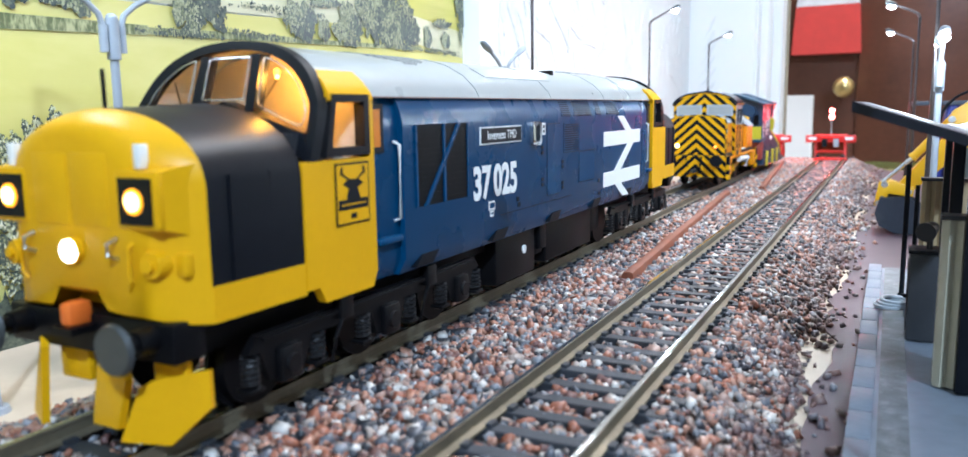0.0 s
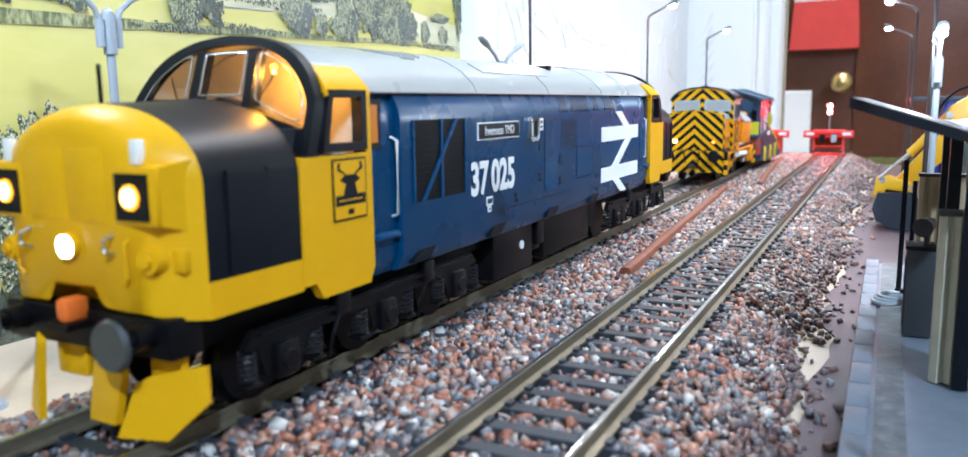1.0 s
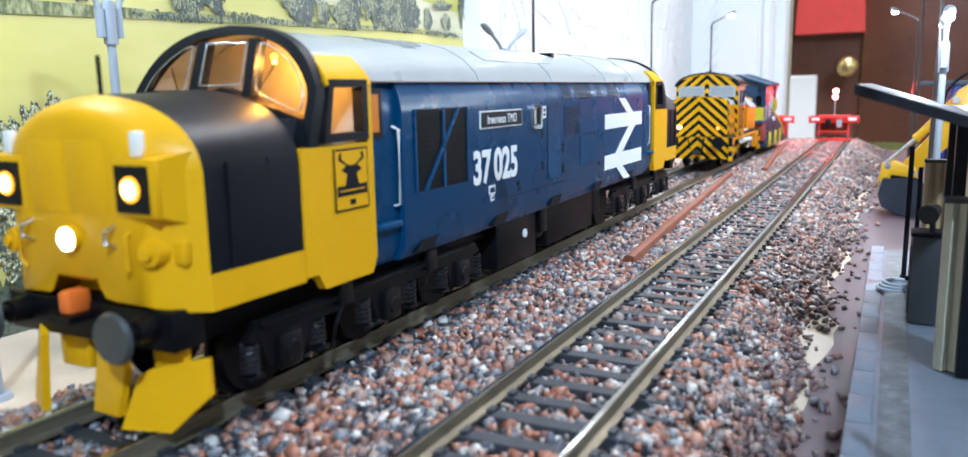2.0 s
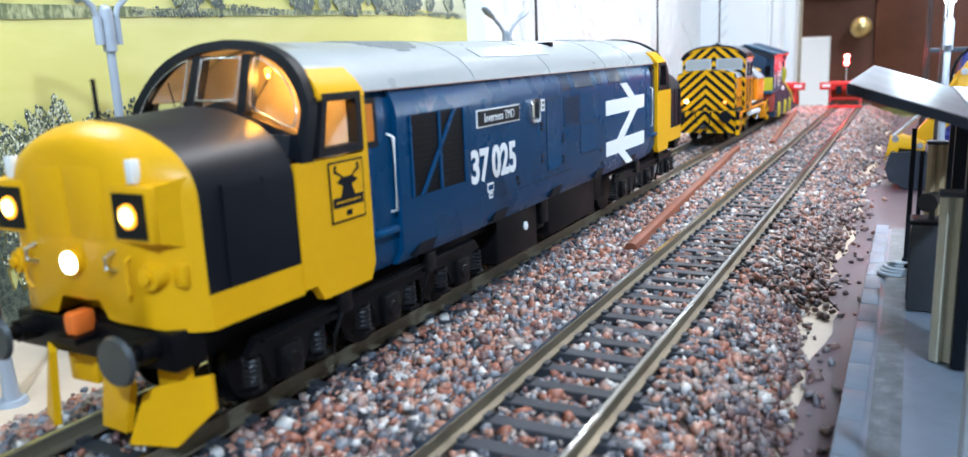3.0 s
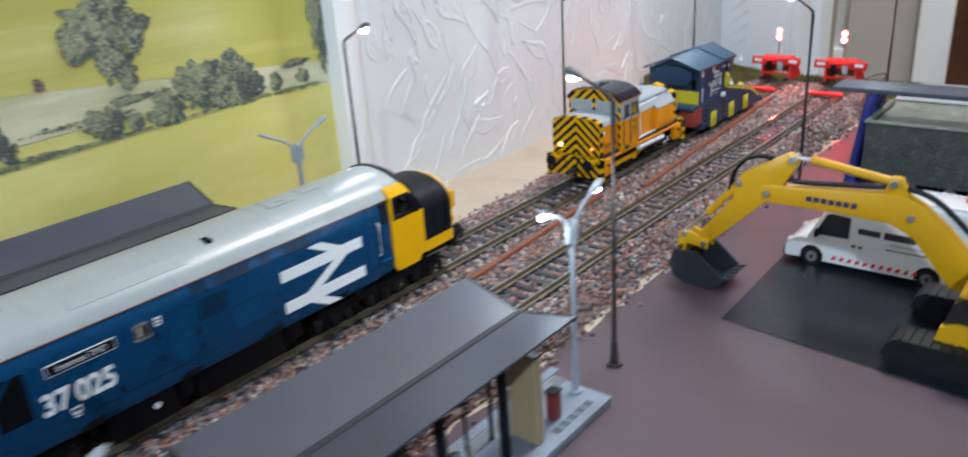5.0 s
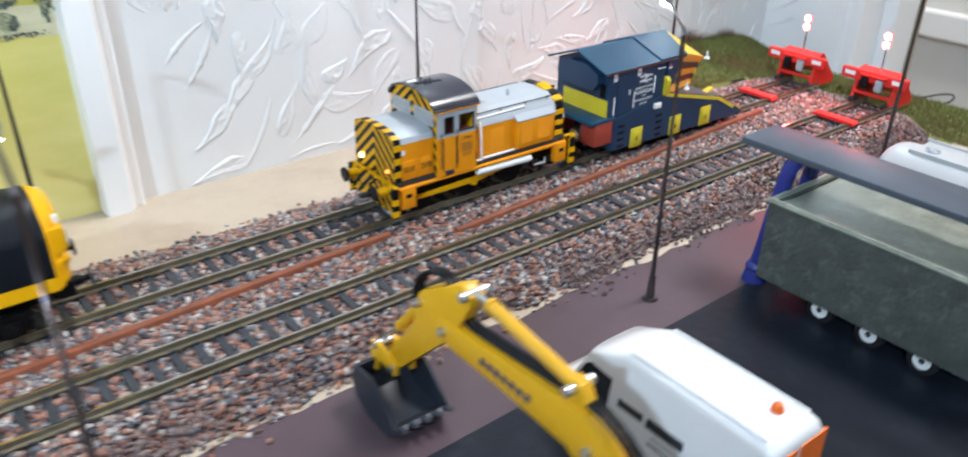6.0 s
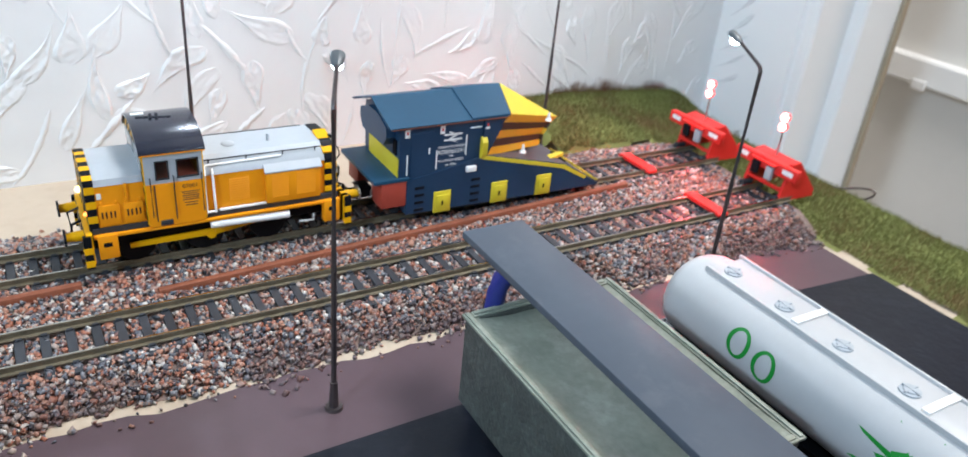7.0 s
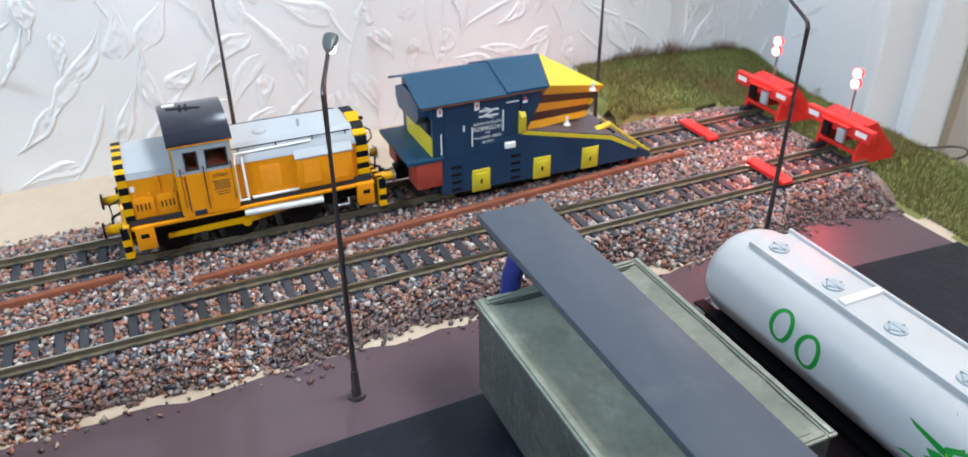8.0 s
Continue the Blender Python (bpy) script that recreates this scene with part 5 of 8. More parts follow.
def bogie(y):
    for s in (-1, 1):
        def span(a, c):
            return min(s * a, s * c), max(s * a, s * c)
        b = B()
        prism(b, [(y + p, z) for p, z in ((-3.25, 0.95), (-3.05, 1.16), (3.05, 1.16), (3.25, 0.95), (2.98, 0.92), (2.8, 0.5), (2.1, 0.5), (1.9, 0.9), (0.5, 0.9), (0.34, 0.48),
                  (-0.34, 0.48), (-0.5, 0.9), (-1.95, 0.9), (-2.15, 0.5), (-2.85, 0.5), (-3.02, 0.92))], "x", *span(1.44, 1.56))
        fr = part("bogie_frame", b, M_BOGIE, loco, "black bogie side frame")
        b = B(); prism(b, [(y - 3.0, 1.08), (y + 3.0, 1.08), (y + 3.0, 1.13), (y - 3.0, 1.13)], "x", *span(1.55, 1.63))
        part("frame_rib", b, M_BOGIE, fr)
        for dy in (-2.5, 0.0, 2.45):
            b = B(); box(b, *span(1.5, 1.66), y + dy - 0.22, y + dy + 0.22, 0.42, 0.92, 0.05)
            cyl(b, (s * 1.64, y + dy, 0.66), (s * 1.7, y + dy, 0.66), 0.15, 0.13, 16)
            part("axle_box", b, M_BOGIE, fr)
            for d2 in (-0.68, 0.68):
                c = y + dy + d2
                b = B()
                tube(b, [(s * 1.52 + 0.11 * math.cos(a), c + 0.11 * math.sin(a), 0.5 + 0.42 * i / 40) for i, a in enumerate([i * 2 * math.pi / 7 for i in range(41)])], 0.026, 5)
                part("spring", b, M_SPRING, fr)
                b = B(); box(b, *span(1.38, 1.64), c - 0.15, c + 0.15, 0.44, 0.5, 0.02)
                part("spring_seat", b, M_BOGIE, fr)
                b = B(); tube(b, [(s * 1.5, c - 0.16 * (1 if d2 > 0 else -1), 0.9), (s * 1.5, y + dy + d2 * 0.4, 0.5)], 0.045, 6)
                part("hanger", b, M_BOGIE, fr)
            b = B(); cyl(b, (s * 0.78, y + dy, 0.62), (s * 0.98, y + dy, 0.62), 0.62, 0.62, 28); cyl(b, (s * 0.72, y + dy, 0.62), (s * 0.78, y + dy, 0.62), 0.7, 0.7, 28)
            part("wheel", b, M_FRAME, fr)
        for dy in (-1.25, 1.25):
            b = B(); box(b, *span(1.5, 1.68), y + dy - 0.16, y + dy + 0.16, 0.98, 1.34, 0.03)
            part("brake_cylinder", b, M_BOGIE, fr)
            b = B(); tube(b, [(s * 1.66, y + dy - 0.12, 1.02), (s * 1.66, y + dy - 0.3, 0.75), (s * 1.6, y + dy - 0.32, 0.4)], 0.03, 6)
            part("brake_rod", b, M_BOGIE, fr)

bogie(-7.45)
bogie(7.45)
b = B(); box(b, -1.2, 1.2, -11.4, 11.4, 1.05, 1.4)
part("underframe", b, M_FRAME, loco, "black underframe")
for y0, y1, z0, xo in ((-3.2, -1.1, 0.3, 1.46), (-1.0, -0.5, 0.6, 1.4), (-0.4, 2.9, 0.34, 1.44), (3.0, 3.7, 0.6, 1.4)):
    b = B(); box(b, -xo, xo, y0, y1, z0, 1.34, 0.06)
    part("fuel_tank", b, M_FRAME, loco, "black underfloor tank")
b = B(); box(b, 1.4, 1.52, -0.95, -0.55, 0.75, 1.3, 0.03)
part("tank_bracket", b, M_FRAME, loco)
b = B(); cyl(b, (1.44, -1.77, 0.89), (1.49, -1.77, 0.89), 0.1, 0.1, 18)
part("gauge", b, M_WHITE, loco, "small round white gauge")

# ---- shunting locomotive ----
def clip_poly(poly, inside):
    """Cuts a polygon of (a, b) with a half plane; inside gives a signed distance."""
    out = []
    for p, q in zip(poly, poly[1:] + poly[:1]):
        dp, dq = inside(p), inside(q)
        if dp >= 0:
            out.append(p)
        if dp * dq < 0:
            t = dp / (dp - dq)
            out.append((p[0] + t * (q[0] - p[0]), p[1] + t * (q[1] - p[1])))
    return out

def chevrons(parent, x0, x1, z0, z1, y, pitch, width, slope, material, name="warning_stripe", top=None):
    """Black chevrons pointing up on a face that looks along -y."""
    for s in (-1, 1):
        c = z0 - abs(x1) * slope * 1.0
        while c < z1 + abs(x1) * slope + 1:
            poly = [(0, c), (s * 3, c - 3 * slope), (s * 3, c - 3 * slope + width), (0, c + width)]
            for f in (lambda p: p[0] - x0, lambda p: x1 - p[0], lambda p: p[1] - z0, lambda p: z1 - p[1]):
                poly = clip_poly(poly, f)
                if len(poly) < 3:
                    break
            if top and len(poly) >= 3:
                poly = clip_poly(poly, lambda p: top - p[1] - 0.28 * abs(p[0]))
            if len(poly) >= 3:
                b = B(); prism(b, poly, "y", y - 0.012, y + 0.01)
                part(name, b, material, parent)
            c += pitch

M_CABBLK = mat("glossy_dark_blue_black_roof", (0.01, 0.012, 0.025), 0.22, vary=0.1, coat=0.3)
SY = 36.2
sh = thing("shunting_locomotive", "orange yellow model shunter with black cab roof and wasp stripes", "locomotive", (TRACK1, SY, 0))
b = B(); box(b, -1.6, 1.6, 0.4, 8.9, 1.36, 1.47, 0.02)
part("running_plate", b, M_ORANGE, sh, "orange edged running plate")
b = B(); box(b, -1.47, 1.47, 0.4, 8.85, 1.46, 1.69)
part("walkway", b, M_DARKGREY, sh)
b = B(); box(b, -1.05, 1.05, 0.2, 8.8, 0.75, 1.42)
part("frames", b, M_FRAME, sh, "black frames")

def bonnet(y0, y1, w, side_top, crown, name):
    b = B(); prism(b, [(w, 1.62), (w, side_top), (-w, side_top), (-w, 1.62)], "y", y0, y1)
    body_ = part(name, b, M_ORANGE, sh, "orange bonnet")
    b = B(); prism(b, [(w + 0.02, side_top), (w - 0.06, side_top + 0.22), (w - 0.5, crown - 0.06), (0, crown), (-w + 0.5, crown - 0.06), (-w + 0.06, side_top + 0.22), (-w - 0.02, side_top)], "y", y0 + 0.02, y1)
    part("bonnet_top", b, M_GREY, body_, "pale grey bonnet top")
    return body_

short = bonnet(0.45, 2.2, 1.42, 3.28, 3.74, "short_bonnet")
long_ = bonnet(3.95, 8.4, 1.34, 3.12, 3.78, "long_bonnet")
# short bonnet front, with black and yellow bands wrapped round its edge
rim_ = [(1.42, 1.62), (1.42, 3.28), (1.36, 3.5), (0.92, 3.68), (0, 3.74), (-0.92, 3.68), (-1.36, 3.5), (-1.42, 3.28), (-1.42, 1.62)]
b = B(); prism(b, rim_, "y", 0.34, 0.46)
front = part("bonnet_front", b, M_YEL, sh, "yellow front with black chevrons")
chevrons(front, -1.42, 1.42, 1.62, 3.7, 0.34, 0.5, 0.24, 0.95, M_BLK, top=3.86)
band_ = 0
for (xa, za), (xb, zb) in zip(rim_, rim_[1:]):
    n_ = max(1, round(math.hypot(xb - xa, zb - za) / 0.29))
    for k in range(n_):
        p0, p1 = (xa + (xb - xa) * k / n_, za + (zb - za) * k / n_), (xa + (xb - xa) * (k + 1) / n_, za + (zb - za) * (k + 1) / n_)
        o = 1.02
        b = B(); prism(b, [p0, p1, (p1[0] * o, 1.62 + (p1[1] - 1.62) * o), (p0[0] * o, 1.62 + (p0[1] - 1.62) * o)], "y", 0.32, 0.62)
        part("edge_band", b, M_BLK if band_ % 2 == 0 else M_YEL, front)
        band_ += 1
# bonnet door panels, letters as plain bars, grab rails
for y0, y1 in ((0.66, 1.31), (1.44, 2.04)):
    b = B(); box(b, 1.42, 1.465, y0, y1, 1.75, 2.54, 0.01); box(b, 1.42, 1.46, y0 + 0.06, y0 + 0.14, 2.5, 2.68, 0.01); box(b, 1.42, 1.46, y1 - 0.14, y1 - 0.06, 2.5, 2.68, 0.01)
    part("bonnet_door", b, M_ORANGE, short)
M_PRINT = mat("dark_maroon_print", (0.05, 0.012, 0.01), 0.5)
for y0 in (0.74, 1.0, 1.52, 1.78):
    b = B(); box(b, 1.46, 1.472, y0, y0 + 0.05, 2.04, 2.3); box(b, 1.46, 1.472, y0 + 0.12, y0 + 0.17, 2.04, 2.3)
    part("print_bar", b, M_PRINT, short, "plain dark print bar")
b = B(); box(b, 1.42, 1.435, 0.66, 0.8, 2.8, 3.02)
part("notice", b, M_WHITE, short)
b = B(); cyl(b, (1.44, 1.55, 2.7), (1.44, 1.55, 3.3), 0.05)
part("exhaust_pipe", b, M_ORANGE, short)
# cab
CABY0, CABY1 = 2.15, 4.0
for s in (-1, 1):
    x0, x1 = min(s * 1.5, s * 1.62), max(s * 1.5, s * 1.62)
    b = B(); box(b, x0, x1, CABY0, CABY1, 1.5, 3.18)
    cab = part("cab_lower", b, M_ORANGE, sh, "orange lower cab side")
for s in (-1, 1):
    b = B()
    x0, x1 = min(s * 1.5, s * 1.61), max(s * 1.5, s * 1.61)
    box(b, x0, x1, CABY0, CABY1, 3.18, 3.32); box(b, x0, x1, CABY0, CABY1, 4.05, 4.38)
    for y0, y1 in ((CABY0, 2.48), (2.92, 3.16), (3.88, CABY1)):
        box(b, x0, x1, y0, y1, 3.32, 4.05)
    part("cab_upper", b, M_GREY, sh, "pale grey upper cab side")
    for y0, y1, m in ((2.48, 2.92, M_GLASS), (3.16, 3.88, M_GLASS)):
        b = B(); box(b, min(s * 1.53, s * 1.55), max(s * 1.53, s * 1.55), y0, y1, 3.32, 4.05)
        g = part("cab_window", b, m, sh); g.visible_shadow = False
        b = B()
        for q in ((y0, y0 + 0.04, 3.32, 4.05), (y1 - 0.04, y1, 3.32, 4.05), (y0, y1, 3.32, 3.36), (y0, y1, 4.01, 4.05)):
            box(b, min(s * 1.55, s * 1.63), max(s * 1.55, s * 1.63), *q)
        part("cab_window_frame", b, M_DARKGREY, sh)
    for y in (2.3, 3.04, 3.94):
        b = B(); tube(b, [(s * 1.62, y, 1.9), (s * 1.68, y, 1.95), (s * 1.68, y, 3.4), (s * 1.62, y, 3.45)], 0.022, 6)
        part("handrail", b, M_DARKGREY, sh)
    for y in (2.42, 3.04):
        b = B(); box(b, min(s * 1.61, s * 1.635), max(s * 1.61, s * 1.635), y - 0.015, y + 0.015, 1.7, 3.15)
        part("door_edge", b, M_DARKGREY, sh)
    b = B(); box(b, min(s * 1.3, s * 1.66), max(s * 1.3, s * 1.66), 2.5, 2.9, 1.52, 1.72, 0.02)
    part("cab_step", b, M_DARKGREY, sh)
b = B(); box(b, -1.5, 1.5, 2.3, 3.85, 1.7, 3.3)
part("cab_interior", b, mat("red_brown_cab_interior", (0.3, 0.06, 0.03), 0.6), sh)
for i, (w_, z) in enumerate(((0.55, 2.95), (0.6, 2.74), (0.48, 2.66), (0.55, 2.58), (0.5, 2.5), (0.56, 2.42), (0.42, 2.3), (0.4, 2.2))):
    if i == 0:
        words("small_number", "07001", 0.2, side_at(1.625, 3.55, 2.96), mat("dark_print", (0.04, 0.015, 0.01), 0.5), sh)
    else:
        b = B(); box(b, 1.6, 1.625, 3.55 - w_ / 2, 3.55 + w_ / 2, z - 0.016, z + 0.016)
        part("print_line", b, M_DARKGREY, sh)
for y, flip in ((CABY0, 1), (CABY1, -1)):
    b = B(); prism(b, [(1.6, 1.6), (1.6, 4.3), (1.36, 4.64), (0.9, 4.86), (0, 4.98), (-0.9, 4.86), (-1.36, 4.64), (-1.6, 4.3), (-1.6, 1.6)], "y", y - 0.04, y + 0.04)
    w = part("cab_end", b, M_YEL, sh, "yellow cab end with black chevrons")
    if flip == 1:
        chevrons(w, -1.58, 1.58, 1.7, 4.9, y - 0.04, 0.5, 0.24, 0.95, M_BLK, top=5.0)
        for s in (-1, 1):
            b = B(); prism(b, [(s * 0.12, 3.68), (s * 1.45, 3.68), (s * 1.45, 4.18), (s * 1.3, 4.3), (s * 0.12, 4.3)], "y", y - 0.07, y - 0.045)
            fw = part("cab_front_window", b, M_GREY, w, "pale grey framed cab front window")
            b = B(); prism(b, [(s * 0.22, 3.76), (s * 1.36, 3.76), (s * 1.36, 4.14), (s * 1.26, 4.22), (s * 0.22, 4.22)], "y", y - 0.075, y - 0.06)
            part("pane", b, mat("pale_grey_pane", (0.36, 0.37, 0.37), 0.12), fw)
b = B()
rf = [(1.68, 4.33), (1.65, 4.43), (1.42, 4.68), (1.05, 4.88), (0.55, 5.0), (0, 5.04)]
rl = smooth_line(rf + [(-x, z) for x, z in reversed(rf[:-1])], 3)
loft(b, [[(x, y, z) for x, z in rl] + [(x * 0.95, y, z - 0.07) for x, z in reversed(rl)] for y in (CABY0 - 0.12, CABY1 + 0.12)])
cr_ = part("cab_roof", b, M_CABBLK, sh, "glossy black rounded cab roof", smooth=60)
for s in (-1, 1):
    b = B(); box(b, s * 1.655 - 0.035, s * 1.655 + 0.035, CABY0 - 0.1, CABY1 + 0.1, 4.3, 4.34)
    part("rain_gutter", b, M_ORANGE, cr_)
b = B()
for y in (2.75, 2.95):
    cyl(b, (0.0, y, 5.0), (0.0, y, 5.18), 0.06, 0.05)
cyl(b, (-0.1, 2.3, 5.06), (0.1, 3.4, 5.06), 0.03)
part("horn", b, M_DARKGREY, cr_)
b = B(); box(b, -0.5, -0.35, 2.2, 2.6, 5.0, 5.06)
part("roof_vent", b, M_WHITE, cr_)
# long bonnet: louvre box, rails, striped end, pipes
b = B(); box(b, 1.34, 1.56, 6.15, 8.15, 1.7, 3.0, 0.03)
lb = part("louvre_case", b, M_ORANGE, long_, "orange louvred side case")
b = B(); prism(b, [(1.36, 3.22), (1.6, 2.98), (1.6, 3.03), (1.36, 3.28)], "y", 6.1, 8.2)
part("case_lid", b, M_GREY, long_)
for y0, y1, x in ((6.35, 6.95, 1.56), (7.25, 7.95, 1.56), (4.9, 5.6, 1.34)):
    for i in range(10):
        z = 1.95 + i * 0.095
        b = B(); prism(b, [(x, z), (x + 0.022, z), (x + 0.012, z + 0.04), (x, z + 0.06)], "y", y0, y1)
        part("louvre", b, M_ORANGE, long_)
for s in (-1, 1):
    b = B(); tube(b, [(s * 1.1, 4.0, 3.62), (s * 1.1, 8.3, 3.62)], 0.022, 6)
    for y in (4.3, 5.6, 6.9, 8.1):
        cyl(b, (s * 1.1, y, 3.45), (s * 1.1, y, 3.62), 0.02, seg=6); ball(b, (s * 1.1, y, 3.62), 0.045, 8, 5)
    part("bonnet_rail", b, M_BLK, long_)
    b = B(); tube(b, [(s * 1.25, 0.6, 3.42), (s * 1.25, 2.0, 3.42)], 0.02, 6)
    for y in (0.7, 1.3, 1.9):
        ball(b, (s * 1.25, y, 3.42), 0.045, 8, 5)
    part("bonnet_rail", b, M_BLK, short)
b = B(); tube(b, [(1.5, 4.06, 1.65), (1.5, 4.06, 3.2), (1.2, 4.15, 3.45), (1.2, 6.8, 3.5)], 0.045, 8)
tube(b, [(1.5, 4.36, 1.65), (1.45, 4.34, 3.2), (1.35, 4.34, 3.38)], 0.045, 8); tube(b, [(1.5, 4.06, 1.7), (1.5, 4.4, 1.7)], 0.045, 8)
part("white_pipe", b, M_WHITE, sh, "white exhaust pipework")
b = B(); box(b, 1.38, 1.5, 4.5, 6.15, 1.66, 1.74, 0.02)
part("white_rail", b, M_WHITE, sh)
b = B(); cyl(b, (1.48, 4.15, 1.2), (1.48, 6.95, 1.12), 0.15, 0.15, 16); cyl(b, (1.48, 4.5, 1.19), (1.48, 4.56, 1.19), 0.165, 0.165, 16); cyl(b, (1.48, 6.5, 1.13), (1.48, 6.56, 1.13), 0.165, 0.165, 16)
part("air_reservoir", b, M_WHITE, sh, "white air reservoir cylinder")
b = B(); cyl(b, (0.3, 6.6, 3.7), (0.3, 6.6, 4.05), 0.05); ball(b, (0.2, 5.2, 3.76), 0.25, 14, 8, (1, 1, 0.35)); ball(b, (0.5, 6.0, 3.62), 0.3, 14, 8, (1, 1, 0.3))
part("exhaust_stack", b, M_GREY, long_)
b = B(); prism(b, [(1.36, 1.6), (1.36, 3.1), (1.3, 3.34), (0.86, 3.74), (0, 3.8), (-0.86, 3.74), (-1.3, 3.34), (-1.36, 3.1), (-1.36, 1.6)], "y", 8.38, 8.82)
rear = part("bonnet_rear", b, M_BLK, sh, "black and yellow banded bonnet end")
for i, z in enumerate((1.75, 2.25, 2.75)):
    b = B(); box(b, -1.385, 1.385, 8.36, 8.84, z, z + 0.24)
    part("yellow_band", b, M_YEL, rear)
for x0, x1, z0, z1 in ((0.75, 1.2, 3.36, 3.58), (0.05, 0.6, 3.68, 3.78)):
    b = B(); prism(b, [(x1 + 0.06, z0 - 0.02), (x1 + 0.09, z0 + 0.08), (x0 + 0.05, z1 + 0.12), (x0, z1)], "y", 8.36, 8.84)
    part("yellow_band", b, M_YEL, rear)
b = B(); tube(b, [(0.9, 8.75, 3.6), (0.95, 9.05, 3.4), (1.0, 9.1, 3.1), (1.05, 8.9, 2.9)], 0.03, 6); ball(b, (0.6, 8.85, 3.78), 0.09)
part("end_handrail", b, M_BLK, rear)
b = B(); box(b, 1.2, 1.4, 8.845, 8.86, 2.5, 2.72)
part("notice", b, M_WHITE, rear)
# steps and beams at both ends
for y, d in ((0.36, -1), (9.0, 1)):
    b = B(); box(b, -1.65, 1.65, min(y, y + d * 0.2), max(y, y + d * 0.2), 0.5, 1.58)
    beam = part("buffer_beam", b, M_YEL, sh, "striped buffer beam")
    if d < 0:
        chevrons(beam, -1.65, 1.65, 0.5, 1.58, y - 0.2, 0.5, 0.24, 0.95, M_BLK, "beam_stripe")
    else:
        for i in range(-4, 5):
            b = B(); box(b, i * 0.38 - 0.1, i * 0.38 + 0.1, y, y + 0.22, 0.5, 1.58)
            part("beam_stripe", b, M_BLK, beam)
    for s in (-1, 1):
        b = B(); box(b, min(s * 1.55, s * 1.7), max(s * 1.55, s * 1.7), min(y + d * 0.05, y + d * 0.3), max(y + d * 0.05, y + d * 0.3), 0.35, 1.55)
        st = part("step_post", b, M_BLK, sh)
        for z in (0.42, 0.9):
            b = B(); box(b, min(s * 1.54, s * 1.715), max(s * 1.54, s * 1.715), min(y + d * 0.04, y + d * 0.31), max(y + d * 0.04, y + d * 0.31), z, z + 0.24)
            part("step_stripe", b, M_YEL, st)
        b = B(); box(b, min(s * 1.35, s * 1.66), max(s * 1.35, s * 1.66), min(y - d * 0.75, y - d * 0.14), max(y - d * 0.75, y - d * 0.14), 0.6, 1.48, 0.03)
        fs_ = part("foot_step_box", b, M_ORANGE, sh, "orange foot step box")
        b = B(); box(b, min(s * 1.6, s * 1.67), max(s * 1.6, s * 1.67), min(y - d * 0.56, y - d * 0.3), max(y - d * 0.56, y - d * 0.3), 1.06, 1.22)
        part("step_opening", b, M_BLK, fs_)
        b = B(); cyl(b, (s * 1.12, y + d * 0.2, 1.35), (s * 1.12, y + d * 0.75, 1.35), 0.19, 0.15)
        part("buffer_shank", b, M_YEL, sh, "yellow buffer shank")
        b = B(); cyl(b, (s * 1.12, y + d * 0.75, 1.35), (s * 1.12, y + d * 0.82, 1.35), 0.3, 0.28, 22)
        part("buffer_head", b, M_BLK if d < 0 else M_SILVER, sh)
    b = B(); tube(b, [(0.3, y + d * 0.2, 1.5), (0.35, y + d * 0.5, 1.4), (0.3, y + d * 0.55, 0.9), (0.2, y + d * 0.3, 0.7)], 0.05, 6)
    tube(b, [(-0.3, y + d * 0.2, 1.7), (-0.4, y + d * 0.55, 1.5), (-0.3, y + d * 0.5, 1.0)], 0.04, 6)
    part("brake_hose", b, M_BLK, sh)
    b = B(); box(b, -0.12, 0.12, min(y, y + d * 0.8), max(y, y + d * 0.8), 0.75, 0.9, 0.03)
    part("coupling", b, M_DARKGREY, sh)
b = B(); ball(b, (-0.95, 0.3, 2.1), 0.12); 
part("marker_light", b, mat("lit_yellow_marker", (1.0, 0.8, 0.3), 0.3, emit=5), sh, "lit marker lamp")
b = B(); ball(b, (0.95, 0.3, 2.05), 0.08)
part("tail_light", b, mat("lit_orange_marker", (1.0, 0.25, 0.05), 0.3, emit=4), sh, "lit orange tail lamp")
for y in (1.7, 4.0, 6.3):
    for s in (-1, 1):
        b = B(); cyl(b, (s * 0.76, y, 0.7), (s * 0.96, y, 0.7), 0.7, 0.7, 28); cyl(b, (s * 0.96, y, 0.7), (s * 1.05, y, 0.7), 0.2, 0.2, 14)
        part("wheel", b, M_FRAME, sh)
for s in (-1, 1):
    b = B(); prism(b, [(1.5, 0.62), (4.0, 0.62), (4.15, 0.5), (4.4, 0.62), (6.3, 0.9), (6.5, 0.95), (6.4, 1.1), (4.2, 0.85), (1.5, 0.78)], "x", min(s * 1.1, s * 1.2), max(s * 1.1, s * 1.2))
    cyl(b, (s * 1.1, 4.2, 0.66), (s * 1.26, 4.2, 0.66), 0.16, 0.16, 14); cyl(b, (s * 1.1, 6.4, 1.02), (s * 1.26, 6.4, 1.02), 0.1, 0.1, 12)
    part("coupling_rod", b, M_YEL, sh, "yellow coupling rod")
    b = B(); tube(b, [(s * 1.3, 7.4, 0.62), (s * 1.3, 7.95, 0.6), (s * 1.3, 7.95, 0.85)], 0.04, 6)
    part("brake_rigging", b, M_WHITE, sh)

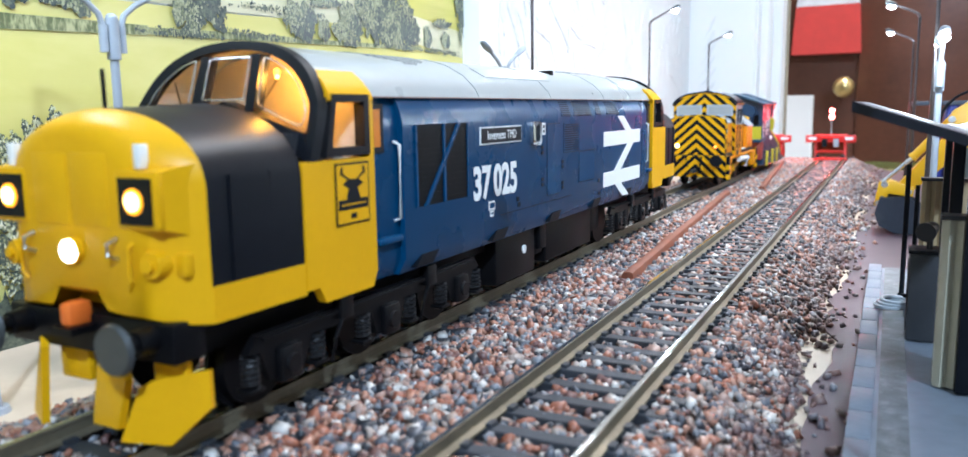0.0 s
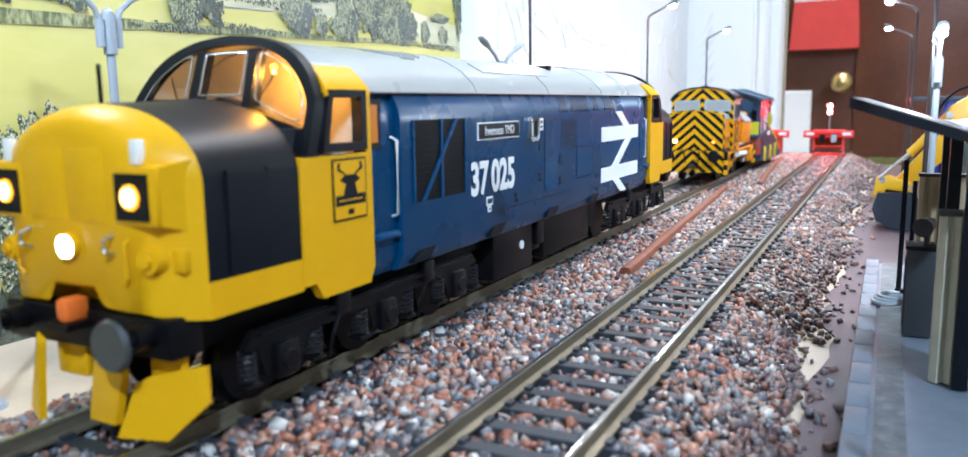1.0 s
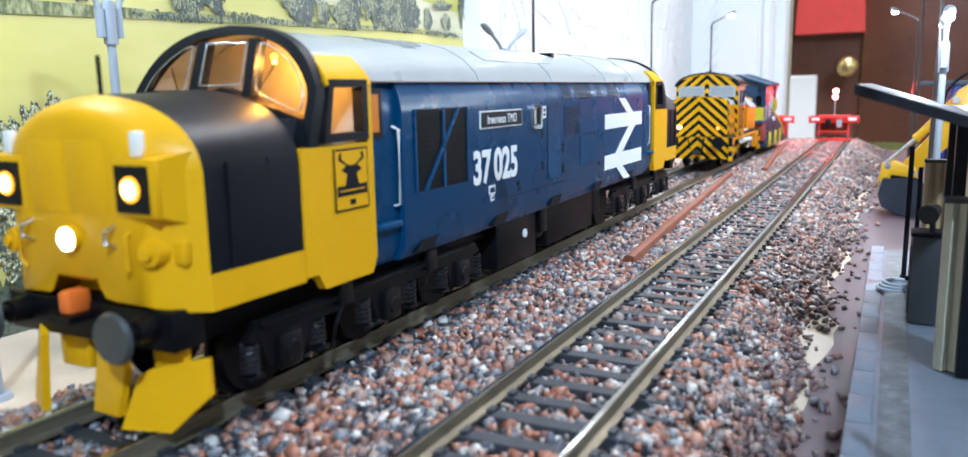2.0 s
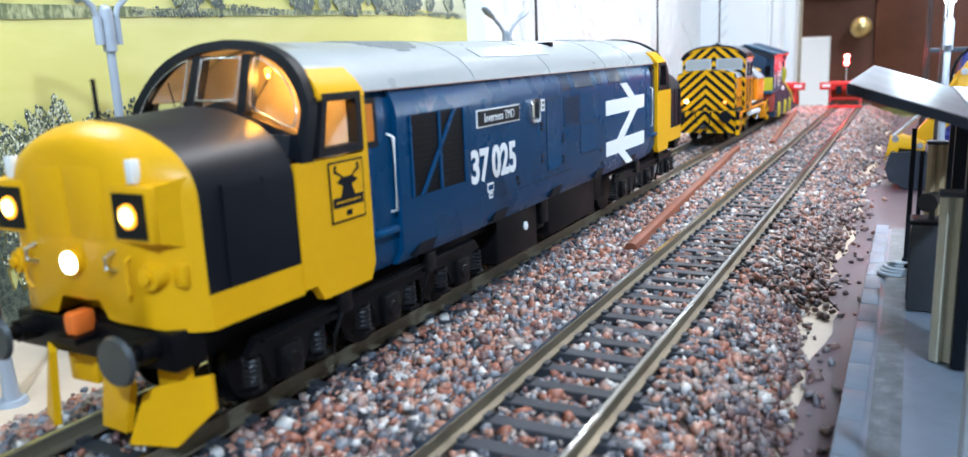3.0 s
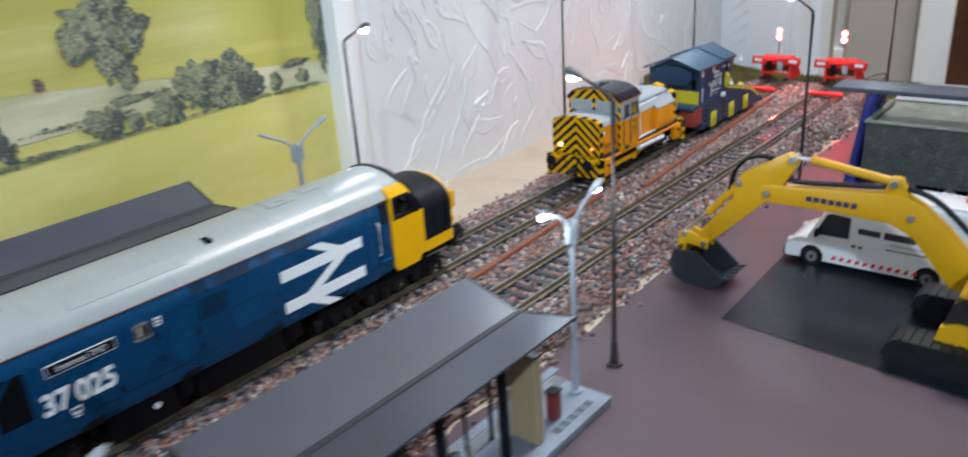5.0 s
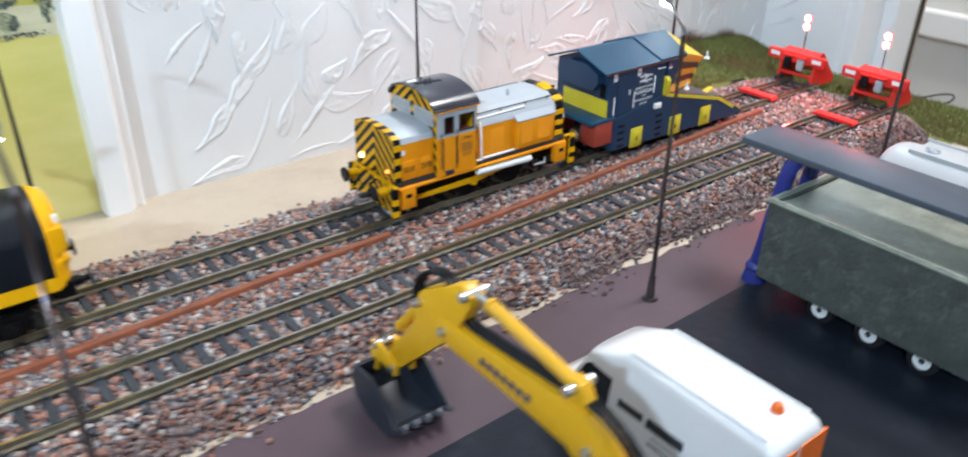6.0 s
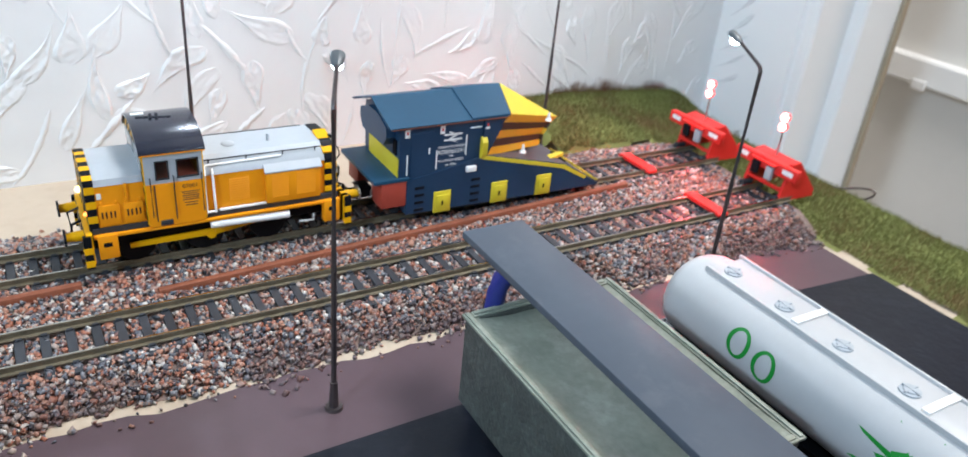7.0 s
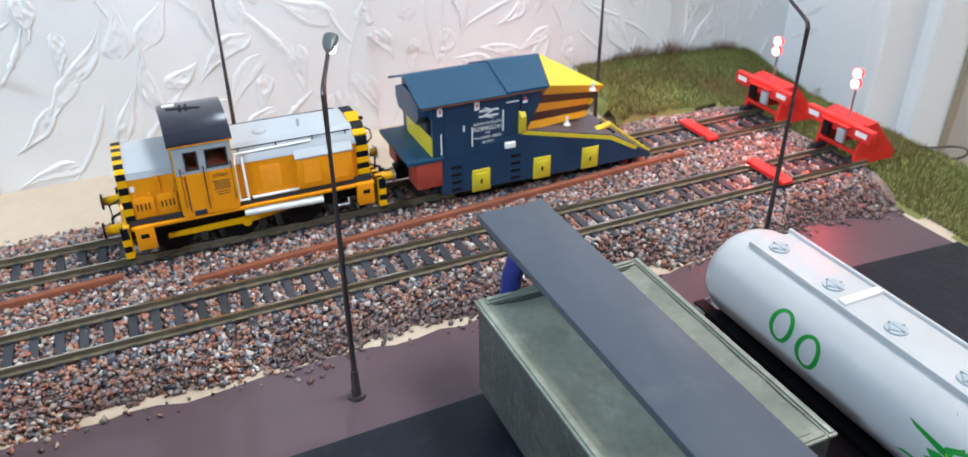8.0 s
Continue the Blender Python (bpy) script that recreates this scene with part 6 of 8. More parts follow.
# the bodywork above the running plate is squashed to fit the camera's view
for o in sh.children_recursive:
    if o.type == "MESH":
        for v in o.data.vertices:
            if v.co.z > 1.6 * U:
                v.co.z = 1.6 * U + (v.co.z - 1.6 * U) * 0.93

# ---- snow plough ----
PY = 46.4
pl = thing("snow_plough", "dark blue model snow plough with yellow striped blades behind the shunter", "snow plough", (TRACK1, PY, 0))
M_PBLUE = mat("dark_blue_plough_paint", (0.008, 0.036, 0.085), 0.42, vary=0.12)
M_PROOF = mat("slate_blue_roof_paint", (0.012, 0.06, 0.115), 0.45, vary=0.1, spec=0.3)
M_PYEL = mat("plough_yellow_paint", (0.6, 0.5, 0.025), 0.42, vary=0.08)
M_PYEL2 = mat("amber_yellow_blade_paint", (0.76, 0.45, 0.015), 0.42, vary=0.08)
M_PBRN = mat("dark_brown_stripe_paint", (0.045, 0.022, 0.016), 0.5)
M_DECK = mat("dark_grey_deck_paint", (0.06, 0.06, 0.075), 0.5, vary=0.15)
M_PRED = mat("dull_red_beam_paint", (0.35, 0.05, 0.03), 0.5, vary=0.1)
b = B(); prism(b, [(1.4, 0.35), (9.0, 0.22), (11.0, 0.2), (11.0, 0.28), (9.0, 1.42), (4.75, 2.42), (1.4, 1.8)], "x", -1.74, 1.74)
base = part("base_body", b, M_PBLUE, pl, "dark blue wedge-shaped body")
b = B(); prism(b, [(4.75, 2.43), (9.0, 1.43), (11.0, 0.29), (11.02, 0.33), (9.02, 1.5), (4.75, 2.5)], "x", -1.73, 1.73)
part("plough_deck", b, M_DECK, pl, "dark grey sloping plough deck")
for s in (-1, 1):
    b = B(); prism(b, [(4.75, 2.3), (8.9, 1.3), (10.2, 0.6), (10.3, 0.72), (9.0, 1.45), (4.75, 2.46)], "x", min(s * 1.73, s * 1.755), max(s * 1.73, s * 1.755))
    part("edge_stripe", b, M_PYEL, pl, "yellow edge stripe")
    # three yellow lifting plates on each side
    for y in (2.6, 5.3, 7.55):
        b = B(); box(b, min(s * 1.73, s * 1.79), max(s * 1.73, s * 1.79), y, y + 0.78, 0.22, 1.16, 0.02)
        box(b, min(s * 1.78, s * 1.82), max(s * 1.78, s * 1.82), y + 0.12, y + 0.66, 0.36, 1.0, 0.02)
        pt = part("lifting_plate", b, M_PYEL, pl, "square yellow lifting plate")
        b = B(); box(b, min(s * 1.8, s * 1.83), max(s * 1.8, s * 1.83), y + 0.34, y + 0.42, 0.55, 0.75)
        part("plate_slot", b, M_BLK, pt)
    for y in (1.75, 4.3):
        for i in range(4):
            b = B(); box(b, min(s * 1.7, s * 1.765), max(s * 1.7, s * 1.765), y, y + 0.42, 0.42 + i * 0.32, 0.54 + i * 0.32, 0.02)
            part("side_slot", b, M_BLK, pl)
for i in range(9):
    x = -1.7 + i * 0.39
    b = B(); prism(b, [(x, 10.55), (x + 0.18, 10.55), (x + 0.26, 11.03), (x + 0.08, 11.03)], "z", 0.32, 0.50)
    for v in b.verts:
        v.co.z += (10.9 - v.co.y) * 0.55 - 0.01
    part("lip_stripe", b, M_PYEL, pl)
for i in range(4):
    b = B(); box(b, 0.1 + i * 0.3, 0.3 + i * 0.3, 9.35, 9.45, 1.28, 1.36)
    part("deck_slot", b, M_BLK, pl)
# cab
b = B(); prism(b, [(1.68, 1.8), (1.68, 4.05), (0.0, 4.62), (-1.68, 4.05), (-1.68, 1.8)], "y", 1.05, 4.7)
pcab = part("cab", b, M_PBLUE, pl, "dark blue plough cab")
for s in (-1, 1):
    b = B(); prism(b, [(s * 1.86, 4.06), (s * 0.0, 4.72), (s * 0.0, 4.79), (s * 1.88, 4.13)], "y", 0.55, 4.3)
    proof_ = part("roof", b, M_PROOF, pl, "slate blue pitched roof slope")
    b = B(); loft(b, [[(0, y0, 4.74 + d), (0, y1, 4.74 + d), (s * 1.87, y2, 4.1 + d), (s * 1.87, y0, 4.1 + d)] for d in (0.0, 0.1) for y0, y1, y2 in ((4.05, 6.3, 5.8),)])
    part("front_roof", b, M_PROOF, pl, "slate blue front roof slope")
for s in (-1, 1):
    b = B(); box(b, min(s * 1.83, s * 1.885), max(s * 1.83, s * 1.885), 0.6, 5.7, 4.045, 4.08)
    part("eaves_edge", b, M_BAR, proof_)
b = B(); prism(b, [(1.0, 3.15), (1.3, 3.55), (1.25, 3.95), (0.5, 4.25), (-0.5, 4.25), (-1.25, 3.95), (-1.3, 3.55), (-1.0, 3.15)], "y", 0.65, 1.1)
part("rear_bay", b, M_PBLUE, pcab, "dark blue rear bay")
b = B(); box(b, 1.15, 1.45, 1.0, 1.06, 2.85, 3.45)
part("rear_window", b, M_GRILLE, pcab)
b = B(); prism(b, [(-1.2, 1.95), (1.62, 1.95), (1.62, 2.75), (-1.2, 2.75)], "y", 1.02, 1.06)
part("rear_panel", b, M_PYEL, pcab, "yellow panel on the cab end")
b = B(); box(b, -1.75, 1.75, 0.0, 1.5, 1.82, 1.98, 0.02)
part("rear_platform", b, M_PROOF, pl, "slate blue rear platform")
for s in (-1, 1):
    b = B(); box(b, min(s * 0.75, s * 1.72), max(s * 0.75, s * 1.72), 0.35, 1.4, 0.75, 1.82, 0.03)
    part("buffer_beam", b, M_PRED, pl, "dull red buffer beam")
    b = B(); cyl(b, (s * 0.76, 2.2, 0.45), (s * 0.96, 2.2, 0.45), 0.45, 0.45, 20)
    part("wheel", b, M_FRAME, pl)
    b = B(); cyl(b, (s * 0.76, 7.6, 0.45), (s * 0.96, 7.6, 0.45), 0.45, 0.45, 20)
    part("wheel", b, M_FRAME, pl)
b = B(); cyl(b, (0, -0.5, 0.9), (0, 0.6, 0.9), 0.12); box(b, -0.3, 0.3, 0.0, 0.5, 0.65, 1.15, 0.05); box(b, -0.2, 0.2, -0.6, -0.4, 0.75, 1.1, 0.04)
part("coupling", b, M_FRAME, pl, "black tension-lock coupling")
def pside(name, o, m, label="", t=0.012, x=1.68):
    b = B(); prism(b, o, "x", x, x + t); part(name, b, m, pcab, label)
for y, z0, z1 in ((1.38, 2.05, 2.9), (2.65, 2.15, 2.95), (3.95, 2.6, 3.45)):
    pside("grab_rail", rect(y - 0.02, y + 0.02, z0, z1), M_WHITE, "white grab rail", 0.04)
pside("grab_rail", rect(2.28, 2.34, 2.85, 3.1), M_WHITE, "", 0.04)
for y, z in ((4.1, 3.72), (4.05, 2.2)):
    pside("grab_rail", [(y, z - 0.02), (y + 0.5, z - 0.02), (y + 0.5, z + 0.02), (y, z + 0.02)], M_WHITE, "", 0.04)
b = B(); box(b, 1.68, 1.86, 4.0, 4.45, 1.85, 2.1, 0.03)
part("white_box", b, M_WHITE, pcab)
b = B(); prism(b, rect(1.55, 2.5, 1.9, 3.75), "x", 1.68, 1.7); part("side_door", b, M_PBLUE, pcab)
for o in (rect(2.95, 3.75, 3.5, 3.58), rect(2.95, 3.75, 3.28, 3.36), [(3.1, 3.66), (3.25, 3.66), (3.55, 3.52), (3.4, 3.52)], [(3.4, 3.5), (3.55, 3.5), (3.25, 3.35), (3.1, 3.35)], [(3.15, 3.3), (3.3, 3.3), (3.6, 3.2), (3.45, 3.2)]):
    pside("emblem_bar", o, M_WHITE)
for txt, sz, z in (("SNOW PLOUGH", 0.16, 3.03), ("ADB965241", 0.25, 2.82), ("WR", 0.13, 2.63), ("MAXIMUM SPEED", 0.15, 2.45), ("45 MPH", 0.15, 2.25)):
    words("lettering", txt, sz, side_at(1.695, 3.3, z), M_WHITE, pcab, "small white lettering")
for y in (1.25, 2.75, 4.75):
    pside("warning_notice", rect(y, y + 0.2, 3.62, 3.95), M_WHITE, "small white warning notice", 0.02, 1.7 if y < 4 else 1.76)
    pside("warning_mark", rect(y + 0.06, y + 0.14, 3.74, 3.86), mat("red_mark", (0.6, 0.05, 0.05), 0.5), "", 0.03, 1.7 if y < 4 else 1.76)
# blades: two swept mouldboards with stripes, and the yellow hood above them
def board_pt(s, u, v):
    """u: from the outer rear edge to the apex, v: from the bottom to the top."""
    bot = Vector((s * 1.74, 4.9, 2.4)).lerp(Vector((s * 0.05, 8.7, 1.75)), u)
    top = Vector((s * 1.85, 5.85, 4.17)).lerp(Vector((s * 0.05, 9.5, 3.0)), u)
    p = bot.lerp(top, v)
    dent = math.sin(math.pi * v) * 0.3
    return p + Vector((-s * 0.6, -0.7, 0)) * dent * 0.6
for s in (-1, 1):
    for i in range(5):
        v0, v1 = i / 5, (i + 1) / 5
        b = B()
        rows = [[board_pt(s, u / 10, v) for u in range(11)] for v in (v0, (v0 + v1) / 2, v1)]
        back = [[p + Vector((-s * 0.05, -0.06, 0)) for p in r_] for r_ in reversed(rows)]
        loft(b, rows + back, closed=False)
        part("blade_band", b, M_PYEL2 if i % 2 == 0 else M_PBRN, pl, "striped curved plough blade")
    b = B(); prism(b, [(s * 1.76, 2.35), (s * 1.9, 2.6), (s * 1.9, 3.1), (s * 1.72, 3.3), (s * 1.55, 3.2), (s * 1.55, 2.4)], "y", 4.62, 4.86)
    part("blade_end_plate", b, M_PYEL, pl)
    b = B(); loft(b, [[Vector((s * 1.85, 5.85, 4.19)), Vector((s * 0.05, 9.45, 3.04)), Vector((0, 6.3, 4.84))], [Vector((s * 1.85, 5.85, 4.14)), Vector((s * 0.05, 9.45, 2.99)), Vector((0, 6.3, 4.77))]])
    part("hood", b, M_PYEL, pl, "sloping plough hood")
b = B(); prism(b, [(1.7, 2.3), (1.8, 4.08), (0, 4.7), (-1.8, 4.08), (-1.7, 2.3)], "y", 4.7, 5.0)
part("hood_back", b, M_PBLUE, pl)
for s in (-1, 1):
    b = B(); prism(b, [(4.7, 2.35), (4.95, 2.4), (5.84, 4.12), (4.7, 4.1)], "x", min(s * 1.6, s * 1.72), max(s * 1.6, s * 1.72))
    part("hood_side", b, M_PBLUE, pl)
for x, y, z in ((1.0, 7.2, 1.98), (1.2, 8.2, 3.4)):
    b = B(); cyl(b, (x, y, z), (x, y, z + 0.1), 0.16, 0.1, 10); cyl(b, (x, y, z + 0.1), (x, y, z + 0.35), 0.07, 0.05, 10)
    part("marker_lamp", b, M_WHITE, pl, "small white lamp")
b = B(); prism(b, [(0.9, 8.6), (1.3, 8.5), (0.9, 9.5), (0.7, 9.4)], "z", 1.5, 1.62)
part("yellow_tab", b, M_PYEL, pl)

# ---- lamps ----
def street_lamp(x, y, z0, turn, lit=True, tall=9.35, grey_base=False, label=""):
    """A tall single-arm lamp; the arm reaches along its own +x."""
    ob = thing("street_lamp", label or "tall dark metal street lamp with bent arm, lit", "lamp", (x, y, z0), turn, "street lamps")
    b = B(); cyl(b, (0, 0, 0), (0, 0, 0.1), 0.28, 0.25, 20); cyl(b, (0, 0, 0.1), (0, 0, 0.95), 0.15, 0.11, 14); cyl(b, (0, 0, 0.95), (0, 0, 1.0), 0.13, 0.13, 14)
    part("base", b, M_STEEL if grey_base else M_POST, ob)
    b = B(); tube(b, [(0, 0, 0.9), (0, 0, tall * 0.5), (0, 0, tall - 0.15), (0.06, 0, tall), (0.2, 0, tall + 0.1), (1.15, 0, tall + 0.55)], 0.085, 10, 0.055)
    part("post", b, M_POST, ob)
    b = B()
    rings = []
    for t_, wd, dz in ((0, 0.07, 0), (0.12, 0.14, 0.02), (0.3, 0.19, 0.03), (0.5, 0.2, 0.02), (0.6, 0.13, 0.0)):
        c = Vector((1.1 + t_, 0, tall + 0.52 + t_ * 0.35))
        rings.append([c + Vector((0, wd * math.cos(a), wd * 0.7 * math.sin(a) + dz)) for a in [2 * math.pi * i / 10 for i in range(10)]])
    loft(b, rings)
    part("head", b, M_LAMPHEAD, ob)
    # Bulb is made larger to imitate the glare round it.
    b = B(); ball(b, (1.4, 0, tall + 0.5), 0.17, 12, 8, (1.2, 0.85, 0.65))
    part("bulb", b, M_LEDW if lit else M_SILVER, ob, "bright white bulb" if lit else "")
    if lit:
        a = radians(turn)
        lamp("street_lamp_light", "POINT", (x + 1.5 * math.cos(a), y + 1.5 * math.sin(a), z0 + tall + 0.28), 0.062, (0.8, 0.92, 1.0), 0.0012)
    return ob

for x, y, turn, tall in ((5.05, 1.9, 180, 9.75), (5.05, 23.7, 180, 9.4), (4.95, 41.8, 156, 9.55), (5.0, 56.6, 178, 9.3)):
    street_lamp(x, y, FZ if y > 22 else FZ + 0.36, turn, y > 22, tall, label="" if y > 22 else "tall dark metal street lamp with bent arm, unlit")
for x, y, tall in ((-9.0, 25.4, 10.2), (-8.5, 41.0, 9.95), (-8.6, 58.0, 9.85), (-9.95, 3.45, 9.6)):
    street_lamp(x, y, GZ, -3, True, tall, y < 10)

def platform_lamp(x, y, z0, hub, lit=True):
    """A two-armed grey platform lamp; the arms reach along y."""
    ob = thing("platform_lamp", "grey plastic platform lamp with two raised arms", "lamp", (x, y, z0), rng.uniform(-4, 4), "platform lamps")
    h = hub - z0
    b = B(); cyl(b, (0, 0, 0), (0, 0, 0.08), 0.22, 0.2, 16); cyl(b, (0, 0, 0.08), (0, 0, 0.7), 0.13, 0.12, 14)
    part("base", b, M_STEEL, ob)
    b = B(); cyl(b, (0, 0, 0.6), (0, 0, h + 0.05), 0.1, 0.085, 14)
    post = part("post", b, M_STEEL, ob)
    b = B(); cyl(b, (0, 0, h - 0.75), (0, 0, h + 0.02), 0.13, 0.13, 16); ball(b, (0, 0, h + 0.02), 0.12, 14, 8)
    part("hub", b, M_STEEL, ob)
    for s in (-1, 1):
        b = B(); cyl(b, (0, s * 0.2, h - 0.62), (0, s * 0.2, h - 0.1), 0.09, 0.09, 12)
        tube(b, [(0, s * 0.2, h - 0.15), (0, s * 0.28, h + 0.1), (0, s * 0.55, h + 0.32), (0, s * 1.0, h + 0.56)], 0.06, 8)
        arm = part("arm", b, M_STEEL, ob)
        b = B()
        rings = []
        for t_, wd in ((0, 0.06), (0.12, 0.12), (0.4, 0.16), (0.62, 0.13), (0.68, 0.05)):
            c = Vector((0, s * (0.95 + t_), h + 0.53 + t_ * 0.5))
            rings.append([c + Vector((wd * math.cos(a), 0, wd * 0.6 * math.sin(a))) for a in [2 * math.pi * i / 10 for i in range(10)]])
        loft(b, rings)
        part("head", b, M_STEEL, arm)
        if lit:
            # Enlarged bulb, its size standing in for glare.
            b = B(); ball(b, (0, s * 1.35, h + 0.61), 0.14, 12, 8, (1, 1.4, 0.6))
            part("bulb", b, M_LEDW, arm, "bright white bulb")
            lamp("platform_lamp_light", "POINT", (x, y + s * 1.4, hub + 0.42), 0.045, (0.8, 0.92, 1.0), 0.0012)
    return ob

PZ = -0.78
platform_lamp(5.1, 5.4, PZ, 5.1, False)
platform_lamp(5.1, 21.2, PZ, 5.1)
platform_lamp(-8.6, 21.9, GZ, 5.45, False)
platform_lamp(-9.65, 6.3, GZ, 5.85, False)

# ---- platforms and their butterfly canopies ----
def platform(x0, x1, y0, y1, label):
    ob = thing("platform", label, "platform", (0, 0, GZ))
    b = B(); box(b, x0, x1, y0, y1, 0, PZ - GZ - 0.03, 0.03)
    part("slab", b, M_PLAT, ob)
    y = y0
    cope = None
    while y < y1 - 0.1:
        if cope is None:
            b = B(); box(b, 0, 0.34, 0, 1.17, 0, 0.045, 0.015)
            cope = part("coping_stone", b, M_PLAT, ob)
            cope.matrix_basis = pose(x0 * U, y * U, (PZ - GZ - 0.035) * U)
        else:
            copy_part(cope, ob, pose(x0 * U, y * U, (PZ - GZ - 0.035) * U, 0, 0, rng.uniform(-0.4, 0.4)))
        y += 1.2
    b = B(); box(b, x0 + 0.42, x0 + 0.85, y0, y1, PZ - GZ - 0.03, PZ - GZ - 0.012)
    part("tactile_strip", b, mat("speckled_grey_strip", (0.13, 0.14, 0.15), 0.6, vary=0.5, scale=250, wear=(0.3, 0.31, 0.32), wear_amount=0.6, wear_scale=300), ob, "speckled darker edge strip")
    for i in range(5):
        b = B(); box(b, x1 - 0.55, x1 - 0.3, y1 - 2.6 + i * 0.42, y1 - 2.3 + i * 0.42, PZ - GZ - 0.03, PZ - GZ - 0.018)
        part("painted_mark", b, M_PLANK, ob)
    return ob

platform(3.6, 6.2, -20, 21.6, "grey weathered model station platform with coping stones")

M_EDGE = mat("black_fascia_paint", (0.01, 0.011, 0.016), 0.5, vary=0.2, spec=0.2)

def canopy(xl, zl, xv, zv, xr, zr, y0, y1, label, ground):
    ob = thing("platform_canopy", label, "canopy", (xv, 0, ground), 0, "canopies")
    for (xa, za, xb, zb) in ((xl, zl, xv, zv), (xv, zv, xr, zr)):
        b = B()
        n = int((y1 - y0) / 0.09)
        rings = []
        for k in range(9):
            t_ = k / 8
            x, z = xa + (xb - xa) * t_ - xv, za + (zb - za) * t_ - ground
            rings.append((x, z))
        top = [[(x, y0 + (y1 - y0) * i / n, z + (0.022 if i % 2 else 0.0)) for i in range(n + 1)] for x, z in (rings[0], rings[-1])]
        bot = [[(x, y, z - 0.06) for x, y, z in r_] for r_ in reversed(top)]
        loft(b, top + bot + [top[0]], closed=False)
        for idx in (0, n):
            b.faces.new([b.verts.new(r_[idx]) for r_ in (top[0], top[1], bot[0], bot[1])])
        part("roof_sheet", b, M_CANOPY, ob, "grey ribbed roof sheet")
        b = B(); prism(b, [(xa - xv, za - ground - 0.14), (xb - xv, zb - ground - 0.14), (xb - xv, zb - ground + 0.025), (xa - xv, za - ground + 0.025)], "y", y0 - 0.05, y0 + 0.03)
        part("end_board", b, M_EDGE, ob)
        b = B(); prism(b, [(xa - xv, za - ground - 0.14), (xb - xv, zb - ground - 0.14), (xb - xv, zb - ground + 0.025), (xa - xv, za - ground + 0.025)], "y", y1 - 0.03, y1 + 0.05)
        part("end_board", b, M_EDGE, ob)
    b = B(); prism(b, [(-0.11, zv - ground + 0.04), (0.11, zv - ground + 0.04), (0.08, zv - ground + 0.075), (-0.08, zv - ground + 0.075)], "y", y0, y1)
    part("valley_gutter", b, M_DARKGREY, ob, "dark valley gutter")
    for y in (y0 + 1.6, (y0 + y1) / 2 + 1.2, y1 - 1.0):
        b = B(); box(b, -0.12, 0.12, y - 0.12, y + 0.12, 0, zv - ground - 0.05, 0.02)
        part("column", b, M_BLK, ob, "black canopy column")
    return ob

canopy(3.42, 4.06, 5.27, 3.45, 7.1, 3.82, 8.75, 18.3, "grey ribbed butterfly platform canopy on black columns", PZ)
canopy(-11.25, 4.56, -9.65, 3.86, -8.2, 3.98, 9.0, 18.4, "grey ribbed butterfly canopy in front of the landscape picture", PZ)
platform(-11.2, -8.9, 8.2, 21.9, "low grey model platform beside the landscape picture")

# ---- things on the platform ----
def corrugated(name, x0, x1, y, z0, z1, depth, material, label, category):
    ob = thing(name, label, category, ((x0 + x1) / 2, y, z0))
    w = (x1 - x0) / 2
    n = max(6, int((x1 - x0) / 0.05))
    prof = [(-w + 2 * w * i / n, -depth / 2 + 0.05 * math.cos(i * math.pi / 2)) for i in range(n + 1)] + [(w, depth / 2), (-w, depth / 2)]
    b = B(); prism(b, prof, "z", 0, z1 - z0)
    part("panel", b, material, ob)
    b = B(); box(b, -w - 0.03, w + 0.03, -depth / 2 - 0.02, depth / 2 + 0.02, z1 - z0, z1 - z0 + 0.08)
    part("cap", b, M_DARKGREY, ob)
    return ob

corrugated("shelter_wall", 4.83, 5.95, 10.7, PZ, 2.1, 0.35, M_CREAM, "cream corrugated shelter end wall, slightly rust-stained", "shelter wall")
corrugated("shelter_wall", 4.75, 5.75, 18.35, PZ, 2.1, 0.3, mat("tan_board", (0.36, 0.27, 0.15), 0.55), "tan boarded shelter end wall", "shelter wall")
for i, (x, y, z1, r_) in enumerate(((4.42, 17.7, 2.55, 0.06), (4.6, 16.4, 2.15, 0.05))):
    ob = thing("fence_post", "slim dark fence post on the platform", "post", (x, y, PZ), 0, "fence posts")
    b = B(); cyl(b, (0, 0, 0), (0, 0, z1 - PZ), r_, r_, 10); cyl(b, (0, 0, 0), (0, 0, 0.08), r_ * 1.6, r_ * 1.4, 10)
    part("post", b, M_BLK, ob)
ob = thing("platform_cabinet", "dark grey metal cabinet standing on the platform", "cabinet", (4.72, 13.75, PZ))
b = B(); box(b, -0.27, 0.27, -0.35, 0.35, 0, 1.8, 0.03); part("body", b, M_DARKGREY, ob)
b = B(); box(b, -0.3, 0.3, -0.38, 0.38, 1.8, 1.88, 0.02); part("top", b, M_BLK, ob)
b = B(); box(b, -0.29, -0.27, -0.28, 0.28, 0.2, 1.6); part("door", b, M_DARKGREY, ob)
b = B(); ball(b, (-0.31, -0.2, 0.9), 0.05); part("knob", b, M_BLK, ob)
ob = thing("loudspeaker", "dark grey loudspeaker on the platform cabinet", "loudspeaker", (4.8, 13.7, PZ + 1.88))
b = B(); cyl(b, (0, 0, 0), (0, 0, 0.25), 0.06); part("stem", b, M_DARKGREY, ob)
